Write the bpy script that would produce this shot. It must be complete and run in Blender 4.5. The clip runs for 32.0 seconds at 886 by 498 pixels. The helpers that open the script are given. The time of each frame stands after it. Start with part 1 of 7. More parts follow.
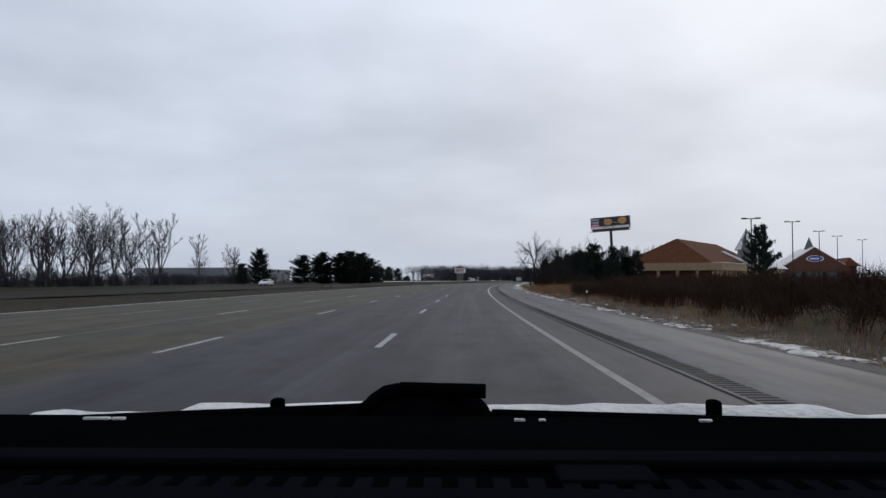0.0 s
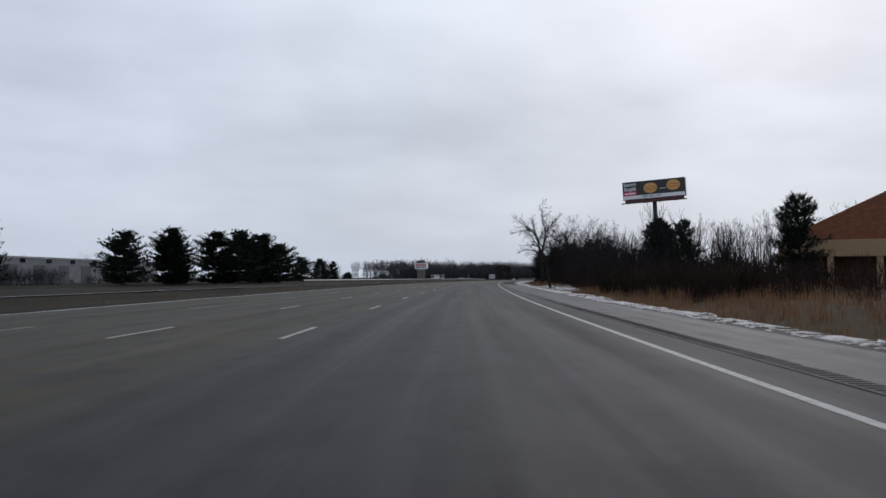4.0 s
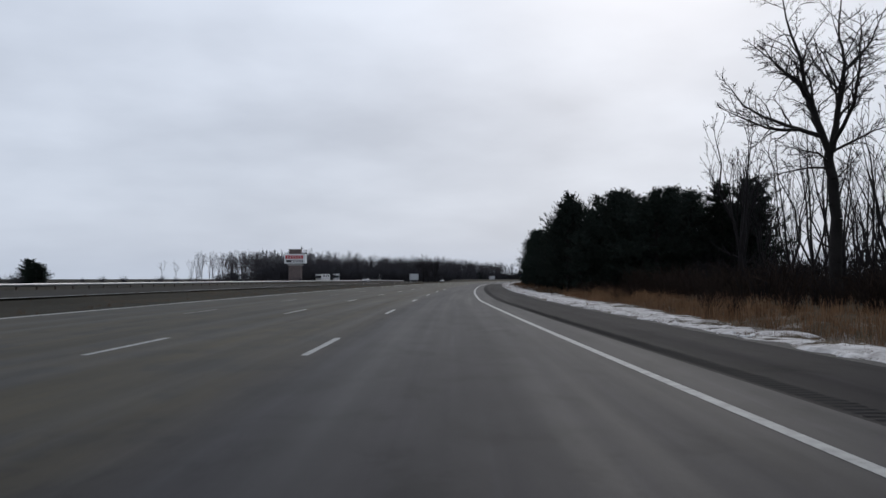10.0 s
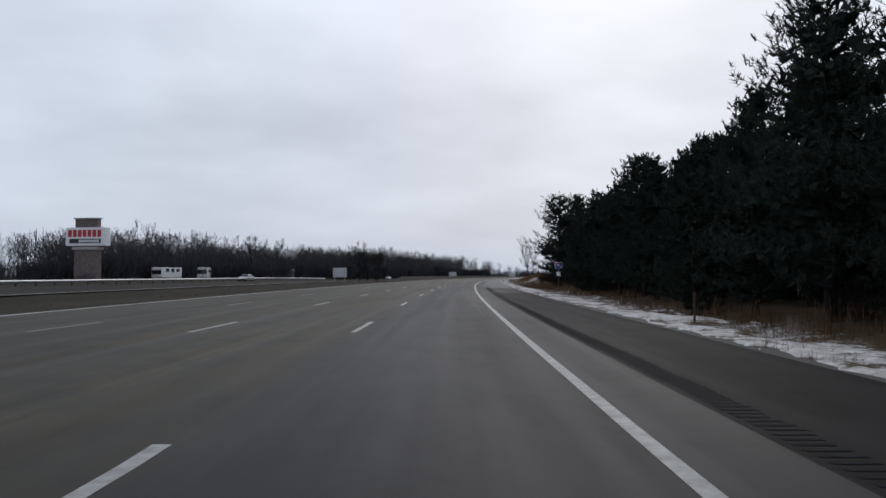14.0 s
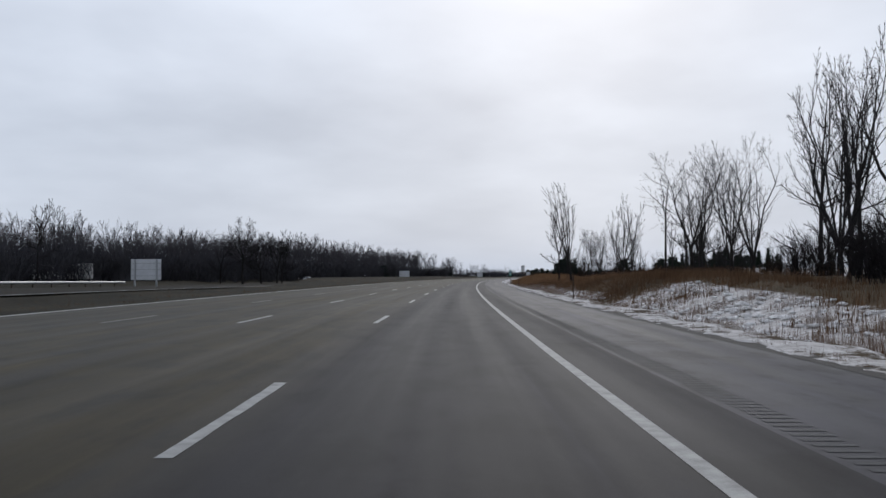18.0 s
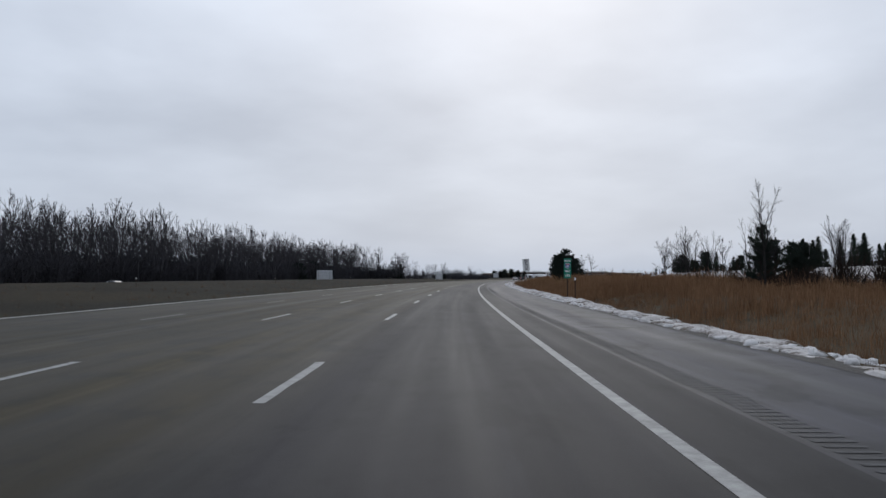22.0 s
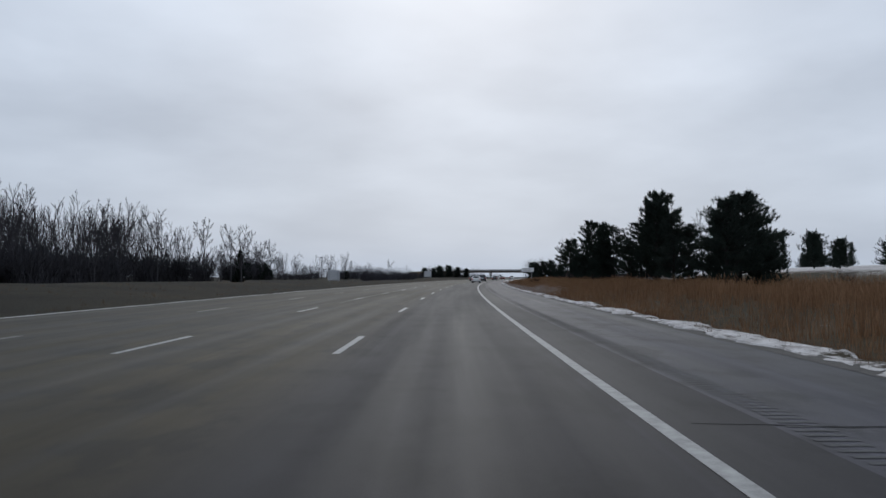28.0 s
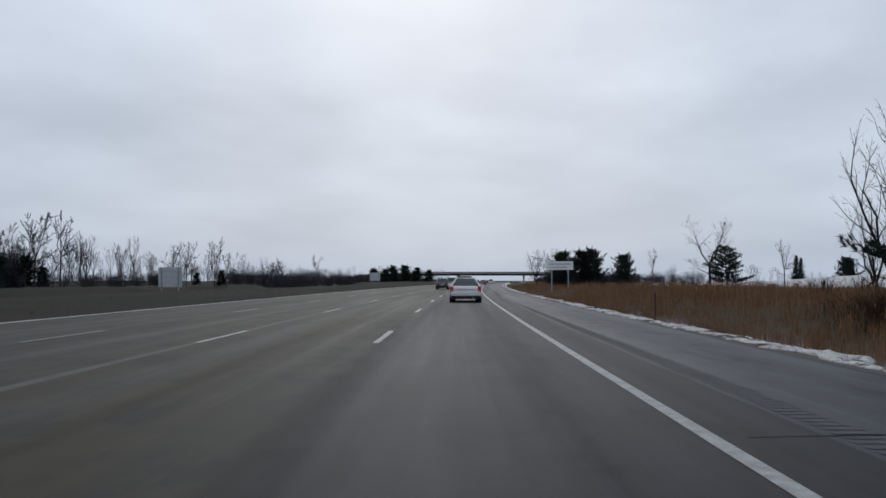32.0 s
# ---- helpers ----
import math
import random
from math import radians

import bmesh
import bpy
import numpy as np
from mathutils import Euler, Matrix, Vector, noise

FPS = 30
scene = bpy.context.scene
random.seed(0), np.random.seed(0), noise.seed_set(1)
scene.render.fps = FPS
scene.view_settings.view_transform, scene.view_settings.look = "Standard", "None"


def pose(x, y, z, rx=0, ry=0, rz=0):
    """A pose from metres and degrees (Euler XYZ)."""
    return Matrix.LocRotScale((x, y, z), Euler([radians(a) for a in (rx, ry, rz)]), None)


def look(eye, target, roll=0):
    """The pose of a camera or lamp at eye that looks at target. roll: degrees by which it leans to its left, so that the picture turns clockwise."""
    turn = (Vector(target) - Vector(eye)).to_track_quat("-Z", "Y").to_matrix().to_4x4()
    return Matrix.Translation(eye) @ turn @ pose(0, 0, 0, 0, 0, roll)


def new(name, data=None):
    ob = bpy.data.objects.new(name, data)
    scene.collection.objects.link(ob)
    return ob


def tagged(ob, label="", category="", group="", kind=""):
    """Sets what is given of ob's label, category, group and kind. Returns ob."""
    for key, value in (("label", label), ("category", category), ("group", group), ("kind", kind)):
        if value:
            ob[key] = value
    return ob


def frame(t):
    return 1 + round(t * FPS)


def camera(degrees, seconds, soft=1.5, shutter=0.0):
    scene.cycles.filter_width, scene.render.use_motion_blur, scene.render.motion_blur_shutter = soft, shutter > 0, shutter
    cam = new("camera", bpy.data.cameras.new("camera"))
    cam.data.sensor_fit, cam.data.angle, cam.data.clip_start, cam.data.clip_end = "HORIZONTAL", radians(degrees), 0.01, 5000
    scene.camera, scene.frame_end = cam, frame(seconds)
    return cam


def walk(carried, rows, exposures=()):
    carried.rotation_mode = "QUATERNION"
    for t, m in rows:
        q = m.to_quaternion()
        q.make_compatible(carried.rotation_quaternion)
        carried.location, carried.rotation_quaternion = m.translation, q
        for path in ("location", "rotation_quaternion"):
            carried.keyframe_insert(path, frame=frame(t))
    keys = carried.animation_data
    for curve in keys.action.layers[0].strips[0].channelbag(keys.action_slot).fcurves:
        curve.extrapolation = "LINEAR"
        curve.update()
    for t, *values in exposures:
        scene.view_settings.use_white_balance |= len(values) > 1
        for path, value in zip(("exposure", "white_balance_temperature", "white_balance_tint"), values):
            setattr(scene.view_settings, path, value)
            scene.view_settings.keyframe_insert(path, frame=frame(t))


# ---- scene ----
# The motorway is laid out by the length s along its first lane line; u is metres to the right of that line.
KNEES = [(-400, 4.7e-4), (0, 4.75e-4), (100, 4.85e-4), (200, 5.82e-4), (300, 5.3e-4), (400, 4.35e-4), (500, 4.8e-4), (600, 4.65e-4),
         (700, 5.42e-4), (800, 5.31e-4), (900, 4.32e-4), (1000, 3.6e-4), (1150, 2.0e-4), (1400, 1.0e-4), (2600, 0.0)]
SPEED = [(0, 25.3), (3, 26.64), (6, 28.64), (9, 29.09), (14, 29.62), (20, 30.03), (26, 30.08), (32, 29.75)]
OFFSET = [(0, 5.3), (1, 4.9), (2, 4.42), (3, 4.0), (4.5, 3.5), (6, 3.1), (7, 2.85), (8, 2.55), (9, 2.42), (10, 2.38), (11, 2.35), (12, 2.28),
          (13, 2.17), (14, 2.13), (17, 1.98), (20, 1.93), (25, 1.85), (28, 1.84), (30, 1.84), (31, 1.8), (31.5, 1.68), (32, 1.5)]
PACE = [(0, 0), (3, -0.4), (6, -0.5), (7, 0.1), (9, -0.3), (10, -0.5), (12, 0), (18, 0), (20, 0.7), (22, 0.1), (24.5, -0.3), (25.5, -0.5), (28, -1.5), (30, -1.4), (32, -1.4)]
NOD = [(0, 0.16), (1, 0.13), (2, 0.07), (3, -0.01), (4.5, -0.01), (6, 0.01), (8, 0.04), (10, 0.06), (12, -0.06), (13, -0.14), (14, -0.19),
       (15.5, -0.22), (17, -0.16), (18, -0.18), (19, -0.27), (20, -0.17), (21, -0.1), (22, -0.04), (23, 0.01), (25, -0.05), (26.5, -0.14), (28, -0.08),
       (29, 0.11), (30, 0.17), (31, 0.23), (32, 0.2)]
EYE, TILT, SIDE = 1.27, 2.115, 0.129

S0, S1 = -400, 2600
_s = np.arange(S0, S1 + 1, 1.0)
_k = np.interp(_s, [a for a, b in KNEES], [b for a, b in KNEES])
_h = np.cumsum(_k)
_h -= np.interp(0, _s, _h)
_x, _y = np.cumsum(np.sin(_h)), np.cumsum(np.cos(_h))
_x -= np.interp(0, _s, _x)
_y -= np.interp(0, _s, _y)
_t = np.arange(0, 32.01, 0.02)
_d = np.cumsum(np.interp(_t, [a for a, b in SPEED], [b for a, b in SPEED])) * 0.02
_d -= _d[0]


def turn(s):
    """The road's heading at s, radians clockwise from y."""
    return float(np.interp(s, _s, _h))


def at(s, u, z=0.0):
    """The place u metres to the right of the lane line at s."""
    h = turn(s)
    return Vector((float(np.interp(s, _s, _x)) + u * math.cos(h), float(np.interp(s, _s, _y)) - u * math.sin(h), z))


def curve(rows, v):
    return float(np.interp(v, [a for a, b in rows], [b for a, b in rows]))


def along(t):
    """How far the camera has come at t seconds."""
    return float(np.interp(t, _t, _d)) + sum(curve(PACE, t + q) for q in (-0.8, -0.4, 0, 0.4, 0.8)) / 5


def aside(t):
    return sum(curve(OFFSET, t + q) for q in (-0.6, -0.3, 0, 0.3, 0.6)) / 5


def eye_at(t):
    s = along(t)
    p = at(s, aside(t), EYE)
    drift = math.degrees((aside(min(t + 0.5, 32)) - aside(max(t - 0.5, 0))) / max(along(min(t + 0.5, 32)) - along(max(t - 0.5, 0)), 1))
    return pose(p.x, p.y, p.z, 90 + TILT + curve(NOD, t), 0, SIDE - drift - math.degrees(turn(s)))


cam = camera(59.2, 32.0, soft=1.5)
walk(cam, [(i * 0.5, eye_at(i * 0.5)) for i in range(65)],
     [(0, 0.03, 6560, 11.2), (12, 0.03, 6560, 11.2), (14, 0.07, 6560, 11.2), (21, 0.05, 6560, 11.2), (22.5, -0.05, 6440, 10.4), (28, -0.09, 6370, 9.5), (32, -0.09, 6370, 9.5)])

# ---- light: a low overcast winter sky ----
SUN_UP, SUN_ROUND = 32.0, 25.0
world = bpy.data.worlds.new("overcast_sky")
scene.world = world
world.use_nodes = True
wn, wl = world.node_tree.nodes, world.node_tree.links
wn.clear()
w_out, w_bg = wn.new("ShaderNodeOutputWorld"), wn.new("ShaderNodeBackground")
w_sky = wn.new("ShaderNodeTexSky")
w_sky.sky_type, w_sky.sun_disc = "NISHITA", False
w_sky.sun_elevation, w_sky.sun_rotation = radians(SUN_UP), radians(SUN_ROUND)
w_sky.dust_density = 4.0
w_dim = wn.new("ShaderNodeVectorMath")
w_dim.operation = "SCALE"
w_dim.inputs["Scale"].default_value = 0.07
w_co, w_sep = wn.new("ShaderNodeTexCoord"), wn.new("ShaderNodeSeparateXYZ")
w_add = wn.new("ShaderNodeMath")
w_add.operation, w_add.inputs[1].default_value = "ADD", 0.22
w_abs = wn.new("ShaderNodeMath")
w_abs.operation = "ABSOLUTE"
w_div = wn.new("ShaderNodeVectorMath")
w_div.operation = "DIVIDE"
w_big, w_fine = wn.new("ShaderNodeTexNoise"), wn.new("ShaderNodeTexNoise")
w_big.inputs["Scale"].default_value, w_big.inputs["Detail"].default_value, w_big.inputs["Roughness"].default_value = 0.85, 3.0, 0.45
w_fine.inputs["Scale"].default_value, w_fine.inputs["Detail"].default_value, w_fine.inputs["Roughness"].default_value = 2.3, 4.0, 0.5
w_mixn = wn.new("ShaderNodeMix")
w_mixn.inputs["Factor"].default_value = 0.35
w_ramp = wn.new("ShaderNodeValToRGB")
w_ramp.color_ramp.elements[0].position, w_ramp.color_ramp.elements[0].color = 0.36, (0.486, 0.55, 0.655, 1)
w_ramp.color_ramp.elements[1].position, w_ramp.color_ramp.elements[1].color = 0.66, (0.728, 0.81, 0.935, 1)
w_hor = wn.new("ShaderNodeMapRange")
w_hor.inputs["From Min"].default_value, w_hor.inputs["From Max"].default_value = 0.0, 0.22
w_hor.inputs["To Min"].default_value, w_hor.inputs["To Max"].default_value = 0.75, 0.0
w_low = wn.new("ShaderNodeMix")
w_low.data_type = "RGBA"
w_low.inputs[7].default_value = (0.515, 0.59, 0.71, 1)
w_mix = wn.new("ShaderNodeMix")
w_mix.data_type = "RGBA"
w_mix.inputs["Factor"].default_value = 0.9
wl.new(w_co.outputs["Generated"], w_sep.inputs[0])
wl.new(w_sep.outputs["Z"], w_abs.inputs[0])
wl.new(w_abs.outputs[0], w_add.inputs[0])
wl.new(w_co.outputs["Generated"], w_div.inputs[0])
wl.new(w_add.outputs[0], w_div.inputs[1])
wl.new(w_div.outputs[0], w_big.inputs["Vector"])
wl.new(w_div.outputs[0], w_fine.inputs["Vector"])
wl.new(w_big.outputs["Fac"], w_mixn.inputs[2])
wl.new(w_fine.outputs["Fac"], w_mixn.inputs[3])
wl.new(w_mixn.outputs[0], w_ramp.inputs["Fac"])
wl.new(w_abs.outputs[0], w_hor.inputs["Value"])
wl.new(w_hor.outputs[0], w_low.inputs["Factor"])
wl.new(w_ramp.outputs[0], w_low.inputs[6])
wl.new(w_sky.outputs[0], w_dim.inputs[0])
wl.new(w_dim.outputs[0], w_mix.inputs[6])
wl.new(w_low.outputs[2], w_mix.inputs[7])
wl.new(w_mix.outputs[2], w_bg.inputs["Color"])
wl.new(w_bg.outputs[0], w_out.inputs["Surface"])
sun_data = bpy.data.lights.new("sun", "SUN")
sun_data.energy, sun_data.angle, sun_data.color = 0.5, radians(25), (1.0, 0.97, 0.93)
sun = new("sun", sun_data)
sun.matrix_world = look((0, 0, 200), (-200 * math.sin(radians(SUN_ROUND)), -200 * math.cos(radians(SUN_ROUND)), 200 - 200 * math.tan(radians(SUN_UP))))

# ---- materials ----
def node_mat(name, rough=0.8, metal=0.0, spec=0.5):
    m = bpy.data.materials.new(name)
    m.use_nodes = True
    b = m.node_tree.nodes["Principled BSDF"]
    b.inputs["Roughness"].default_value, b.inputs["Metallic"].default_value = rough, metal
    b.inputs["Specular IOR Level"].default_value = spec
    return m, m.node_tree.nodes, m.node_tree.links, b


def noise_node(n, l, scale, detail=3.0, coord=None, rough=0.55):
    t = n.new("ShaderNodeTexNoise")
    t.inputs["Scale"].default_value, t.inputs["Detail"].default_value, t.inputs["Roughness"].default_value = scale, detail, rough
    if coord is not None:
        l.new(coord, t.inputs["Vector"])
    return t


def ramp_node(n, l, fac, stops):
    r = n.new("ShaderNodeValToRGB")
    e = r.color_ramp.elements
    while len(e) < len(stops):
        e.new(0.5)
    for q, (p, c) in zip(e, stops):
        q.position, q.color = p, (*c, 1)
    l.new(fac, r.inputs["Fac"])
    return r


def mix_node(n, l, fac, a, b, mode="MIX"):
    m = n.new("ShaderNodeMix")
    m.data_type, m.blend_type = "RGBA", mode
    for k, v in ((0, fac), (6, a), (7, b)):
        if isinstance(v, (int, float)):
            m.inputs[k].default_value = v
        elif isinstance(v, tuple):
            m.inputs[k].default_value = (*v, 1)
        else:
            l.new(v, m.inputs[k])
    return m.outputs[2]


def bump_node(n, l, b, height, strength=0.3, distance=0.02):
    p = n.new("ShaderNodeBump")
    p.inputs["Strength"].default_value, p.inputs["Distance"].default_value = strength, distance
    l.new(height, p.inputs["Height"])
    l.new(p.outputs[0], b.inputs["Normal"])


def plain(name, color, rough=0.7, metal=0.0, vary=0.25, scale=3.0, bump=0.0, spec=0.5):
    """A surface with grain and stains at two scales."""
    m, n, l, b = node_mat(name, rough, metal, spec)
    co = n.new("ShaderNodeTexCoord").outputs["Object"]
    a, c = noise_node(n, l, scale, 4.0, co), noise_node(n, l, scale * 14, 3.0, co)
    dark, light = tuple(v * (1 - vary) for v in color), tuple(min(1, v * (1 + vary)) for v in color)
    r = ramp_node(n, l, a.outputs["Fac"], [(0.3, dark), (0.7, light)])
    col = mix_node(n, l, 0.25, r.outputs[0], ramp_node(n, l, c.outputs["Fac"], [(0.3, dark), (0.7, light)]).outputs[0])
    l.new(col, b.inputs["Base Color"])
    if bump:
        bump_node(n, l, b, c.outputs["Fac"], bump)
    return m


def leafy(name, stops, rough=1.0, spec=0.04):
    """For stuff made of many islands: each island has its own shade."""
    m, n, l, b = node_mat(name, rough, 0.0, spec)
    g = n.new("ShaderNodeNewGeometry")
    co = n.new("ShaderNodeTexCoord").outputs["Object"]
    big = noise_node(n, l, 0.12, 3.0, co)
    add = n.new("ShaderNodeMath")
    add.operation = "MULTIPLY_ADD"
    add.inputs[1].default_value, add.inputs[2].default_value = 0.55, -0.05
    l.new(g.outputs["Random Per Island"], add.inputs[0])
    add2 = n.new("ShaderNodeMath")
    add2.operation = "MULTIPLY_ADD"
    add2.inputs[1].default_value = 0.5
    l.new(big.outputs["Fac"], add2.inputs[0])
    l.new(add.outputs[0], add2.inputs[2])
    l.new(ramp_node(n, l, add2.outputs[0], stops).outputs[0], b.inputs["Base Color"])
    return m


def road_mat(name, dark, light, tint, wet=0.16, dry=(0.55, 0.85), stain=0.6, early=(1.0, 1.0, 1.0)):
    """Worn wet asphalt: long wheel streaks, dried salt, patches and fine grit; UV holds metres (u, s)."""
    m, n, l, b = node_mat(name, 0.5, 0.0, wet)
    uv = n.new("ShaderNodeUVMap")
    uv.uv_map = "road"
    st = n.new("ShaderNodeMapping")
    st.inputs["Scale"].default_value = (1.0, 0.02, 1.0)
    l.new(uv.outputs[0], st.inputs["Vector"])
    streak = noise_node(n, l, 1.3, 4.0, st.outputs[0])
    pt = n.new("ShaderNodeMapping")
    pt.inputs["Scale"].default_value = (1.0, 0.22, 1.0)
    l.new(uv.outputs[0], pt.inputs["Vector"])
    pb = n.new("ShaderNodeMapping")
    pb.inputs["Scale"].default_value, pb.inputs["Location"].default_value = (1.0, 0.5, 1.0), (7.3, 2.1, 0)
    l.new(uv.outputs[0], pb.inputs["Vector"])
    patch = noise_node(n, l, 0.35, 3.0, pt.outputs[0])
    grit = noise_node(n, l, 60.0, 2.0, uv.outputs[0])
    mid = noise_node(n, l, 2.2, 5.0, pt.outputs[0], 0.65)
    c1 = ramp_node(n, l, streak.outputs["Fac"], [(0.41, tuple(v * 0.75 for v in dark)), (0.59, tuple(v * 1.2 for v in light))]).outputs[0]
    c2 = ramp_node(n, l, patch.outputs["Fac"], [(0.42, tuple(v * 0.7 for v in dark)), (0.60, tint)]).outputs[0]
    c = mix_node(n, l, 0.42, c1, c2)
    c = mix_node(n, l, 0.32, c, ramp_node(n, l, mid.outputs["Fac"], [(0.40, tuple(v * 0.7 for v in dark)), (0.66, tuple(v * 1.25 for v in light))]).outputs[0])
    c = mix_node(n, l, 0.3, c, ramp_node(n, l, grit.outputs["Fac"], [(0.3, tuple(v * 0.6 for v in dark)), (0.75, tuple(v * 1.2 for v in light))]).outputs[0])
    sep = n.new("ShaderNodeSeparateXYZ")
    l.new(uv.outputs[0], sep.inputs[0])
    wob = n.new("ShaderNodeMath")
    wob.operation, wob.inputs[1].default_value = "MULTIPLY_ADD", 0.2
    l.new(streak.outputs["Fac"], wob.inputs[0])
    l.new(sep.outputs["X"], wob.inputs[2])
    lanes = n.new("ShaderNodeMapRange")
    lanes.inputs["From Min"].default_value, lanes.inputs["From Max"].default_value = -0.5, 0.7
    l.new(wob.outputs[0], lanes.inputs["Value"])
    wheel = n.new("ShaderNodeMath")
    wheel.operation, wheel.inputs[1].default_value = "MULTIPLY", 2 * math.pi / 1.83
    l.new(wob.outputs[0], wheel.inputs[0])
    track = n.new("ShaderNodeMath")
    track.operation = "COSINE"
    l.new(wheel.outputs[0], track.inputs[0])
    c = mix_node(n, l, 1.0, c, mix_node(n, l, lanes.outputs[0], (1.12, 0.88, 0.36), (0.68, 0.645, 0.77)), "MULTIPLY")
    c = mix_node(n, l, 1.0, c, ramp_node(n, l, track.outputs[0], [(0.0, (0.86, 0.86, 0.87)), (1.0, (1.06, 1.06, 1.05))]).outputs[0], "MULTIPLY")
    fs = n.new("ShaderNodeMapping")
    fs.inputs["Scale"].default_value, fs.inputs["Location"].default_value = (1.0, 0.006, 1.0), (3.7, 0.4, 0)
    l.new(uv.outputs[0], fs.inputs["Vector"])
    salt = noise_node(n, l, 3.4, 3.0, fs.outputs[0], 0.5)
    c = mix_node(n, l, 1.0, c, ramp_node(n, l, salt.outputs["Fac"], [(0.40, (0.94, 0.94, 0.94)), (0.58, (1.0, 1.0, 1.0)), (0.68, (1.35, 1.36, 1.42))]).outputs[0], "MULTIPLY")
    blot = noise_node(n, l, 1.1, 4.0, pb.outputs[0], 0.6)
    c = mix_node(n, l, 1.0, c, ramp_node(n, l, blot.outputs["Fac"], [(0.36, (1.25, 1.25, 1.25)), (0.53, (1.0, 1.0, 1.0)), (0.60, (stain, stain, stain))]).outputs[0], "MULTIPLY")
    dried = n.new("ShaderNodeMapRange")
    dried.inputs["From Min"].default_value, dried.inputs["From Max"].default_value = 50.0, 130.0
    l.new(sep.outputs["Y"], dried.inputs["Value"])
    c = mix_node(n, l, 1.0, c, mix_node(n, l, dried.outputs[0], early, (1.0, 1.0, 1.0)), "MULTIPLY")
    l.new(c, b.inputs["Base Color"])
    rr = n.new("ShaderNodeMapRange")
    rr.inputs["To Min"].default_value, rr.inputs["To Max"].default_value = dry
    l.new(streak.outputs["Fac"], rr.inputs["Value"])
    l.new(rr.outputs[0], b.inputs["Roughness"])
    bump_node(n, l, b, grit.outputs["Fac"], 0.25, 0.006)
    return m


def ground_mat():
    """Dead winter grass with torn patches of thin snow; the mesh's 'snow' attribute says how much lies there."""
    m, n, l, b = node_mat("dead_grass_and_snow", 0.95, 0.0, 0.15)
    co = n.new("ShaderNodeTexCoord").outputs["Object"]
    big, mid, fine = noise_node(n, l, 0.06, 4.0, co), noise_node(n, l, 0.7, 5.0, co, 0.65), noise_node(n, l, 9.0, 4.0, co, 0.7)
    grass = ramp_node(n, l, mid.outputs["Fac"], [(0.25, (0.034, 0.026, 0.015)), (0.5, (0.065, 0.047, 0.027)), (0.75, (0.10, 0.073, 0.044))]).outputs[0]
    green = ramp_node(n, l, mid.outputs["Fac"], [(0.3, (0.015, 0.0145, 0.008)), (0.7, (0.034, 0.029, 0.017))]).outputs[0]
    at_green, at_snow = n.new("ShaderNodeAttribute"), n.new("ShaderNodeAttribute")
    at_green.attribute_name, at_snow.attribute_name = "green", "snow"
    g = mix_node(n, l, at_green.outputs["Fac"], grass, green)
    g = mix_node(n, l, 0.4, g, ramp_node(n, l, fine.outputs["Fac"], [(0.3, (0.018, 0.015, 0.009)), (0.7, (0.072, 0.056, 0.034))]).outputs[0])
    g = mix_node(n, l, 1.0, g, ramp_node(n, l, big.outputs["Fac"], [(0.34, (0.55, 0.58, 0.5)), (0.5, (1.0, 1.0, 1.0)), (0.66, (1.5, 1.32, 1.2))]).outputs[0], "MULTIPLY")
    g = mix_node(n, l, 1.0, g, mix_node(n, l, at_green.outputs["Fac"], (1.1, 1.08, 1.05), (0.56, 0.56, 0.5)), "MULTIPLY")
    s1 = n.new("ShaderNodeMath")
    s1.operation = "MULTIPLY_ADD"
    s1.inputs[1].default_value = 0.85
    l.new(fine.outputs["Fac"], s1.inputs[0])
    half = n.new("ShaderNodeMath")
    half.operation, half.inputs[1].default_value = "MULTIPLY", 0.7
    l.new(mid.outputs["Fac"], half.inputs[0])
    l.new(half.outputs[0], s1.inputs[2])
    s2 = n.new("ShaderNodeMath")
    s2.operation = "ADD"
    l.new(s1.outputs[0], s2.inputs[0])
    l.new(at_snow.outputs["Fac"], s2.inputs[1])
    mr = n.new("ShaderNodeMapRange")
    mr.inputs["From Min"].default_value, mr.inputs["From Max"].default_value = 1.10, 1.26
    l.new(s2.outputs[0], mr.inputs["Value"])
    dirt = ramp_node(n, l, noise_node(n, l, 2.3, 4.0, co, 0.7).outputs["Fac"], [(0.3, (0.33, 0.30, 0.285)), (0.5, (0.52, 0.495, 0.48)), (0.7, (0.74, 0.72, 0.71))]).outputs[0]
    l.new(mix_node(n, l, mr.outputs[0], g, dirt), b.inputs["Base Color"])
    bump_node(n, l, b, fine.outputs["Fac"], 0.6, 0.08)
    return m


ASPHALT = road_mat("worn_asphalt", (0.0115, 0.0112, 0.0107), (0.032, 0.0309, 0.0290), (0.046, 0.0443, 0.041), 0.17, (0.48, 0.84), early=(1.5, 1.5, 1.6))
SHOULDER = road_mat("wet_shoulder_asphalt", (0.026, 0.027, 0.0285), (0.068, 0.070, 0.073), (0.105, 0.108, 0.112), 0.2, (0.42, 0.8), 0.5, (0.82, 0.82, 0.84))
SHOULDER_MID = road_mat("half_dark_shoulder_asphalt", (0.0125, 0.0122, 0.0125), (0.029, 0.0285, 0.029), (0.041, 0.040, 0.040), 0.12, (0.55, 0.86), 0.45)
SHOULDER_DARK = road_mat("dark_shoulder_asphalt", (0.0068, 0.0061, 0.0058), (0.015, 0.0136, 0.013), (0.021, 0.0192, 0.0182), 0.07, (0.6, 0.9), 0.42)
GROOVE = plain("milled_groove", (0.019, 0.019, 0.02), 0.95, spec=0.05, vary=0.4, scale=8)
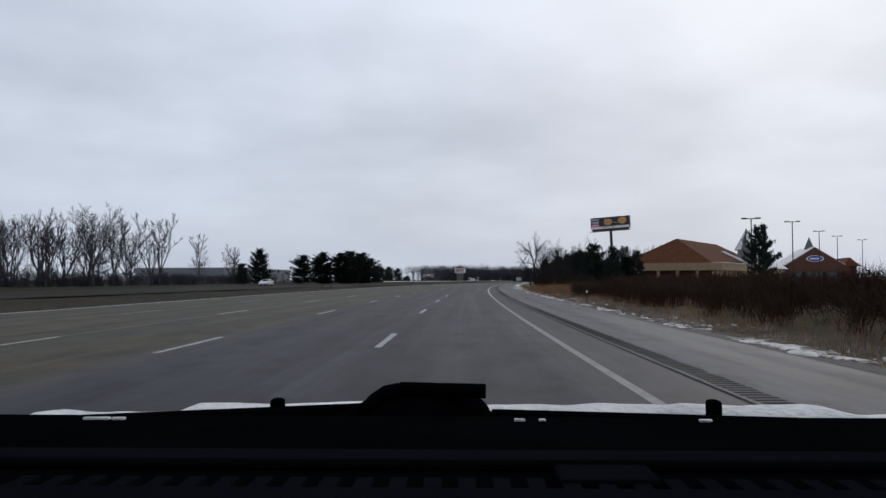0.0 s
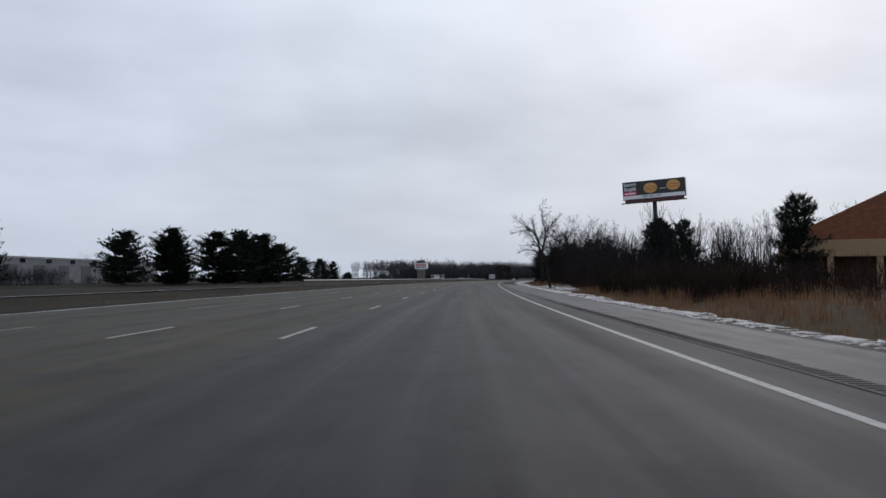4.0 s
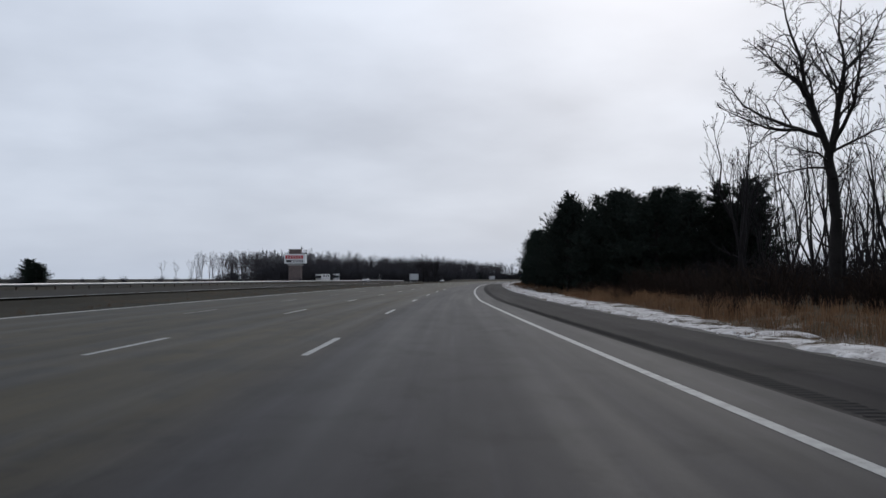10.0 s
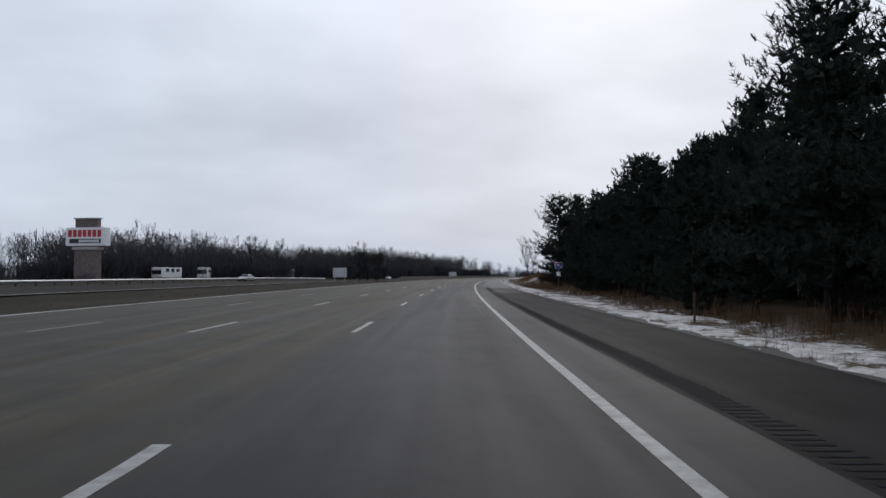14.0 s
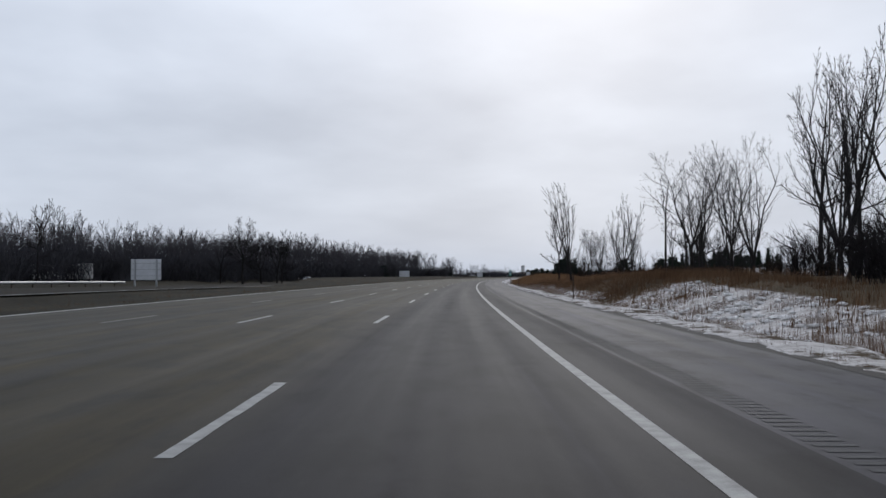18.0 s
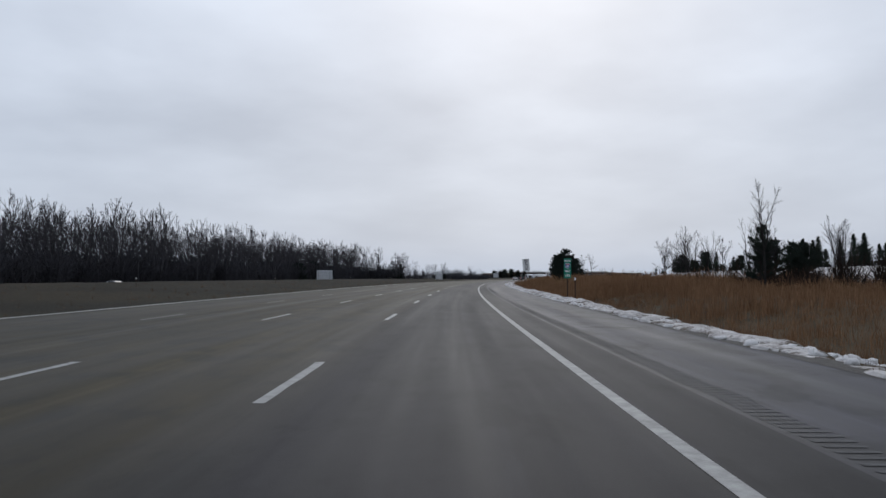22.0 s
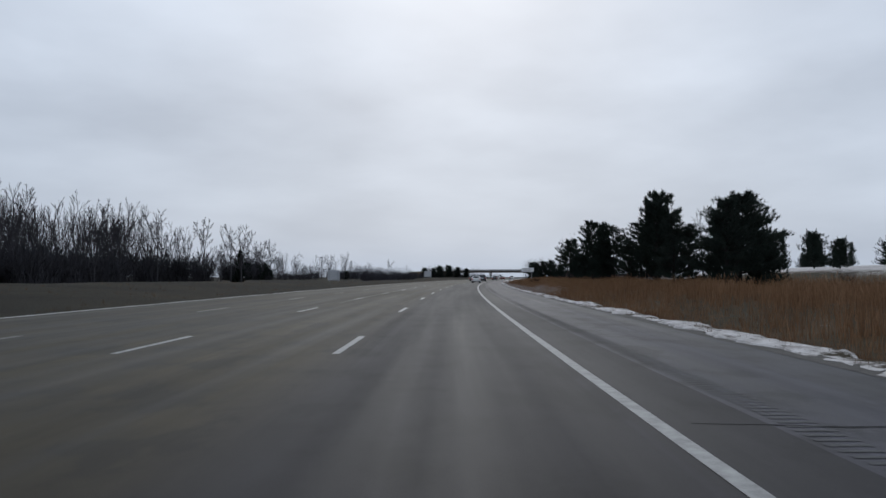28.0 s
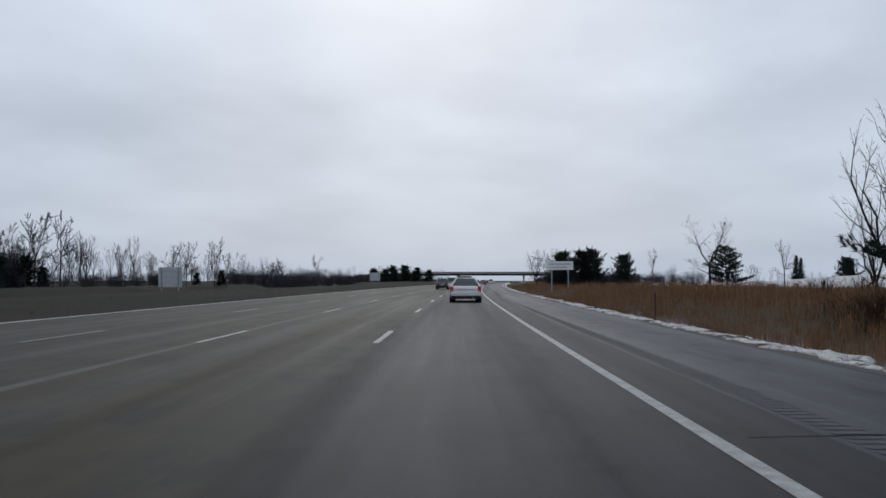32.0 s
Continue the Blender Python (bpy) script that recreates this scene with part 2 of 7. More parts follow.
GROOVE_SOFT = plain("shallow_milled_groove", (0.047, 0.048, 0.051), 0.65, spec=0.2, vary=0.4, scale=8)
PAINT = plain("worn_white_paint", (0.27, 0.27, 0.26), 0.65, vary=0.4, scale=5)
CRUST = plain("salt_crusted_paint", (0.38, 0.375, 0.36), 0.75, vary=0.4, scale=3)
PAINT_OLD = plain("faint_white_paint", (0.13, 0.127, 0.12), 0.65, vary=0.4, scale=4)
SALT = plain("dried_salt", (0.062, 0.059, 0.052), 0.8, vary=0.35, scale=0.8)
SNOW = plain("old_snow", (0.64, 0.625, 0.62), 0.85, vary=0.3, scale=2.5, bump=0.8)
GRAVEL = plain("dark_wet_gravel", (0.05, 0.045, 0.04), 0.85, vary=0.5, scale=6, bump=0.5)
GROUND = ground_mat()
BARK = plain("dark_bark", (0.017, 0.015, 0.0145), 0.95, vary=0.35, scale=2, bump=0.6, spec=0.2)
# Bark of far trees: distance haze is put into its paler grey.
BARK_HAZED = plain("hazed_grey_bark", (0.055, 0.053, 0.058), 0.95, vary=0.35, scale=2, bump=0.5, spec=0.2)
BARK_PALE = plain("grey_bark", (0.022, 0.020, 0.020), 0.95, vary=0.35, scale=2, bump=0.5, spec=0.2)
TWIG = plain("bare_twigs", (0.018, 0.0162, 0.017), 0.95, vary=0.3, scale=0.6, spec=0.15)
NEEDLE = leafy("pine_needles", [(0.1, (0.013, 0.018, 0.016)), (0.5, (0.023, 0.031, 0.026)), (0.9, (0.040, 0.050, 0.039))])
NEEDLE_BLUE = leafy("spruce_needles", [(0.1, (0.010, 0.015, 0.012)), (0.9, (0.028, 0.038, 0.028))])
REED = leafy("dry_reed", [(0.1, (0.11, 0.060, 0.034)), (0.45, (0.21, 0.117, 0.064)), (0.75, (0.30, 0.180, 0.104)), (0.95, (0.40, 0.29, 0.19))])
BRUSH = leafy("dead_brush", [(0.1, (0.014, 0.0105, 0.009)), (0.5, (0.025, 0.0185, 0.0155)), (0.9, (0.052, 0.036, 0.028))])
RUSTY = leafy("rusty_brush", [(0.1, (0.022, 0.014, 0.011)), (0.5, (0.040, 0.024, 0.017)), (0.9, (0.068, 0.045, 0.032))])
# Twigs of the farthest woods, lightened to stand for haze in the air.
TWIG_HAZED = plain("hazed_far_twigs", (0.105, 0.105, 0.12), 0.95, vary=0.3, scale=0.3, spec=0.1)
GRASS = leafy("dead_tall_grass", [(0.1, (0.06, 0.033, 0.019)), (0.45, (0.115, 0.065, 0.037)), (0.75, (0.18, 0.112, 0.066)), (0.95, (0.26, 0.20, 0.14))])
FROST = leafy("frosted_grass", [(0.1, (0.15, 0.10, 0.07)), (0.45, (0.25, 0.19, 0.15)), (0.7, (0.40, 0.36, 0.34)), (0.95, (0.55, 0.53, 0.52))])
# Far brush and mid-distance twigs: some haze is painted into both colours.
BRUSH_HAZED = leafy("hazed_far_brush", [(0.1, (0.030, 0.030, 0.034)), (0.6, (0.050, 0.049, 0.055)), (0.95, (0.085, 0.08, 0.085))])
TWIG_HALF_HAZED = plain("half_hazed_grey_twigs", (0.055, 0.052, 0.058), 0.95, vary=0.3, scale=0.3, spec=0.1)
BRUSH_COLD = leafy("grey_brush", [(0.1, (0.013, 0.012, 0.013)), (0.6, (0.021, 0.019, 0.020)), (0.95, (0.038, 0.033, 0.033))])
STEEL = plain("galvanised_steel", (0.36, 0.37, 0.38), 0.45, 0.8, vary=0.2, scale=4)
DARK_STEEL = plain("weathered_dark_steel", (0.03, 0.03, 0.034), 0.6, 0.2, vary=0.3, scale=2)
RUST = plain("rusted_steel_post", (0.06, 0.038, 0.027), 0.8, 0.3, vary=0.4, scale=6)
SIGN_BACK = plain("bare_aluminium", (0.52, 0.53, 0.55), 0.5, 0.3, vary=0.12, scale=1.5)
SIGN_GREEN = plain("green_sheeting", (0.0, 0.19, 0.125), 0.4, vary=0.12, scale=4)
SIGN_WHITE = plain("white_sheeting", (0.74, 0.75, 0.76), 0.4, vary=0.08, scale=4)
SIGN_BLUE = plain("blue_sheeting", (0.015, 0.045, 0.30), 0.4, vary=0.12, scale=4)
SIGN_RED = plain("red_sheeting", (0.42, 0.018, 0.03), 0.4, vary=0.12, scale=4)
BLACK = plain("black_lettering", (0.012, 0.012, 0.013), 0.5, vary=0.2, scale=4)
POSTER = plain("dark_poster", (0.022, 0.02, 0.022), 0.45, vary=0.25, scale=1)
BUN = plain("printed_bagel", (0.58, 0.31, 0.10), 0.5, vary=0.35, scale=2)
BUN_DARK = plain("printed_filling", (0.40, 0.10, 0.03), 0.5, vary=0.5, scale=3)
MAGENTA = plain("printed_magenta", (0.52, 0.03, 0.12), 0.5, vary=0.2, scale=2)
DARKRED = plain("dark_red_apron", (0.075, 0.02, 0.022), 0.6, vary=0.3, scale=1)
BRICK = plain("red_brick", (0.10, 0.04, 0.024), 0.9, vary=0.3, scale=2.5, bump=0.4)
ROOF = plain("rust_shingle", (0.092, 0.034, 0.0165), 0.95, vary=0.3, scale=1.5, bump=0.4, spec=0.1)
BRICK_DARK = plain("dark_brown_brick", (0.135, 0.105, 0.10), 0.9, vary=0.3, scale=2.5, bump=0.4)
ROOF_DARK = plain("grey_shingle", (0.10, 0.11, 0.11), 0.85, vary=0.3, scale=1.5, bump=0.4)
BEIGE = plain("beige_stucco", (0.27, 0.19, 0.11), 0.9, vary=0.12, scale=1.5)
WALL_GREY = plain("pale_block_wall", (0.2, 0.2, 0.215), 0.9, vary=0.12, scale=0.6)
CONCRETE = plain("grey_concrete", (0.33, 0.325, 0.315), 0.85, vary=0.2, scale=1.5, bump=0.3)
DARKGLASS = plain("dark_tinted_glass", (0.02, 0.023, 0.026), 0.06, vary=0.1, scale=1, spec=0.8)
TYRE = plain("tyre_rubber", (0.02, 0.02, 0.02), 0.85, vary=0.3, scale=8)
CHROME = plain("dull_alloy", (0.45, 0.46, 0.47), 0.35, 0.9, vary=0.15, scale=5)
CAR_WHITE = plain("dirty_white_car_paint", (0.66, 0.66, 0.66), 0.35, vary=0.12, scale=1.5)
CAR_BLACK = plain("black_car_paint", (0.022, 0.023, 0.026), 0.3, vary=0.3, scale=1.5)
CAR_SILVER = plain("silver_car_paint", (0.34, 0.35, 0.37), 0.35, 0.4, vary=0.15, scale=1.5)
CAR_RED = plain("dark_red_car_paint", (0.16, 0.02, 0.02), 0.35, vary=0.2, scale=1.5)
TAIL = plain("red_tail_lens", (0.55, 0.03, 0.025), 0.25, vary=0.2, scale=6)
CLEAR = plain("clear_lens", (0.55, 0.55, 0.55), 0.2, vary=0.1, scale=6)
PLASTIC = plain("black_dash_plastic", (0.0021, 0.0023, 0.0030), 1.0, vary=0.3, scale=6, spec=0.0)
PLASTIC_GREY = plain("grey_dash_plastic", (0.006, 0.0067, 0.009), 1.0, vary=0.2, scale=6, spec=0.0)

# ---- helpers for meshes ----


def smooth(a, b, v):
    q = min(1.0, max(0.0, (v - a) / (b - a)))
    return q * q * (3 - 2 * q)


def mesh_of(name, verts, faces, material, uv=None, flat=True, attrs=None):
    me = bpy.data.meshes.new(name)
    me.from_pydata([tuple(v) for v in verts], [], [tuple(f) for f in faces])
    for mat in (material if isinstance(material, (list, tuple)) else [material]):
        me.materials.append(mat)
    if uv is not None:
        lay = me.uv_layers.new(name="road")
        idx = np.empty(len(me.loops), dtype=np.int32)
        me.loops.foreach_get("vertex_index", idx)
        lay.data.foreach_set("uv", np.asarray(uv, dtype=np.float32)[idx].ravel())
    for key, vals in (attrs or {}).items():
        a = me.attributes.new(key, "FLOAT", "POINT")
        a.data.foreach_set("value", np.asarray(vals, dtype=np.float32))
    if not flat:
        me.polygons.foreach_set("use_smooth", [True] * len(me.polygons))
    me.update()
    return me


def thing(name, label, category, m=None, group="", kind=""):
    ob = new(name)
    ob.empty_display_size = 0.2
    if m is not None:
        ob.matrix_basis = m
    return tagged(ob, label, category, group, kind)


def part(name, bm, material, parent, label="", smooth_shade=False):
    """Links a bmesh, or a mesh, as one mesh object under a thing or a part."""
    if isinstance(bm, bmesh.types.BMesh):
        me = bpy.data.meshes.new(name)
        bm.to_mesh(me)
        bm.free()
        me.materials.append(material)
        if smooth_shade:
            me.polygons.foreach_set("use_smooth", [True] * len(me.polygons))
    else:
        me = bm
    ob = new(name, me)
    ob.parent = parent
    if label:
        ob["label"] = label
    return ob


def box(bm, x0, x1, y0, y1, z0, z1, bevel=0.0, m=None):
    r = bmesh.ops.create_cube(bm, size=1.0)
    vs = r["verts"]
    bmesh.ops.transform(bm, matrix=Matrix.LocRotScale(((x0 + x1) / 2, (y0 + y1) / 2, (z0 + z1) / 2), None, (x1 - x0, y1 - y0, z1 - z0)), verts=vs)
    if bevel:
        es = list({e for v in vs for e in v.link_edges})
        vs = bmesh.ops.bevel(bm, geom=es, offset=bevel, segments=2, affect="EDGES", profile=0.6)["verts"]
    if m is not None:
        bmesh.ops.transform(bm, matrix=m, verts=vs)
    return vs


def rod(bm, p, q, r0, r1=None, n=10, caps=True):
    p, q = Vector(p), Vector(q)
    d = q - p
    m = Matrix.Translation((p + q) / 2) @ d.to_track_quat("Z", "Y").to_matrix().to_4x4()
    return bmesh.ops.create_cone(bm, cap_ends=caps, segments=n, radius1=r0, radius2=r0 if r1 is None else r1, depth=d.length, matrix=m)["verts"]


def boxed(*a, **k):
    bm = bmesh.new()
    box(bm, *a, **k)
    return bm


def rodded(*a, **k):
    bm = bmesh.new()
    rod(bm, *a, **k)
    return bm


def stand(s, u, z=None, yaw=0.0, size=1.0):
    """A pose on the ground at (s, u) that faces along the road; yaw turns it to the right, degrees."""
    p = at(s, u, lie(s, u) if z is None else z)
    return Matrix.Translation(p) @ pose(0, 0, 0, 0, 0, -math.degrees(turn(s)) - yaw) @ Matrix.Diagonal((size, size, size, 1))


# ---- the lie of the land ----
LEFT, OPP_A, OPP_B = -12.0, -25.2, -45.0
DASH, GAP, FIRST = 3.81, 15.312, 2.01


def edge_line(s):
    """The white line on the right: a lane that runs out narrows it from two lanes to one."""
    return curve([(-400, 7.32), (190, 7.32), (226, 6.78), (257, 6.12), (286, 5.08), (322, 3.8), (345, 3.66), (2600, 3.66)], s)


def verge(s):
    return edge_line(s) + 3.75


def opp_shift(s):
    """The other carriageway drifts away and sinks behind the median further on."""
    return -14.0 * smooth(600, 720, s) * (1 - smooth(860, 940, s)) - 30.0 * smooth(1080, 1280, s)


def opp_z(s):
    return -0.75 * smooth(560, 700, s)


def lie(s, u):
    """Height of the ground."""
    v = verge(s)
    if u > v:
        e = u - v
        bank = 1.2 * smooth(520, 560, s) * (1 - smooth(572, 640, s)) + 0.3 * smooth(590, 650, s)
        z = -0.04 - 0.5 * smooth(0.3, 3.5, e) + (0.55 + bank) * smooth(2.5, 9.5, e)
        z += 1.0 * smooth(25, 45, e) * (1 - smooth(300, 350, s))
        z += 3.6 * smooth(30, 80, e) * smooth(690, 780, s) * (1 - smooth(1040, 1160, s))
        z -= bank * 0.5 * smooth(20, 60, e)
        return z + 0.12 * noise.noise((s * 0.13, u * 0.2, 1.7)) * smooth(0.5, 4, e)
    if u < LEFT:
        e, o = LEFT - u, opp_shift(s)
        far = smooth(600, 680, s)
        z = -0.03 - 0.35 * (1 - far) * smooth(0.5, 8, e) * (1 - smooth(11, 17.5, e)) + 0.78 * far * smooth(2, 22, e) * (1 - smooth(26, 33, e))
        if u < OPP_A + o + 2:
            q = smooth(OPP_A + o + 2, OPP_A + o - 0.2, u) if u > OPP_A + o - 0.2 else 1.0
            z = z * (1 - q) + (opp_z(s) - 0.05) * q
        if u < OPP_B + o - 0.3:
            z = opp_z(s) - 0.05 + (0.25 - opp_z(s)) * smooth(0.3, 9, OPP_B + o - u)
        return z + 0.1 * noise.noise((s * 0.11, u * 0.17, 4.2)) * smooth(0.5, 4, e)
    return -0.12


def snowy(s, u):
    """How much snow lies on the ground."""
    v = verge(s)
    if u > v:
        e = u - v
        a = 0.62 * (1 - smooth(0.8, 2.6, e))
        a += 0.56 * (1 - 0.45 * smooth(374, 384, s) * (1 - smooth(408, 418, s))) * smooth(268, 290, s) * (1 - smooth(500, 560, s)) * (1 - smooth(3.5 - 1.6 * (1 - smooth(310, 335, s)), 8 - 4.4 * (1 - smooth(310, 335, s)), e))
        a += 0.4 * smooth(280, 290, s) * (1 - smooth(312, 322, s)) * smooth(3.8, 4.6, e) * (1 - smooth(7, 8, e))
        a += 0.34 * smooth(-20, 0, s) * (1 - smooth(90, 120, s)) * smooth(0.6, 1.4, e) * (1 - smooth(3.6, 5.4, e))
        a += 0.72 * smooth(195, 205, s) * (1 - smooth(258, 275, s)) * (1 - smooth(6.0, 8.5, e))
        a += 0.62 * smooth(522, 532, s) * (1 - smooth(556, 566, s)) * smooth(2, 3, e) * (1 - smooth(7, 9, e))
        a += 0.5 * smooth(560, 570, s) * (1 - smooth(618, 630, s)) * smooth(1.5, 2.4, e) * (1 - smooth(4.5, 6.5, e))
        a += 0.1 * smooth(500, 540, s) * (1 - smooth(660, 700, s)) * (1 - smooth(9, 14, e)) * smooth(1.5, 3, e)
        a += 0.20 * smooth(690, 700, s) * (1 - smooth(6, 8, e))
        a += 0.95 * smooth(42, 54, e) * smooth(640, 700, s) + 0.9 * smooth(30, 42, e) * smooth(985, 1000, s)
        a += 0.3 * smooth(24, 40, e) * (1 - smooth(280, 340, s))
        a += 0.75 * smooth(884, 892, s) * (1 - smooth(916, 926, s)) * (1 - smooth(4.5, 7, e))
        a += 0.8 * smooth(20, 60, e) * noise.noise((s * 0.012, u * 0.012, 5.5))
        return a - 0.12 + 0.25 * noise.noise((s * 0.05, u * 0.1, 9.1))
    return -0.12 + 0.3 * (1 - smooth(0.2, 0.9, LEFT - u)) + 0.1 * noise.noise((s * 0.03, u * 0.1, 3.1))


def sheet(name, us, ss, height, material, uv=False, attrs=None):
    """One sheet over the grid of s and u; us may be functions of s."""
    vs, fs, uvs = [], [], []
    vals = {k: [] for k in (attrs or {})}
    n = len(us)
    for i, s in enumerate(ss):
        h = turn(s)
        x0, y0 = float(np.interp(s, _s, _x)), float(np.interp(s, _s, _y))
        for q in us:
            u = q(s) if callable(q) else q
            vs.append((x0 + u * math.cos(h), y0 - u * math.sin(h), height(s, u)))
            uvs.append((u, s))
            for k, f in (attrs or {}).items():
                vals[k].append(f(s, u))
        if i:
            a, b = (i - 1) * n, i * n
            fs += [(a + j, a + j + 1, b + j + 1, b + j) for j in range(n - 1)]
    return mesh_of(name, vs, fs, material, uvs if uv else None, False, vals)


ss_fine = sorted(set(np.arange(-100, 1200, 3.0)) | set(np.arange(-400, -100, 25.0)) | set(np.arange(1200, 2601, 25.0)))
us_ground = [-900, -600, -400, -280, -200, -150, -120, -100, -85, -75, -68, -62, -57, -53, -50.5, -48, -45.5, -44, -40, -36, -33, -30.5, -28, -26, -25, -23.2, -21, -19, -16.5, -14.5,
             -13.2, -12.4, -12.0, -11.6, 0, lambda s: verge(s) - 0.5, lambda s: verge(s) + 0.02] + [
             (lambda s, q=q: verge(s) + q) for q in (0.4, 0.9, 1.5, 2.2, 3, 4, 5, 6, 7.2, 8.5, 10, 12, 15, 19, 24, 30, 38, 48, 62, 80, 110, 150, 200, 280, 400, 600, 900)]
ground = new("ground", sheet("ground", us_ground, ss_fine, lie, GROUND, attrs={
    "snow": snowy, "green": lambda s, u: 1.0 if u < LEFT else 0.06}))
tagged(ground, "dead brown grass with thin torn snow", "ground", kind="structure")

road = new("road", sheet("road", [LEFT, -9.15, -7.32, -5.5, -3.66, -1.83, 0, 1.83, lambda s: edge_line(s) * 0.75, lambda s: edge_line(s) + 0.1, lambda s: edge_line(s) + 0.96], ss_fine,
                         lambda s, u: 0.0, ASPHALT, True))
tagged(road, "worn grey asphalt carriageway, damp, with pale salt streaks", "road", kind="structure")
# The shoulder has darker base colours from s 252 to 474.
for s_from, s_to, mat, words in ((-400, 252, SHOULDER, "wet grey asphalt shoulder"), (252, 268, SHOULDER_MID, "fairly dark asphalt shoulder"), (268, 452, SHOULDER_DARK, "dark brown asphalt shoulder"),
                                  (452, 474, SHOULDER_MID, "fairly dark asphalt shoulder"), (474, 2600, SHOULDER, "wet grey asphalt shoulder")):
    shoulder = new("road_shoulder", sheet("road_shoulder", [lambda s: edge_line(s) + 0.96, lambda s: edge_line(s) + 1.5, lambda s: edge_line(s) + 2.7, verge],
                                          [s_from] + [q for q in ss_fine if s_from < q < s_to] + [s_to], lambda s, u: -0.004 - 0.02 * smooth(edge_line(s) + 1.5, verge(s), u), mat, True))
    tagged(shoulder, words, "road shoulder", kind="structure")
opp = new("opposite_road", sheet("opposite_road", [lambda s: OPP_B + opp_shift(s), lambda s: -38 + opp_shift(s), lambda s: OPP_A + opp_shift(s)], ss_fine,
                                 lambda s, u: opp_z(s) + 0.02, SHOULDER_DARK, True))
tagged(opp, "grey asphalt carriageway beyond the grass median", "road", kind="structure")


def ribbon(name, s0, s1, u0, u1, z, material, step=3.0):
    """A painted line from s0 to s1 between u0 and u1 (numbers or functions of s)."""
    n = max(1, int(math.ceil((s1 - s0) / step)))
    f0, f1 = (u0 if callable(u0) else lambda s: u0), (u1 if callable(u1) else lambda s: u1)
    zf = z if callable(z) else lambda s, u: z
    return sheet(name, [f0, f1], [s0 + (s1 - s0) * i / n for i in range(n + 1)], zf, material)


old_r = new("worn_edge_line", ribbon("worn_edge_line", -300, 62, lambda s: edge_line(s) - 0.07, lambda s: edge_line(s) + 0.07 + 0.03 * noise.noise((s * 0.5, 9, 3)), 0.004, PAINT_OLD))
tagged(old_r, "worn and faded white edge line", "road marking", kind="structure")
line_r = new("edge_line", ribbon("edge_line", 62, 1600, lambda s: edge_line(s) - 0.075 - 0.012 * noise.noise((s * 0.5, 3, 3)), lambda s: edge_line(s) + 0.075 + 0.012 * noise.noise((s * 0.5, 9, 3)), 0.004, PAINT))
tagged(line_r, "solid white edge line, worn", "road marking", kind="structure")
line_l = new("median_edge_line", ribbon("median_edge_line", -300, 1600, lambda s: LEFT + 0.02 + 0.10 * noise.noise((s * 0.3, 5, 0)),
                                        lambda s: LEFT + 0.27 + 0.10 * noise.noise((s * 0.4, 1, 0)), 0.008, CRUST))
tagged(line_l, "pale crusted line along the median edge", "road marking", kind="structure")
line_o = new("far_edge_line", ribbon("far_edge_line", 150, 660, lambda s: OPP_A + opp_shift(s) - 0.6, lambda s: OPP_A + opp_shift(s) - 0.22, lambda s, u: opp_z(s) + 0.05, CRUST))
tagged(line_o, "pale edge line of the other carriageway", "road marking", kind="structure")

# lane dashes: each one is a mark of its own, all on the carriageway
dash_me = {}


def dash_mesh(mat):
    if mat.name not in dash_me:
        g = random.Random(5)
        pts = [(-0.07 + g.uniform(-0.012, 0.012), -DASH / 2 + i * DASH / 6, 0) for i in range(7)] + [(0.07 + g.uniform(-0.012, 0.012), DASH / 2 - i * DASH / 6, 0) for i in range(7)]
        dash_me[mat.name] = mesh_of("lane_dash", pts, [tuple(range(14))[::-1]], mat)
    return dash_me[mat.name]


for u_line, mat, first, last in ((0.0, PAINT, -90, 1500), (-3.66, PAINT, -90, 1250), (-7.32, PAINT_OLD, -90, 1150), (3.75, PAINT, -60, 66)):
    top = (FIRST if u_line != 3.75 else 18.5) - GAP * 8
    while top < last:
        if top - DASH > first:
            d = new("lane_dash", dash_mesh(mat))
            c = at(top - DASH / 2, u_line, 0.004)
            d.matrix_basis = Matrix.Translation(c) @ pose(0, 0, 0, 0, 0, -math.degrees(turn(top - DASH / 2)))
            d.parent = road
        top += GAP

# faint joints and salt seams between the lanes
for k, (u_seam, s_a, s_b) in enumerate(((-3.66, -40, 75), (-3.66, 690, 745), (-3.66, 850, 1100))):
    salt = new("salt_seam", ribbon("salt_seam", s_a, s_b, lambda s, c=u_seam, j=k: c - 0.10 - 0.14 * noise.noise((s * 0.11, j, 3)), lambda s, c=u_seam, j=k: c + 0.08 + 0.16 * noise.noise((s * 0.09, j, 8)), 0.002, SALT))
    tagged(salt, "faint dried salt streak along the lane", "road marking", kind="structure")
seam = new("lane_seam", ribbon("lane_seam", -100, 215, lambda s: edge_line(s) + 0.93, lambda s: edge_line(s) + 1.0, 0.0005, GROOVE))
tagged(seam, "dark tarred seam beside the edge line", "road seam", kind="structure")


def rumble(lo, hi, mat):
    vs, fs, s = [], [], lo
    while s < hi:
        w = 0.34 + 0.08 * noise.noise((s * 2.0, 1.0, 1.0))
        u0 = edge_line(s) + 1.06 + 0.04 * noise.noise((s * 0.8, 4.0, 1.0))
        i = len(vs)
        for du, ds in ((0, 0), (w, 0), (w, 0.075), (0, 0.075)):
            vs.append(at(s + ds, u0 + du, 0.0005))
        fs.append((i, i + 1, i + 2, i + 3))
        s += 0.19
    return mesh_of("rumble_strip", vs, fs, mat)


for lo, hi, mat in ((-20, 170, GROOVE), (262, 474, GROOVE), (474, 1180, GROOVE_SOFT)):
    tagged(new("rumble_strip", rumble(lo, hi, mat)), "milled rumble grooves along the shoulder", "rumble strip", kind="stuff")


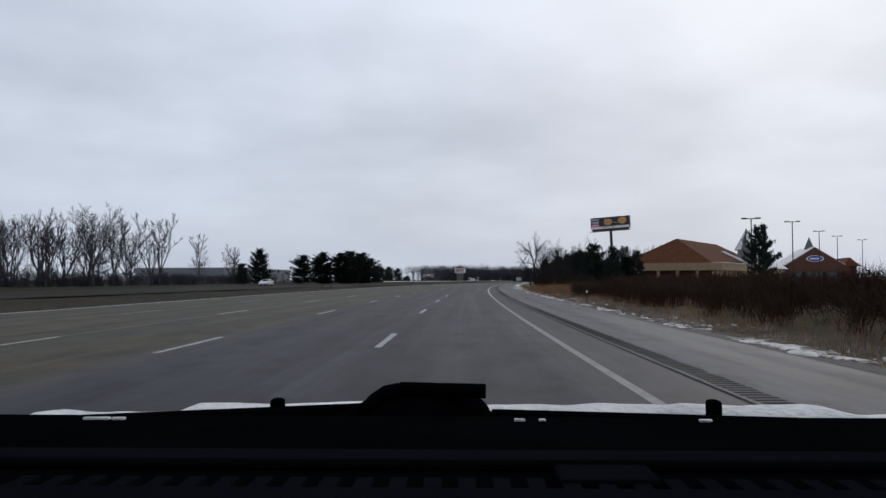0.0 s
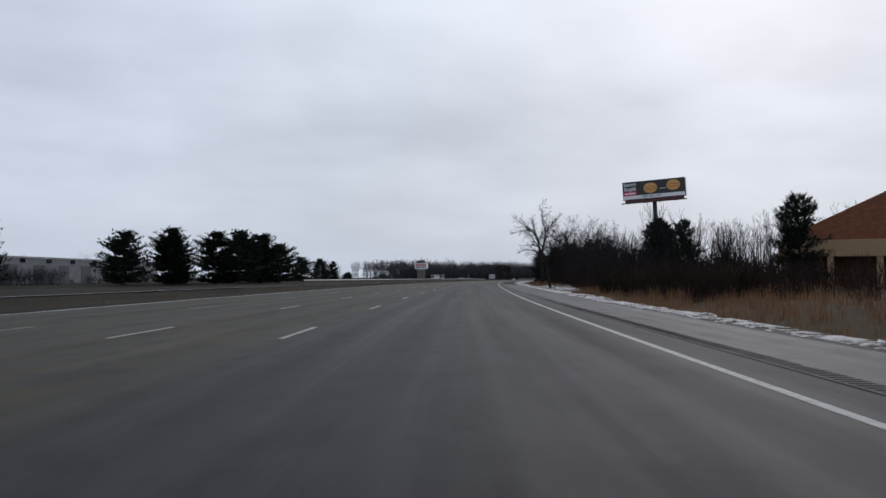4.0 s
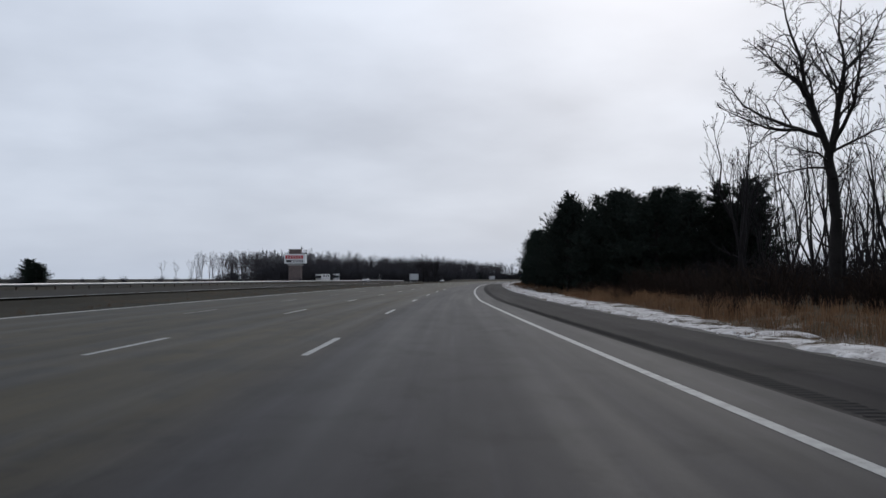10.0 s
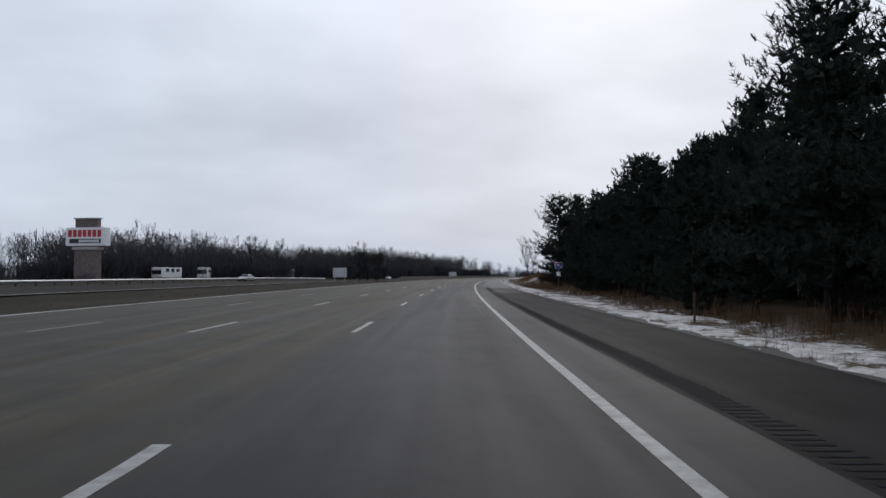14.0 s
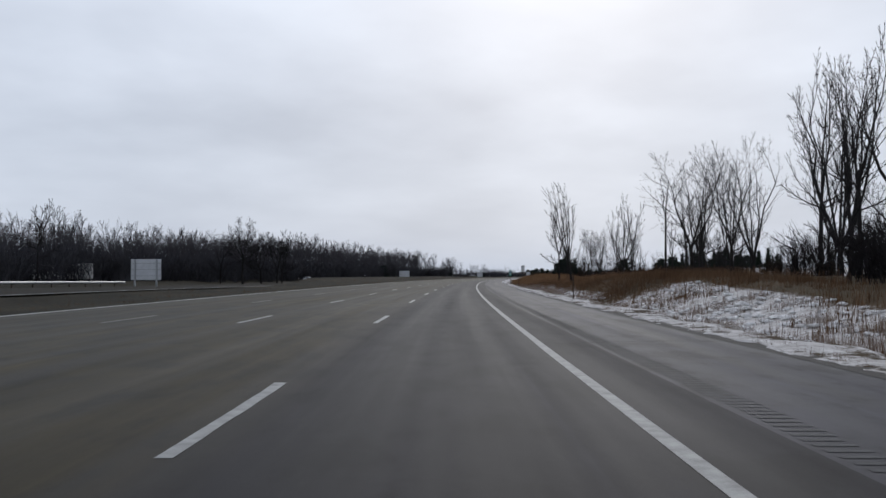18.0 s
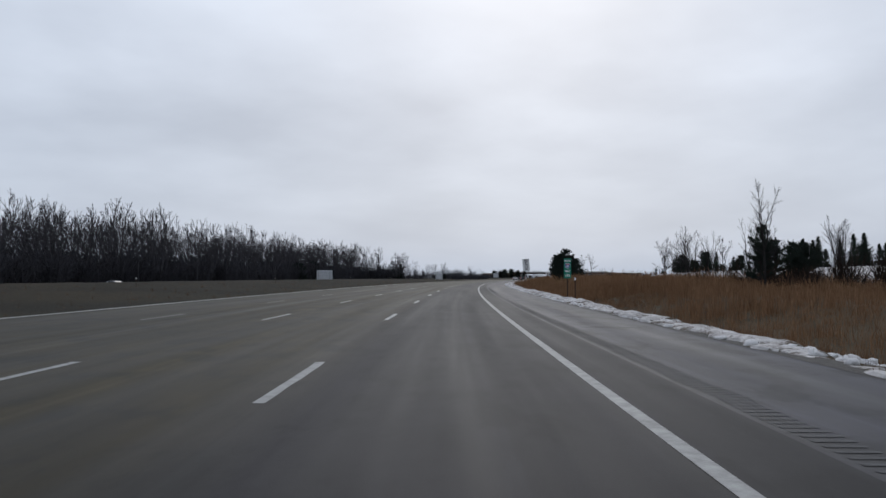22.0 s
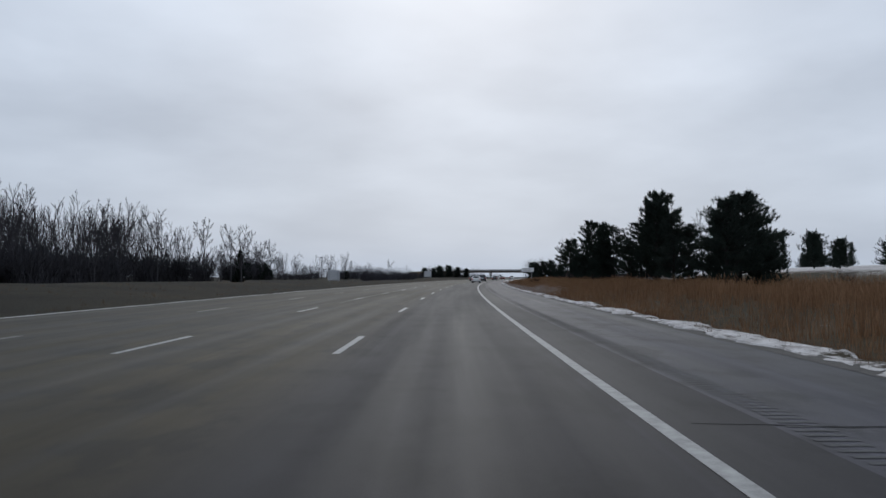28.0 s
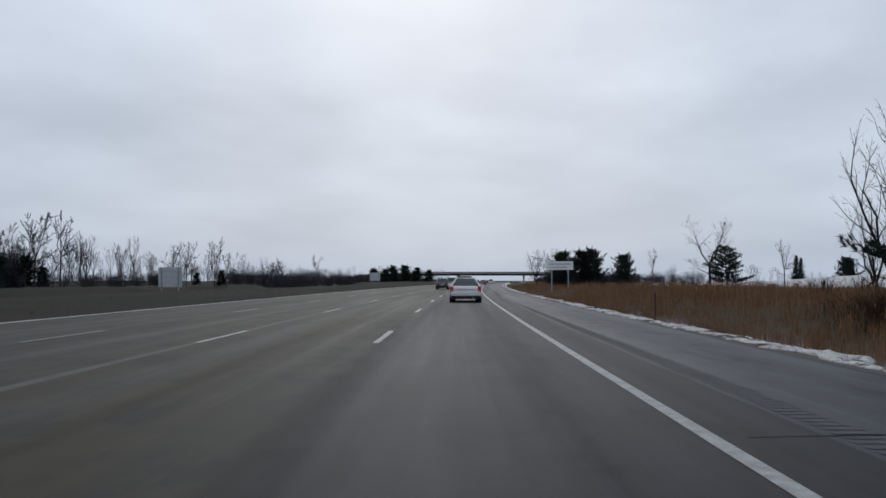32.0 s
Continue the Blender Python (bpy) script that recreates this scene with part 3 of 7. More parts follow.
def cracks():
    """Tarred cracks across the shoulder, each a thin wavering strip."""
    g, vs, fs = random.Random(3), [], []
    s = -30.0
    while s < 1150:
        u, end, skew = edge_line(s) + 0.3, verge(s) - 0.05, g.uniform(-0.25, 0.25)
        q, k, w = s, 0, g.uniform(0.006, 0.015)
        while u < end:
            vs += [at(q - w, u, 0.0), at(q + w, u, 0.0)]
            for v in vs[-2:]:
                v.z = 0.0015 - 0.02 * smooth(edge_line(s) + 1.5, verge(s), u)
            if k:
                i = len(vs)
                fs.append((i - 4, i - 2, i - 1, i - 3))
            u, q, k = u + 0.25, q + skew * 0.25 + g.uniform(-0.05, 0.05), k + 1
        s += g.choice((7, 9, 12, 16, 21, 26))
    return mesh_of("shoulder_cracks", vs, fs, GROOVE)


tagged(new("shoulder_cracks", cracks()), "dark tarred cracks across the shoulder", "crack", kind="stuff")


def snow_bank(name, s0, s1, base, side, width, height, step=0.3):
    """A torn, lumpy edge of old snow along the pavement."""
    vs, fs, snow, prof = [], [], [], (0.0, 0.08, 0.2, 0.34, 0.48, 0.62, 0.76, 0.88, 1.0)
    k, s, i = len(prof), s0, 0
    while s < s1:
        q = noise.noise((s * 0.23, side * 3, 2.0)) + 0.7 * noise.noise((s * 0.9, side, 7.0))
        big = height(s) * max(0.15, 0.6 + 0.8 * q)
        w = 1.25 * width(s) * max(0.6, 0.9 + 0.6 * noise.noise((s * 0.31, side, 5.0)) + 0.3 * q)
        u_in = base(s) + side * (-0.2 + 0.3 * noise.noise((s * 0.7, 3.3, side)) + 0.15 * noise.noise((s * 3.1, 1.3, side)))
        for f in prof:
            u = u_in + side * w * f
            lump = 0.7 * noise.noise((s * 1.9, u * 2.6, 0.4)) + 0.6 * noise.noise((s * 4.6, u * 5.5, 1.4))
            z = max(lie(s, u), -0.05) + big * math.sin(math.pi * min(1, f ** 0.6)) * max(0.1, 1 + lump) - (0.06 if f in (0.0, 1.0) else 0)
            vs.append(at(s, u, z))
            snow.append(0.52 - 0.2 * (1 - smooth(90, 150, s)) - 0.04 * smooth(555, 570, s) * (1 - smooth(630, 650, s)) - 0.06 * smooth(840, 870, s) + 0.2 * q + 0.42 * lump - 0.16 * (f > 0.7))
        if i:
            a, b = (i - 1) * k, i * k
            fs += [(a + j, a + j + 1, b + j + 1, b + j) if side > 0 else (a + j + 1, a + j, b + j, b + j + 1) for j in range(k - 1)]
        s += step * (1 if s < 990 else 4)
        i += 1
    return mesh_of(name, vs, fs, GROUND, flat=True, attrs={"snow": snow, "green": [0.0] * len(vs)})


bank_h = [(-60, 0.07), (60, 0.05), (140, 0.10), (230, 0.10), (275, 0.09), (300, 0.13), (330, 0.13), (420, 0.09), (560, 0.08), (630, 0.10), (660, 0.17), (740, 0.16), (775, 0.12), (850, 0.10), (880, 0.07), (960, 0.09), (1200, 0.06)]
bank_w = [(-60, 1.0), (60, 0.8), (150, 1.3), (270, 1.3), (300, 2.1), (330, 2.4), (420, 1.6), (560, 1.4), (640, 0.9), (680, 1.3), (780, 1.3), (880, 0.8), (1200, 0.7)]
tagged(new("snow_bank", snow_bank("snow_bank", -60, 1200, lambda s: verge(s) + 0.35, 1, lambda s: curve(bank_w, s), lambda s: curve(bank_h, s))),
       "dirty ploughed snow along the shoulder edge", "snow bank", kind="stuff")
gravel = new("gravel_edge", ribbon("gravel_edge", -60, 1200, lambda s: verge(s) - 0.02, lambda s: verge(s) + 0.5 + 0.2 * noise.noise((s * 0.3, 2, 2)), lambda s, u: -0.02, GRAVEL, 1.5))
tagged(gravel, "dark wet gravel beside the shoulder", "gravel", kind="structure")

# ---- kinds of things: trees ----
def prism(vs, fs, p, q, r0, r1, n):
    d = q - p
    if d.length < 1e-4:
        return
    d.normalize()
    a = d.orthogonal().normalized()
    b = d.cross(a)
    i = len(vs)
    for c, r in ((p, r0), (q, r1)):
        for k in range(n):
            w = 2 * math.pi * k / n
            vs.append(c + a * (r * math.cos(w)) + b * (r * math.sin(w)))
    for k in range(n):
        fs.append((i + k, i + (k + 1) % n, i + n + (k + 1) % n, i + n + k))


def sliver(vs, fs, p, q, r):
    d = (q - p).normalized()
    a = d.orthogonal().normalized() * r
    i = len(vs)
    vs.extend((p - a, p + a, q))
    fs.append((i, i + 1, i + 2))


def limb_tree(seed, height, boles, wander=0.07, rise=0.05, count=(9, 6, 4), angle=0.75, share=0.5, fine=0.014, spread=0.0, start=0.2, flat=0.0):
    """Geometry of a leafless tree: (wood, crown). A bole is (points, thickness at its foot, thickness at its tip): the trunk comes first, the great limbs
    after it. Each great limb carries branches, these carry twigs, all of which thin out and turn up towards the light."""
    g = random.Random(seed)
    wood, crown = ([], []), ([], [])

    def side_of(d, k):
        a = d.orthogonal().normalized()
        a.rotate(Matrix.Rotation(k * 2.4 + g.uniform(-0.5, 0.5), 3, d).to_quaternion())
        if flat:
            a = Vector((a.x, a.y, a.z * (1 - flat))).normalized()
        return a

    def sprout(pts, length, level, k0, tip=True):
        """Children along the line pts of (place, radius, heading)."""
        n = count[level - 1]
        for k in range(n + (2 if tip else 0)):
            f = start + (1 - start) * (k + g.random()) / n if k < n else 1.0
            f = min(f, 1.0)
            q = f * (len(pts) - 1)
            j = min(len(pts) - 2, int(q))
            w = q - j
            c, r, d = pts[j][0].lerp(pts[j + 1][0], w), pts[j][1] * (1 - w) + pts[j + 1][1] * w, pts[j + 1][2]
            lean = angle * g.uniform(0.7, 1.25) * (0.45 if f >= 1.0 else 1.0)
            nd = (d * math.cos(lean) + side_of(d, k + k0) * math.sin(lean) + Vector((0, 0, 0.12 - spread))).normalized()
            ln = length * share * g.uniform(0.7, 1.2) * (1.25 - 0.75 * f)
            grow(c, nd, ln, max(r * (0.62 if level == 1 else 0.6), 0.009), level + 1)

    def grow(p, d, length, r, level):
        if length < 0.12:
            return
        segs = (0, 6, 5, 3, 1)[min(level, 4)]
        pts = [(p.copy(), r, d.copy())]
        for k in range(segs):
            d = (d + Vector((g.gauss(0, 1), g.gauss(0, 1), g.gauss(0, 1))) * wander * (1 + 0.35 * level) + Vector((0, 0, rise * (1 if level < 4 else 0.3)))).normalized()
            q = p + d * (length / segs)
            r2 = max(r * 0.8, 0.006) if level < 4 else 0.0
            if level <= 2:
                prism(crown[0], crown[1], p, q, max(r, fine), max(r2, fine * 0.8), 3)
            else:
                sliver(crown[0], crown[1], p, q if level == 4 else q + (q - p) * 0.25, max(r, fine))
            p, r = q, r2
            pts.append((p.copy(), r, d.copy()))
        if level < 4:
            sprout(pts, length, level, g.randrange(9))

    for b, (line, r0, r1) in enumerate(boles):
        rows = []
        m = len(line)
        for k in range(m - 1):
            steps = 4
            for j in range(steps):
                f = (k + j / steps) / (m - 1)
                jit = Vector((g.gauss(0, 1), g.gauss(0, 1), 0)) * wander * 0.5 * (0 if k + j == 0 else r0 * 2)
                rows.append((Vector(line[k]).lerp(Vector(line[k + 1]), j / steps) + jit, r0 * (1 - f) + r1 * f))
        rows.append((Vector(line[-1]), r1))
        length = sum((rows[k + 1][0] - rows[k][0]).length for k in range(len(rows) - 1))
        pts = []
        for k, (p, r) in enumerate(rows):
            d = (rows[min(k + 1, len(rows) - 1)][0] - rows[max(k - 1, 0)][0]).normalized()
            pts.append((p, r, d))
            if k:
                prism(wood[0], wood[1], rows[k - 1][0], p, rows[k - 1][1], r, 8 if b == 0 else 6)
        if b:
            sprout(pts, length, 1, b)
        elif r1 < r0 * 0.45:
            sprout(pts[len(pts) * 2 // 5:], length * 0.5, 1, b)
    top = max(v.z for v in crown[0])
    for geo in (wood, crown):
        for v in geo[0]:
            v *= height / top
    return wood, crown


def boles_of(seed, height, fork, leaders, open_up, thick, bow=0.25, lean=0.0, low=0, reach=0.3):
    """A trunk that forks at that share of its height into leaders, with low side limbs."""
    g = random.Random(seed)
    ax, ay = g.gauss(0, 0.03) + lean, g.gauss(0, 0.03)
    foot, crotch = (0.0, 0.0, -0.15), (ax * height * fork, ay * height * fork, height * fork)
    mid = (crotch[0] * 0.4, crotch[1] * 0.4, height * fork * 0.5)
    r = height * thick
    out = [((foot, mid, crotch), r, r * 0.72)]
    az0 = g.random() * 6.283
    for k in range(leaders):
        az = az0 + 6.283 * (k + g.uniform(-0.3, 0.3)) / leaders
        w = open_up * g.uniform(0.45, 1.2)
        ln = height * (1 - fork) * g.uniform(0.78, 1.02)
        line, n = [crotch], 4
        for j in range(1, n + 1):
            f = j / n
            out_by = ln * w * (f ** (1 - bow)) + ln * 0.03 * g.gauss(0, 1)
            line.append((crotch[0] + math.cos(az) * out_by + lean * ln * f, crotch[1] + math.sin(az) * out_by, crotch[2] + ln * f * (1 - 0.25 * w * w)))
        line[0] = (crotch[0], crotch[1], crotch[2] - r * 0.8)
        out.append((tuple(line), r * g.uniform(0.48, 0.66), 0.02))
    for k in range(low):
        z, az = height * fork * g.uniform(0.5, 0.98), g.random() * 6.283
        ln = height * reach * g.uniform(0.7, 1.2)
        line = tuple((ax * z + math.cos(az) * ln * f, ay * z + math.sin(az) * ln * f, z + ln * (0.25 * f + 0.3 * f * f)) for f in (0, 0.35, 0.7, 1.0))
        out.append((line, r * g.uniform(0.28, 0.42), 0.018))
    return out


def pine_tree(seed, height, bare=0.12, width=0.24, cone=0.8, gap=0.55, tuft=0.42, per=5, dense=5.5, fill=1.5, inner=0.25, uneven=0.25):
    """Geometry of a pine: (trunk and limbs, needle tufts)."""
    g = random.Random(seed)
    wood, crown = ([], []), ([], [])
    top, r = Vector((g.gauss(0, 0.15), g.gauss(0, 0.15), height)), height * 0.017 + 0.05
    for k in range(6):
        a, b = Vector((0, 0, -0.15)).lerp(top, k / 6), Vector((0, 0, -0.15)).lerp(top, (k + 1) / 6)
        prism(wood[0], wood[1], a, b, r * (1 - 0.15 * k), r * (1 - 0.15 * (k + 1)), 6)

    def tuft_at(p, d, size):
        """A shoot: a brush of needles round a short twig that turns up."""
        e = (d * 0.7 + Vector((g.gauss(0, 0.35), g.gauss(0, 0.35), 0.75))).normalized()
        for k in range(12):
            w = (e + Vector((g.gauss(0, 1), g.gauss(0, 1), g.gauss(0, 1))) * 0.62).normalized()
            c = p + e * size * g.uniform(-0.4, 0.35)
            sliver(crown[0], crown[1], c, c + w * size * g.uniform(0.45, 0.7), size * 0.075)

    def inner_at(p, size):
        """Old needles close to the stem, which shut out the light."""
        w = Vector((g.gauss(0, 1), g.gauss(0, 1), g.gauss(0, 0.5))).normalized()
        sliver(crown[0], crown[1], p - w * size * 0.6, p + w * size * 0.7, size * 0.34)

    z = height * bare + 0.2
    while z < height - 0.2:
        f = z / height
        reach = height * width * (1 - f) ** cone * g.uniform(1 - uneven, 1 + 0.6 * uneven) + 0.25
        if f < 0.3:
            reach *= 0.85 + 0.5 * f
        for k in range(per):
            if g.random() < 0.10:
                continue
            az = g.random() * 6.283
            ln = reach * g.uniform(0.6, 1.15)
            d = Vector((math.cos(az), math.sin(az), 0.05 + 0.5 * f))
            p0 = Vector((0, 0, 0)).lerp(top, f + g.uniform(-0.02, 0.02))
            p1 = p0 + d * ln * 0.6
            p2 = p1 + (d + Vector((0, 0, 0.30))) * ln * 0.4
            prism(wood[0], wood[1], p0, p1, 0.018 + 0.012 * ln, 0.016, 3)
            prism(wood[0], wood[1], p1, p2, 0.016, 0.006, 3)
            n = max(3, int(ln * dense))
            for j in range(n):
                h = inner + (1 - inner) * (j + g.random()) / n
                c = p0.lerp(p1, h / 0.6) if h < 0.6 else p1.lerp(p2, (h - 0.6) / 0.4)
                off = Vector((g.gauss(0, 1), g.gauss(0, 1), g.gauss(0.3, 0.5))) * 0.16 * (0.5 + ln * 0.25)
                tuft_at(c + off, (d + Vector((0, 0, 0.3))).normalized(), tuft * g.uniform(0.85, 1.3))
                if fill and h < 0.62:
                    inner_at(c + off * 0.7, tuft * fill)
        z += gap * g.uniform(0.7, 1.2) * (0.6 + 0.5 * (1 - f))
    tuft_at(top, Vector((0, 0, 1)), tuft)
    return wood, crown


def twig_bush(seed, height, n=26, wide=0.7):
    g = random.Random(seed)
    vs, fs = [], []
    for k in range(n):
        az, t = g.random() * 6.283, g.random() ** 0.6 * wide
        p = Vector((g.gauss(0, 0.3), g.gauss(0, 0.3), -0.05))
        d = Vector((math.cos(az) * t, math.sin(az) * t, 1)).normalized()
        q = p + d * height * g.uniform(0.5, 0.8)
        sliver(vs, fs, p, q + d * 0.1, 0.017)
        for j in range(6):
            c = p.lerp(q, g.uniform(0.25, 1))
            e = (d + Vector((g.gauss(0, 0.6), g.gauss(0, 0.6), g.gauss(0.2, 0.4)))).normalized()
            sliver(vs, fs, c, c + e * height * g.uniform(0.2, 0.45), 0.014)
    return vs, fs


def reed_tuft(seed, height, n=12):
    g = random.Random(seed)
    vs, fs = [], []
    for k in range(n):
        az, t = g.random() * 6.283, abs(g.gauss(0, 0.17))
        p = Vector((g.gauss(0, 0.3), g.gauss(0, 0.3), -0.05))
        q = p + Vector((math.cos(az) * t, math.sin(az) * t, 1)).normalized() * height * g.uniform(0.45, 1.05)
        sliver(vs, fs, p, q, g.uniform(0.010, 0.022))
        if g.random() < 0.2:
            w = (q - p).normalized()
            sliver(vs, fs, q - w * 0.05, q + (w + Vector((g.gauss(0, .3), g.gauss(0, .3), 0.1))) * 0.16, 0.016)
    return vs, fs


def snow_lump(seed):
    """A ragged lump of snow, about a metre across, open below."""
    bm = bmesh.new()
    bmesh.ops.create_icosphere(bm, subdivisions=2, radius=0.5)
    vs = []
    for v in bm.verts:
        c = v.co * (1 + 0.75 * noise.noise(v.co * 2.6 + Vector((seed * 7.1, 0, 0))) + 0.4 * noise.noise(v.co * 7 + Vector((0, seed * 3.3, 0))))
        vs.append(Vector((c.x, c.y * 0.8, c.z * 0.75 + 0.1)))
    fs = [tuple(v.index for v in f.verts) for f in bm.faces if f.calc_center_median().z > -0.15]
    bm.free()
    return vs, fs


def as_np(geo):
    """Vertices, and faces turned into triangles, as arrays."""
    v = np.array([tuple(p) for p in geo[0]], dtype=np.float32).reshape(-1, 3)
    t = [f for f in geo[1] if len(f) == 3]
    for f in geo[1]:
        if len(f) == 4:
            t += [(f[0], f[1], f[2]), (f[0], f[2], f[3])]
    return v, np.array(t, dtype=np.int32).reshape(-1, 3)


def scatter_mesh(name, kinds, places, material):
    """Joins copies of the kinds into one mesh; a place is (kind, s, u, size, stretch)."""
    vs, fs, base = [], [], 0
    for k, s, u, size, tall in places:
        v, f = kinds[k]
        a = random.random() * 6.283
        c, q = math.cos(a) * size, math.sin(a) * size
        p = at(s, u, lie(s, u))
        w = np.empty_like(v)
        w[:, 0], w[:, 1], w[:, 2] = v[:, 0] * c - v[:, 1] * q + p.x, v[:, 0] * q + v[:, 1] * c + p.y, v[:, 2] * size * tall + p.z
        vs.append(w)
        fs.append(f + base)
        base += len(v)
    v, f = np.concatenate(vs), np.concatenate(fs)
    me = bpy.data.meshes.new(name)
    me.vertices.add(len(v))
    me.vertices.foreach_set("co", v.ravel())
    me.loops.add(f.size)
    me.loops.foreach_set("vertex_index", f.ravel().astype(np.int32))
    me.polygons.add(len(f))
    me.polygons.foreach_set("loop_start", np.arange(0, f.size, 3, dtype=np.int32))
    me.materials.append(material)
    me.update(calc_edges=True)
    return me


BARE = {}
VETERAN = [(((0, 0, -0.15), (-0.2, 0, 4.0), (-0.5, 0, 7.4)), 0.42, 0.31),
           (((-0.5, 0, 7.2), (-1.15, 0.2, 10.4), (-2.6, 0.5, 12.2), (-4.0, 0.8, 13.2), (-5.6, 1.0, 14.6)), 0.25, 0.03),
           (((-2.4, 0.4, 12.0), (-3.4, -0.2, 12.2), (-4.8, -0.5, 11.8), (-6.6, -0.8, 11.5)), 0.13, 0.02),
           (((-1.5, 0.3, 10.9), (-1.9, 0.9, 12.6), (-2.3, 1.2, 14.4)), 0.10, 0.02),
           (((-0.3, 0.1, 6.2), (0.4, 0.2, 9.8), (0.7, 0.0, 12.1), (-0.2, -0.3, 14.6), (0.1, -0.4, 17.0)), 0.27, 0.03),
           (((0.6, 0.1, 11.6), (1.8, 0.5, 13.2), (2.7, 0.6, 14.0), (3.8, 0.5, 15.4)), 0.16, 0.02),
           (((0.4, 0.1, 9.6), (1.4, -1.0, 11.4), (1.9, -1.6, 13.2)), 0.11, 0.02),
           (((-0.3, 0, 6.6), (-1.8, 0.8, 7.6), (-3.6, 1.3, 7.9), (-5.0, 1.6, 7.4)), 0.12, 0.02)]
LEANER = [(((0, 0, -0.15), (-0.3, 0, 2.4), (-0.6, 0.1, 4.8)), 0.22, 0.17),
          (((-0.6, 0.1, 4.7), (-1.3, 0.2, 6.4), (-2.1, 0.2, 8.0), (-3.2, 0.1, 9.8)), 0.15, 0.04),
          (((-1.3, 0.2, 6.3), (-2.2, 0.5, 6.3), (-3.7, 0.9, 6.1)), 0.07, 0.02), (((-1.9, 0.2, 7.6), (-2.6, -0.4, 7.9), (-3.8, -0.8, 7.8)), 0.06, 0.02),
          (((-2.1, 0.2, 8.0), (-1.6, 0.4, 9.2), (-0.8, 0.5, 10.6)), 0.08, 0.02), (((-0.9, 0.1, 5.4), (-2.0, -0.6, 5.0), (-3.0, -0.9, 4.6)), 0.06, 0.02)]
OAK = [(((0, 0, -0.15), (0.1, 0, 3.0), (-0.1, 0.1, 5.6), (0.0, 0.1, 7.6)), 0.36, 0.25)] + [
    (tuple((math.cos(a) * ln * f ** 0.8, math.sin(a) * ln * f ** 0.8, z + up * f ** 1.15 + 0.2 * math.sin(f * 5 + a)) for f in (0, 0.22, 0.45, 0.7, 1.0)), r, 0.02)
    for a, z, ln, up, r in ((2.9, 7.3, 2.2, 8.2, 0.16), (0.2, 7.3, 1.6, 8.6, 0.17), (3.4, 7.0, 4.4, 6.4, 0.14), (0.0, 6.9, 4.2, 6.6, 0.14), (1.6, 7.2, 3.4, 7.0, 0.13), (4.7, 7.1, 3.4, 7.2, 0.13), (2.4, 6.2, 5.2, 4.4, 0.13), (5.6, 6.4, 5.0, 4.6, 0.13),
                            (3.1, 5.4, 6.0, 2.2, 0.12), (0.4, 5.6, 5.6, 2.4, 0.12), (4.3, 5.0, 5.2, 1.6, 0.10), (1.5, 5.1, 5.0, 1.6, 0.10), (3.3, 4.2, 4.6, 0.6, 0.08))]
GREAT_OAK = [(((0, 0, -0.15), (0.05, 0, 3.0), (0.0, 0.05, 6.0), (-0.15, 0.1, 8.3)), 0.36, 0.24),
             (((-0.2, 0.1, 8.0), (-0.9, 0.2, 10.2), (-1.4, 0.1, 11.5), (-1.7, -0.2, 12.9), (-2.4, -0.3, 14.6), (-2.8, -0.3, 16.6)), 0.19, 0.02),
             (((-0.1, 0, 8.0), (0.06, -0.3, 9.8), (0.3, -0.4, 11.1), (0.56, -0.3, 12.7), (0.4, 0.1, 14.4), (0.7, 0.2, 17.2)), 0.19, 0.02),
             (((-1.4, 0.1, 11.4), (-1.9, 0.8, 12.2), (-2.5, 1.2, 13.1), (-3.5, 1.6, 14.2)), 0.10, 0.02), (((-1.2, 0.1, 10.9), (-2.2, -0.6, 11.8), (-3.3, -1.0, 12.3), (-4.0, -1.3, 13.1)), 0.10, 0.02),
             (((-0.6, 0.1, 8.9), (-1.8, 0.5, 9.4), (-3.3, 0.9, 10.1), (-4.3, 1.0, 10.7), (-5.0, 1.2, 11.8)), 0.13, 0.02), (((-1.6, 0.4, 9.3), (-2.8, -0.3, 9.15), (-3.8, -0.7, 9.2), (-5.0, -1.0, 9.6), (-6.0, -1.2, 10.0)), 0.10, 0.02),
             (((-0.2, 0.1, 7.5), (-1.0, -0.4, 7.9), (-1.9, -0.7, 8.0), (-2.9, -0.9, 8.2)), 0.07, 0.015), (((-0.1, 0, 7.2), (-1.0, 0.7, 7.3), (-2.2, 1.3, 7.1), (-2.8, 1.6, 6.8)), 0.07, 0.015),
             (((0.06, -0.2, 9.6), (0.6, 0.3, 10.2), (1.3, 0.6, 10.8), (2.4, 0.9, 11.7)), 0.10, 0.02), (((0.5, -0.3, 12.3), (1.1, -0.8, 13.0), (1.5, -1.1, 13.6), (2.0, -1.3, 15.0)), 0.10, 0.02),
             (((0, 0, 8.1), (0.7, -0.8, 8.5), (1.4, -1.4, 8.9), (2.4, -1.9, 9.2)), 0.08, 0.015), (((0.3, -0.3, 11.2), (-0.1, 0.4, 12.1), (-0.5, 0.9, 12.9), (-0.9, 1.1, 14.2)), 0.09, 0.02),
             (((-0.2, 0.2, 8.2), (-0.3, 1.6, 10.0), (-0.2, 2.8, 11.6), (0.1, 3.6, 13.6)), 0.13, 0.02), (((-0.1, 0, 8.3), (0.2, -1.8, 10.2), (-0.1, -3.0, 11.8), (-0.4, -3.8, 13.6)), 0.13, 0.02),
             (((0.1, 0, 6.6), (0.8, 0.4, 7.2), (1.6, 0.8, 7.9)), 0.05, 0.015)]
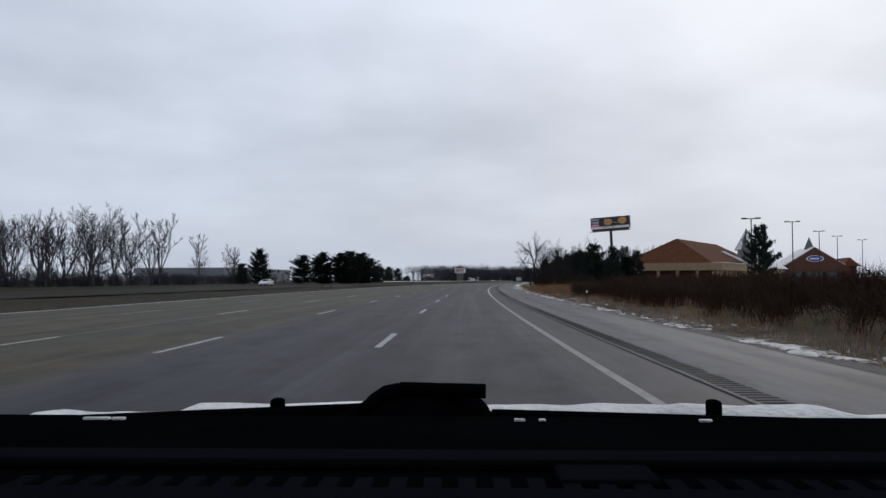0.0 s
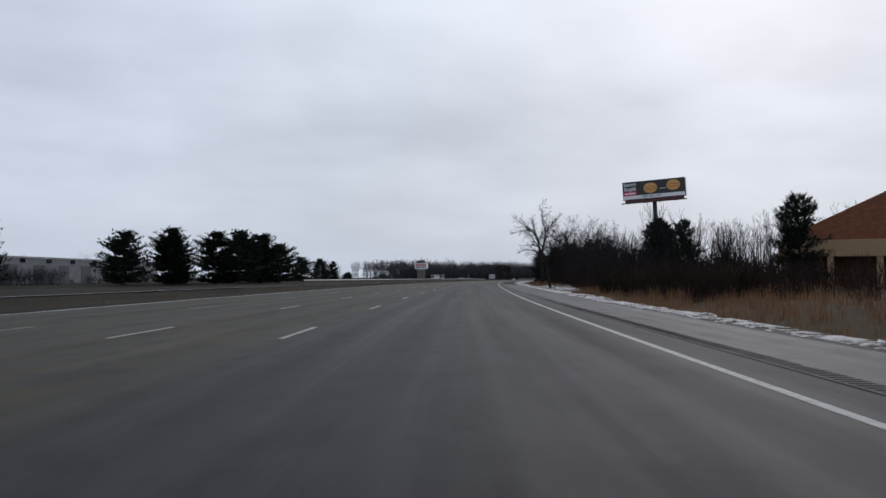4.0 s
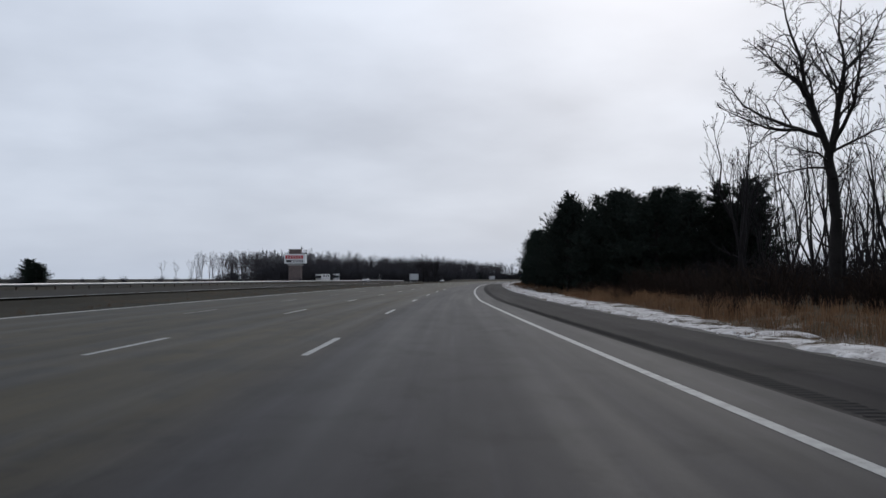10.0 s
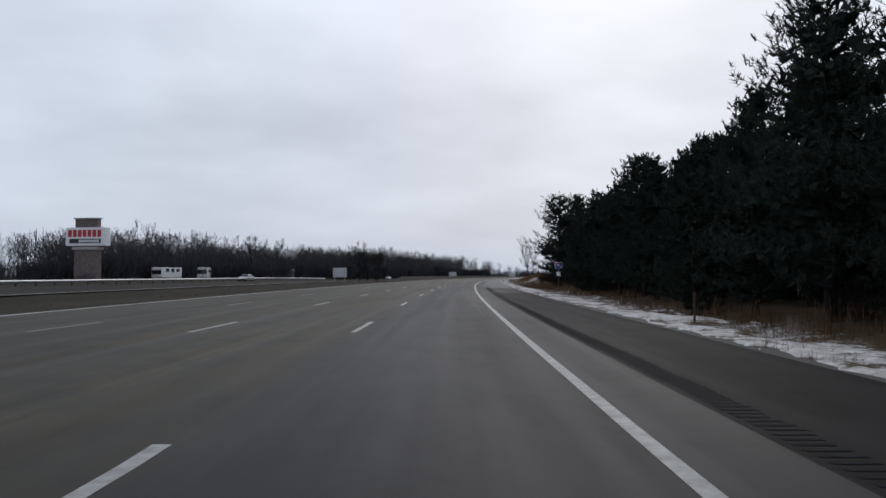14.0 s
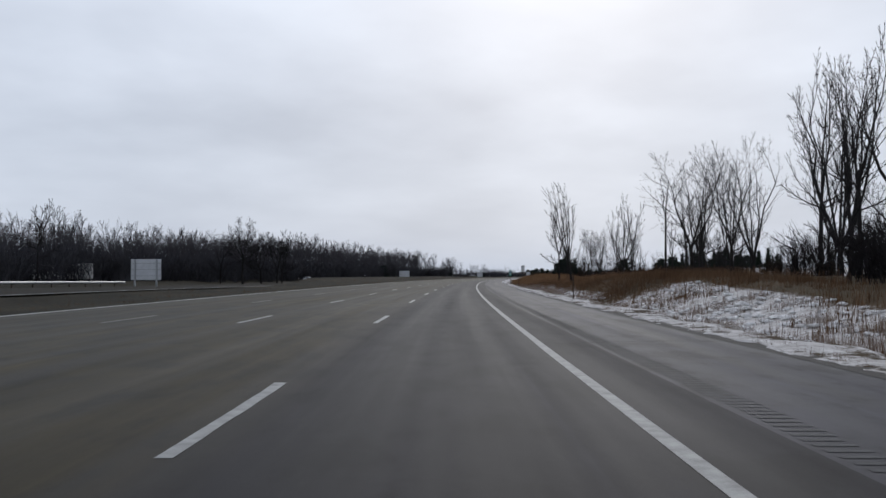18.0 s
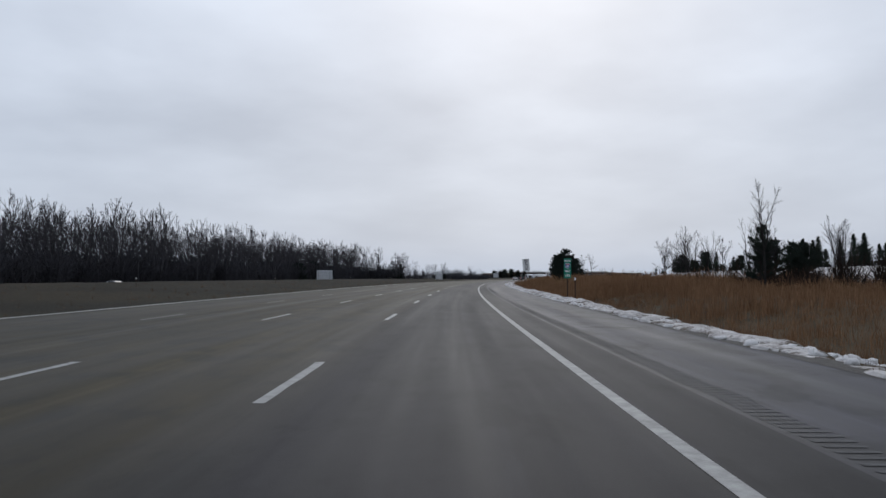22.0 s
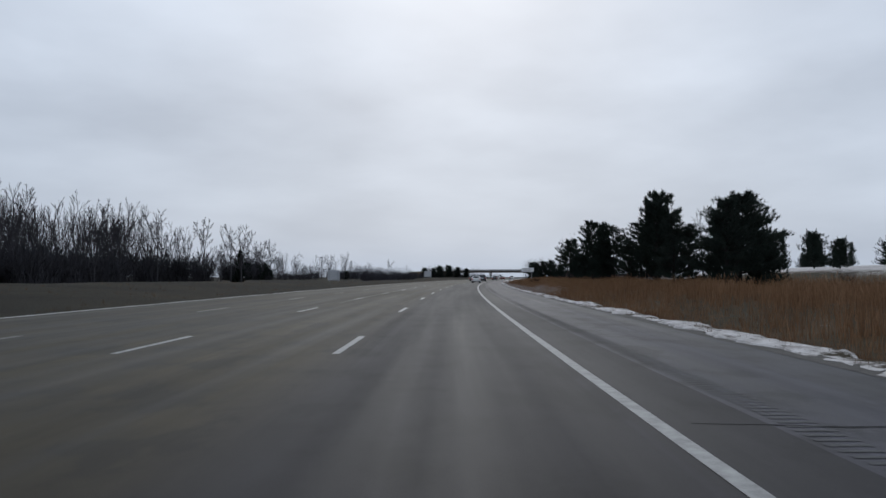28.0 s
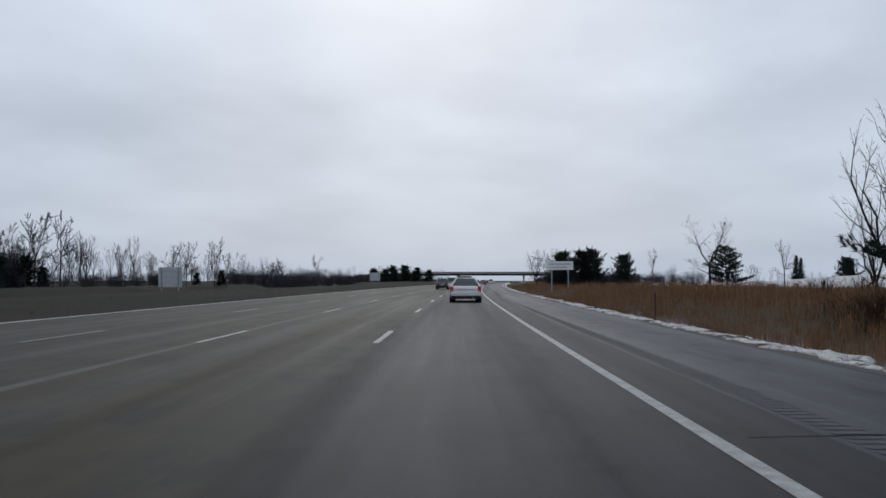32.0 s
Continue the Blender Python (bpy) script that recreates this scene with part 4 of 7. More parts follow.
COLUMN = [(((0, 0, -0.15), (-0.2, 0, 1.4), (-0.45, 0, 2.8)), 0.155, 0.125)] + [
    (tuple((-0.43 + q * f + 0.3 * w * math.sin(f * 3), y * f, 2.7 + ln * f) for f in (0, 0.3, 0.6, 0.85, 1.0)), r, 0.012)
    for q, w, y, ln, r in ((-2.5, -0.4, 0.3, 8.1, 0.075), (-1.8, -0.7, -0.5, 8.3, 0.08), (-1.25, 0.1, 0.4, 8.7, 0.085), (-0.7, 0.5, -0.3, 8.3, 0.08), (-0.1, 0.8, 0.6, 7.4, 0.07), (-1.5, -1.3, 0.9, 6.6, 0.06), (0.5, 0.9, -0.6, 6.0, 0.055))] + [
    (((-0.2, 0, 1.9), (-1.2, 0.3, 3.5), (-2.3, 0.5, 4.6), (-2.9, 0.6, 5.5)), 0.05, 0.012), (((-0.3, 0, 2.3), (-1.3, -0.3, 4.2), (-2.5, -0.5, 5.6)), 0.045, 0.012), (((0.0, 0, 2.0), (0.8, 0.3, 3.4), (1.3, 0.5, 4.8)), 0.045, 0.012)]
for key, height, boles, args in (
    ("spreading", 14, boles_of(11, 14, 0.28, 4, 0.55, 0.0175, low=3), dict(count=(8, 6, 4))),
    ("spreading_b", 14, boles_of(41, 14, 0.34, 4, 0.5, 0.017, low=3), dict(count=(8, 6, 4))),
    ("oak", 16, OAK, dict(count=(11, 8, 5), angle=0.95, share=0.44, rise=0.04, flat=0.2, start=0.22, wander=0.13)),
    ("great_oak", 17, GREAT_OAK, dict(count=(15, 10, 6), angle=0.8, share=0.36, rise=0.03, start=0.2, wander=0.15)),
    ("gnarled", 17, boles_of(33, 17, 0.4, 3, 0.5, 0.021, low=3), dict(count=(8, 6, 4), wander=0.11)),
    ("gnarled_b", 15, boles_of(36, 15, 0.34, 3, 0.6, 0.021, low=4), dict(count=(8, 6, 4), wander=0.11)),
    ("upright", 12, boles_of(14, 12, 0.2, 4, 0.22, 0.0165, low=2, reach=0.2), dict(count=(9, 5, 4), angle=0.6, share=0.36)),
    ("upright_b", 12, boles_of(15, 12, 0.16, 5, 0.3, 0.0165, low=2, reach=0.2), dict(count=(8, 5, 4), angle=0.6, share=0.36)),
    ("slim", 10, boles_of(16, 10, 0.4, 3, 0.2, 0.0135, low=3, reach=0.2), dict(count=(7, 5, 4), angle=0.65, share=0.38)),
    ("slim_b", 10, boles_of(17, 10, 0.46, 3, 0.27, 0.0135, low=4, reach=0.22, lean=0.05), dict(count=(7, 5, 4), angle=0.7, share=0.38)),
    ("veteran", 17.2, VETERAN, dict(count=(15, 8, 5), angle=0.85, share=0.38, wander=0.14, start=0.12)),
    ("leaner", 11, LEANER, dict(count=(9, 6, 4), angle=0.85, share=0.40, wander=0.12)),
    ("column", 11, COLUMN, dict(count=(13, 7, 4), angle=0.55, share=0.27, wander=0.11, rise=0.08, start=0.25)),
    ("fan", 10, boles_of(58, 10, 0.42, 4, 0.42, 0.0135, low=3, reach=0.25), dict(count=(9, 7, 4), angle=0.7, share=0.36, rise=0.06, wander=0.11)),
    ("snag", 10, boles_of(18, 10, 0.62, 2, 0.16, 0.012, low=2, reach=0.1), dict(count=(4, 3, 2), share=0.25)),
):
    BARE[key] = (58 + len(BARE), height, boles, args)
PINES = {}
for key, args in {
    "dense": dict(seed=21, height=10, bare=0.07, width=0.36, cone=0.48, gap=0.5, uneven=0.4, tuft=0.31, per=7, dense=7.5),
    "dense_b": dict(seed=22, height=10, bare=0.1, width=0.37, cone=0.5, gap=0.5, uneven=0.4, tuft=0.31, per=7, dense=7.5),
    "dense_c": dict(seed=26, height=11, bare=0.02, width=0.33, cone=0.52, gap=0.48, uneven=0.4, tuft=0.31, per=7, dense=7.5),
    "bushy": dict(seed=28, height=10, bare=0.03, width=0.46, cone=0.55, gap=0.55, tuft=0.46, per=8, fill=1.6, uneven=0.4),
    "open": dict(seed=23, height=9, bare=0.16, width=0.40, cone=0.55, gap=0.8, tuft=0.5, per=10, dense=7.5, fill=0, inner=0.35, uneven=0.5),
    "open_b": dict(seed=24, height=9, bare=0.12, width=0.37, cone=0.62, gap=0.75, tuft=0.5, per=10, dense=7.5, fill=0, inner=0.35, uneven=0.5),
    "round": dict(seed=25, height=5, bare=0.03, width=0.58, cone=0.62, gap=0.36, tuft=0.36, per=9, fill=1.4),
    "spruce": dict(seed=27, height=7, bare=0.03, width=0.30, cone=1.15, gap=0.34, tuft=0.26, per=9, uneven=0.35),
}.items():
    PINES[key] = (pine_tree(**args), args["height"])

masters = {}


def tree(kind, s, u, height, label="", group="", wide=1.0, yaw=None, name="", grey=False, far=False):
    """A tree of that kind, with its trunk and crown as parts that share their meshes with its like. grey: bark and twig
    colours with distance haze mixed in.
    """
    pine = kind in PINES
    sort = (kind, grey, far)
    h0 = PINES[kind][1] if pine else BARE[kind][1]
    if sort not in masters:
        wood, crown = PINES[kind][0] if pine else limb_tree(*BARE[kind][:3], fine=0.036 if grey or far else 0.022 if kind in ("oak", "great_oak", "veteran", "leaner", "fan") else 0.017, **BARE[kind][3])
        masters[sort] = (mesh_of("trunk", wood[0], wood[1], BARK_HAZED if grey else BARK if pine else BARK if kind in ("column", "fan", "veteran", "leaner", "oak", "great_oak", "spreading", "spreading_b", "gnarled", "gnarled_b") else BARK_PALE, flat=False),
                         mesh_of("crown", crown[0], crown[1], (NEEDLE_BLUE if kind == "spruce" or grey else NEEDLE) if pine else TWIG_HALF_HAZED if grey else TWIG))
    k = height / h0
    m = stand(s, u, None, random.uniform(0, 360) if yaw is None else yaw) @ Matrix.Diagonal((k * wide, k * wide, k, 1))
    ob = thing(name or ("spruce_tree" if kind == "spruce" else "pine_tree" if pine else "bare_tree"), label or ("dark green pine beside the motorway" if pine else "leafless winter tree with grey branches"), "tree", m, group)
    part("trunk", masters[sort][0], None, ob)
    part("crown", masters[sort][1], None, ob, "dark green needle tufts" if pine else "bare twigs")
    return ob

# ---- trees along the motorway: kind, s, u, height, width ----
random.seed(4)
PG, BG = "roadside pines", "roadside bare trees"
# beside the shops
tree("open", 127, 24.0, 6.8, "open-crowned pine among dry grass", PG, 1.0)
tree("open", 68, 30.2, 5.8, "open-crowned pine before the shops", PG, 0.75)
tree("round", 119, 27.5, 4.7, "low rounded dark pine in dry grass", PG)
tree("round", 112, 24.8, 4.3, "low rounded dark pine in dry grass", PG, 0.85)
for s, u, h in ((160, 36, 7), (175, 33, 8.5), (188, 37, 9), (203, 29.5, 8.2), (207, 26.8, 8.3), (211, 28.4, 8.9), (216, 30, 8.4)):
    tree("open_b", s, u, h, "dark pine at the edge of the bare wood", PG)
for s, u, h, k in ((204, 28, 9, "slim"), (214, 34, 10, "slim_b"), (222, 30, 8.5, "slim"), (232, 27, 8, "slim_b"), (246, 26, 9, "slim_b"), (212, 24, 7, "upright_b"), (218, 21, 6.5, "slim"),
                   (248, 41, 12, "slim"), (255, 30, 10.5, "upright"), (262, 27, 9.5, "upright_b"), (276, 26, 10, "slim_b"), (284, 29, 12, "upright"), (252, 20, 7.5, "slim"), (258, 22, 8, "slim_b"),
                   (290, 23, 11, "slim"), (296, 27, 13, "spreading_b"), (302, 31, 14, "upright_b"), (309, 28, 12, "slim_b"), (266, 24, 9, "slim"), (281, 22, 9, "upright_b"), (296, 22, 10, "slim_b"), (327, 33, 8, "slim"), (333, 30, 7, "slim_b")):
    tree(k, s, u, h, "leafless tree in a dark roadside wood", BG)
tree("upright", 239, 33.3, 15.2, "tall narrow leafless tree behind a billboard wood", BG, 0.8)
tree("spreading_b", 237, 20.2, 12.2, "leafless tree with fanned branches in a roadside wood", BG, 0.9)
tree("spreading", 245, 22.6, 11.5, "leafless tree with fanned branches in a roadside wood", BG, 0.8)
tree("leaner", 229, 14.8, 9.8, "dead bare tree leaning with broken side branches", BG, 1.15, 0)
tree("leaner", 276, 21, 11.9, "bare tree leaning over the roadside brush", BG, 1.0, 12)
tree("veteran", 271.5, 15.0, 18.6, "tall bare tree with a forked trunk and crooked limbs", BG, 1.0, 0)
tree("oak", 283, 17.3, 13.4, "bare oak with a broad crown of twigs", BG, 1.0, 60)
tree("great_oak", 316, 21.6, 18.0, "large bare oak with a broad crown of twigs", BG, 1.0, 0)
tree("oak", 297, 31, 15.5, "bare oak with a broad crown of twigs", BG, 0.85, 140)
tree("oak", 287, 28, 14, "bare oak with a broad crown of twigs", BG, 0.9, 100)
tree("oak", 305, 24, 14, "bare oak with a broad crown of twigs", BG, 0.8, 200)
for k, s, u, h, w in (("dense", 343, 27, 9.5, 1.1), ("dense_b", 347, 23, 9, 1.1), ("dense_c", 350, 29, 9.8, 1.1), ("dense", 352, 18.5, 8.6, 1.1), ("dense_c", 340, 23.6, 9.0, 1.2), ("dense_b", 346, 19.8, 9.0, 1.1)):
    tree(k, s, u, h, "dark dense pine in a roadside plantation", "pine plantation", w)
# the pine plantation
k = 0
for row, (u0, h0) in enumerate(((14.6, 8.2), (18.6, 9.9), (23.5, 11.3), (30.5, 10.6))):
    s = 356 + row * 1.5 - (8 if row else 0)
    while s < (478 if row == 0 else 486):
        grown = 0.9 + 0.14 * math.sin(s * 0.16 + row)
        grown *= 0.85 if s > 462 or s < 357 else 1.13 if s < 402 else 0.95 if s < 440 else 1.0
        tree(("dense", "dense_b", "dense_c")[k % 3], s, u0 + random.uniform(-1.2, 1.2) - 0.8 * smooth(400, 430, s), h0 * grown * random.uniform(0.86, 1.14),
             "dark dense pine in a roadside plantation", "pine plantation", random.uniform(0.9, 1.15))
        k += 1
        s += random.uniform(3.6, 5.2) + row * 0.7
for s, u, h in ((391, 14.6, 9.4), (403, 13.4, 9.0), (411, 13.2, 9.4), (419, 14.1, 10.2)):
    tree("dense_b", s, u, h, "tall dark pine at the plantation's edge", "pine plantation", 1.0)
# mixed wood after it
for i in range(30):
    s = 488 + i * 2.7
    u = random.uniform(15.5, 36) if s < 515 else random.uniform(23, 42)
    tree(("upright", "slim", "spreading", "upright_b", "spreading_b", "slim_b")[i % 6], s, u, (random.uniform(8.5, 12) if s < 520 else random.uniform(10, 14.5) if s < 536 else random.uniform(7.5, 10.5)) + (2.5 if u > 22 and s < 536 else 0), "tall leafless tree at the wood's edge", BG)
for s, u, h in ((491, 14.0, 11.2), (497, 17, 11.5), (498, 20, 12), (506, 17, 9.5), (513, 19, 8), (521, 24, 8)):
    tree("dense_b", s, u, h, "dark pine at the wood's edge", PG)
for i in range(14):
    tree(("upright_b", "spreading", "gnarled_b", "upright", "spreading_b")[i % 5], 513 + i * 1.6, random.uniform(18.5, 27), random.uniform(9.5, 12.5) + 0.1 * i, "dark leafless tree at the wood's edge", BG)
# bare trees on the bank
for k, s, u, h, w in (("snag", 577, 18.8, 8.2, 1), ("upright", 573, 31.6, 19.2, 0.8), ("slim_b", 576, 33.8, 18.2, 0.9), ("upright_b", 570, 29.4, 16.5, 0.8), ("slim", 579, 32, 17.5, 0.9), ("gnarled", 574, 36, 18, 0.8), ("spreading", 612, 35.3, 18.4, 0.8), ("upright", 618, 37, 17, 0.8), ("column", 600.5, 14.2, 11.4, 0.95), ("upright_b", 611, 21.7, 11.2, 0.9), ("upright", 614, 23.5, 10, 0.9), ("spreading", 584, 22.9, 11.4, 1.15), ("upright", 587, 24.5, 12.5, 0.9),
                      ("upright", 604, 29, 11, 0.9), ("slim", 590, 24, 9, 1), ("slim_b", 596, 27, 8, 1), ("slim", 613, 18, 6, 1), ("slim_b", 617, 22, 7, 1), ("slim", 621, 25, 6.5, 1),
                      ("fan", 629, 15.5, 10.3, 0.95), ("slim", 632, 17, 5.5, 1), ("spreading_b", 630.5, 20, 8.2, 0.9), ("spreading", 634, 22, 8.4, 0.9), ("slim_b", 638, 21.5, 6, 1), ("slim", 612, 28, 8, 1), ("upright_b", 586, 29, 13, 1),
                      ("slim_b", 649, 25.5, 6.5, 0.9), ("upright", 653, 27.5, 6, 0.8), ("slim", 646, 24, 8, 0.9), ("slim_b", 664, 30, 9, 1), ("slim", 676, 34, 8, 1),
                      ("upright", 698, 26, 6.6, 1), ("slim_b", 703, 29, 6, 1), ("slim", 709, 27, 5, 1), ("slim", 690, 38, 8, 1), ("slim_b", 716, 33, 7, 1), ("slim_b", 724, 44, 8, 1),
                      ("upright", 732, 48, 8, 1), ("slim", 742, 52, 8, 1), ("slim", 760, 60, 9, 1)):
    tree(k, s, u, h, "bare tree on a grassy bank", BG, w, 0 if k == "column" else None)
for k, s, u, h in (("upright_b", 716, 24.5, 5.6), ("slim_b", 719, 26, 6.4), ("upright", 723, 27.5, 6.8), ("slim", 727, 25.5, 5.8), ("upright_b", 731, 29, 6.5), ("slim_b", 713, 22.5, 4.6), ("upright", 735, 33, 7)):
    tree(k, s, u, h, "bare shrubby tree behind tall reeds", BG, 1.2)
tree("open", 689, 23.3, 4.5, "dark pine bush on the bank", PG, 0.6)
tree("slim", 686, 22.5, 7.6, "bare tree on a grassy bank", BG, 0.9)
tree("round", 700, 30, 2.6, "dark pine bush on the bank", PG)
tree("dense", 712, 36, 4.2, "dark pine on the bank", PG, 1.2)
tree("open", 733, 40, 5.5, "dark pine behind dry grass", PG, 1.2)
# the reed field
tree("round", 740, 14.7, 2.6, "small dark juniper bush in tall reeds", PG, 0.75)
for k, s, u, h, w in (("open_b", 868, 21, 6.4, 1.1), ("open", 871, 22.6, 7.0, 1.15), ("open", 876, 24.6, 7.3, 1.2), ("open_b", 881, 20.6, 6.2, 1.0), ("round", 873, 25.5, 4.4, 0.9), ("open", 886, 27, 6.8, 1.1)):
    tree(k, s, u, h, "bushy dark pine behind tall reeds", PG, w)
for k, s, u, h, w in (("open_b", 894, 22.1, 8.6, 1), ("open", 902, 24.2, 10.2, 1.0), ("dense", 898, 26.5, 6.5, 1.1), ("dense_b", 905, 21.5, 5.2, 1.1), ("open", 912, 24.4, 7.6, 1.2), ("open_b", 917, 26, 6.5, 1.0),
                      ("open", 927, 23.4, 8.2, 0.9), ("open_b", 928, 21.8, 8.6, 0.85), ("open", 933, 21.0, 9.2, 0.9), ("round", 943, 22.4, 2.7, 0.8), ("bushy", 957, 24.3, 6.2, 1.05), ("bushy", 954, 26.4, 4.9, 1.0), ("open", 959.5, 20.0, 7.7, 1.15), ("round", 955, 21.8, 5.2, 0.85),
                      ("round", 951, 30, 2.6, 0.8)):
    tree(k, s, u, h, "dark open-crowned pine behind dry reeds", PG, w)
for k, s, u, h in (("upright_b", 966, 20.5, 9.6), ("slim", 905, 30, 9), ("slim_b", 909, 33, 9.5), ("slim", 937, 27, 5.5), ("upright_b", 972, 23, 6.5),
                   ("gnarled", 1014, 27.3, 8.0), ("slim_b", 1009, 33, 5), ("upright_b", 998, 36, 5.0), ("slim", 1006, 40, 5.5), ("slim_b", 990, 44, 5.2), ("slim", 1026, 24, 5)):
    tree(k, s, u, h, "bare tree behind dry reeds", BG)
tree("open", 1020, 31, 4.8, "dark pine behind dry reeds", PG, 1.2)
for s, u, h in ((1048, 16, 5.2), (1055, 19, 5.6), (1062, 22, 6.0), (1070, 17, 5.4), (1044, 24, 4.6)):
    tree("round", s, u, h, "bushy dark pine beside a road sign", PG, 0.9)
for s, u, h in ((1100, 15, 8), (1112, 18, 8.5), (1126, 16, 7.5)):
    tree("spreading", s, u, h, "bare tree beside the road", BG)
# spruces on the snowy rise
for i in range(40):
    s = 830 + i * 7.5 + random.uniform(-4, 4)
    tree("spruce" if i % 3 else "round", s, random.uniform(70, 115), random.uniform(4.8, 8.0), "young spruce on a snowy rise", "field spruces", random.uniform(0.85, 1.1))
for i in range(22):
    tree("spruce", 690 + i * 6.5 + random.uniform(-3, 3), random.uniform(62, 90), random.uniform(4.5, 7), "young spruce on a snowy rise", "field spruces")

# the far side of the motorway
LG, LP = "bare trees across the motorway", "pines across the motorway"
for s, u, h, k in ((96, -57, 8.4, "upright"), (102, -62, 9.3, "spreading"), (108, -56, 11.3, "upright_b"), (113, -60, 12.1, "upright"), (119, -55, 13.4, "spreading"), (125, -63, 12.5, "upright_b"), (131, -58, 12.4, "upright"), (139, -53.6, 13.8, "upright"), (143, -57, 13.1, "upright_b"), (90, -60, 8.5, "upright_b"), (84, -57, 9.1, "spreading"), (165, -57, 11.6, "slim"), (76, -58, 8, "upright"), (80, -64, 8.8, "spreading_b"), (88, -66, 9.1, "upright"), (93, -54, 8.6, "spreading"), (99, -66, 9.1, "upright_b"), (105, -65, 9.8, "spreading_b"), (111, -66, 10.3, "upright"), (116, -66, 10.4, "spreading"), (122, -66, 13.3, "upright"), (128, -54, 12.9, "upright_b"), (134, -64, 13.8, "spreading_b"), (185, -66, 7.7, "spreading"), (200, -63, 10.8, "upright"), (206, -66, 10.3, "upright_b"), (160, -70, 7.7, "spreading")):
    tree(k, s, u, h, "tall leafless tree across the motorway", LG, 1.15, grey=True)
tree("bushy", 189, -52, 8.4, "broad dark pine across the motorway", LP, 0.9)
tree("round", 183, -54, 5, "broad dark pine across the motorway", LP, 0.9)
for s, u, h, w in ((221, -51, 7.6, 0.85), (231, -48, 8.8, 0.8), (240, -51.5, 8.0, 0.9), (248.5, -47.3, 9.2, 0.9), (265.5, -49, 10.2, 0.85), (273, -47.2, 10.0, 1.0), (281, -50.5, 8.2, 0.8), (287, -47.5, 8.6, 0.95),
                   (321, -53, 6.4, 1.1), (348, -56, 6.5, 0.8), (355, -53.8, 5.9, 0.75), (377, -54.8, 2.8, 1.0), (381, -57, 2.5, 1.0), (403, -72, 4.0, 1.0)):
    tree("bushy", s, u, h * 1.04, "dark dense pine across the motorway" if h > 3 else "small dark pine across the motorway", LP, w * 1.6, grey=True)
for s, u, h in ((1262, -30, 6), (1268, -36, 7), (1275, -42, 7.5), (1280, -27, 5.5), (1286, -48, 6.5), (1292, -54, 7)):
    tree("round", s, u, h, "dark bush before a distant bridge", LP, 1.0)
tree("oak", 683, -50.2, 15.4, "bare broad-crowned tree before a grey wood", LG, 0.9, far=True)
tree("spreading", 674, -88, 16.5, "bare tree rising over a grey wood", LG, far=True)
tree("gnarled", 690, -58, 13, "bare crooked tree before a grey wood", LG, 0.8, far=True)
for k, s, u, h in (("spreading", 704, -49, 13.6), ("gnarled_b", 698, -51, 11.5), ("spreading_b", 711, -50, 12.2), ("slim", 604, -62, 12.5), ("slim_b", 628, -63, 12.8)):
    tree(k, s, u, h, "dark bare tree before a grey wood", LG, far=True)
tree("spruce", 978, -49.3, 7.4, "dark pine beside a bare wood", LP, 1.15, grey=True)
tree("round", 905, -66, 7, "dark dense bush in a bare wood", LP, 1.0)
tree("round", 880, -62, 6, "dark dense bush in a bare wood", LP, 1.0)
for s, u, h, k in ((1064, -74.5, 13.1, "fan"), (1066, -71, 13.8, "slim_b"), (1068, -67.3, 10.2, "upright"), (1071, -70, 8.5, "slim"), (1078, -65.7, 6.4, "slim"), (1080, -64.3, 6.6, "upright_b"), (1083, -62, 5.6, "slim"),
                   (1086, -59, 9.1, "slim_b"), (1085, -55.8, 9.1, "fan"), (1089, -51.5, 10.6, "upright"), (1092, -50, 7.6, "slim"), (1036, -69.5, 8.2, "upright_b"), (1044, -69, 10.2, "spreading"), (1052, -69, 9.0, "upright"),
                   (1180, -52, 10.6, "slim_b"), (1000, -58, 6.5, "slim"), (1150, -57, 8.4, "upright_b"), (1146, -54.3, 7.8, "spreading"), (968, -47.6, 12.4, "slim_b"), (972, -46.8, 13.2, "fan"), (963, -47.8, 8.6, "slim")):
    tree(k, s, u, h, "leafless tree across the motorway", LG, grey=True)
for s, u, h in ((1036, -68, 5.0), (1043, -67.4, 4.6), (1049, -67, 4.8), (1053, -66.6, 3.2), (1088, -55, 2.6), (1094, -52, 3.4)):
    tree("round", s, u, h, "dark leafy bush among bare trees", LP, 0.8, grey=True)

for i in range(20):
    s = 752 + i * 12.5 + random.uniform(-4, 4)
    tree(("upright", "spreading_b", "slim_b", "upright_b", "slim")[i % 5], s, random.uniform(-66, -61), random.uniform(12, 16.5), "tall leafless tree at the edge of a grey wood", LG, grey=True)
# woods too thick to count
def joined(c):
    return as_np((list(c[0][0]) + list(c[1][0]), list(c[0][1]) + [tuple(i + len(c[0][0]) for i in f) for f in c[1][1]]))


tw = [joined(limb_tree(61 + i, 11, boles_of(71 + i, 11, f, n, o, 0.014, low=1, reach=0.2), count=(5, 3, 2), angle=0.65, share=0.45, fine=0.034)) for i, (f, n, o) in enumerate(((0.25, 3, 0.25), (0.3, 3, 0.4), (0.35, 3, 0.3)))]
tw_near = [joined(limb_tree(66 + i, 11, boles_of(76 + i, 11, f, n, o, 0.014, low=2, reach=0.2), count=(4, 3, 2), angle=0.65, share=0.42, fine=0.018)) for i, (f, n, o) in enumerate(((0.25, 3, 0.25), (0.35, 3, 0.35), (0.2, 4, 0.3)))]


def wood(name, label, spots, mat=TWIG, near=False):
    tagged(new(name, scatter_mesh(name, tw_near if near else tw, spots, mat)), label, "woodland", kind="stuff")


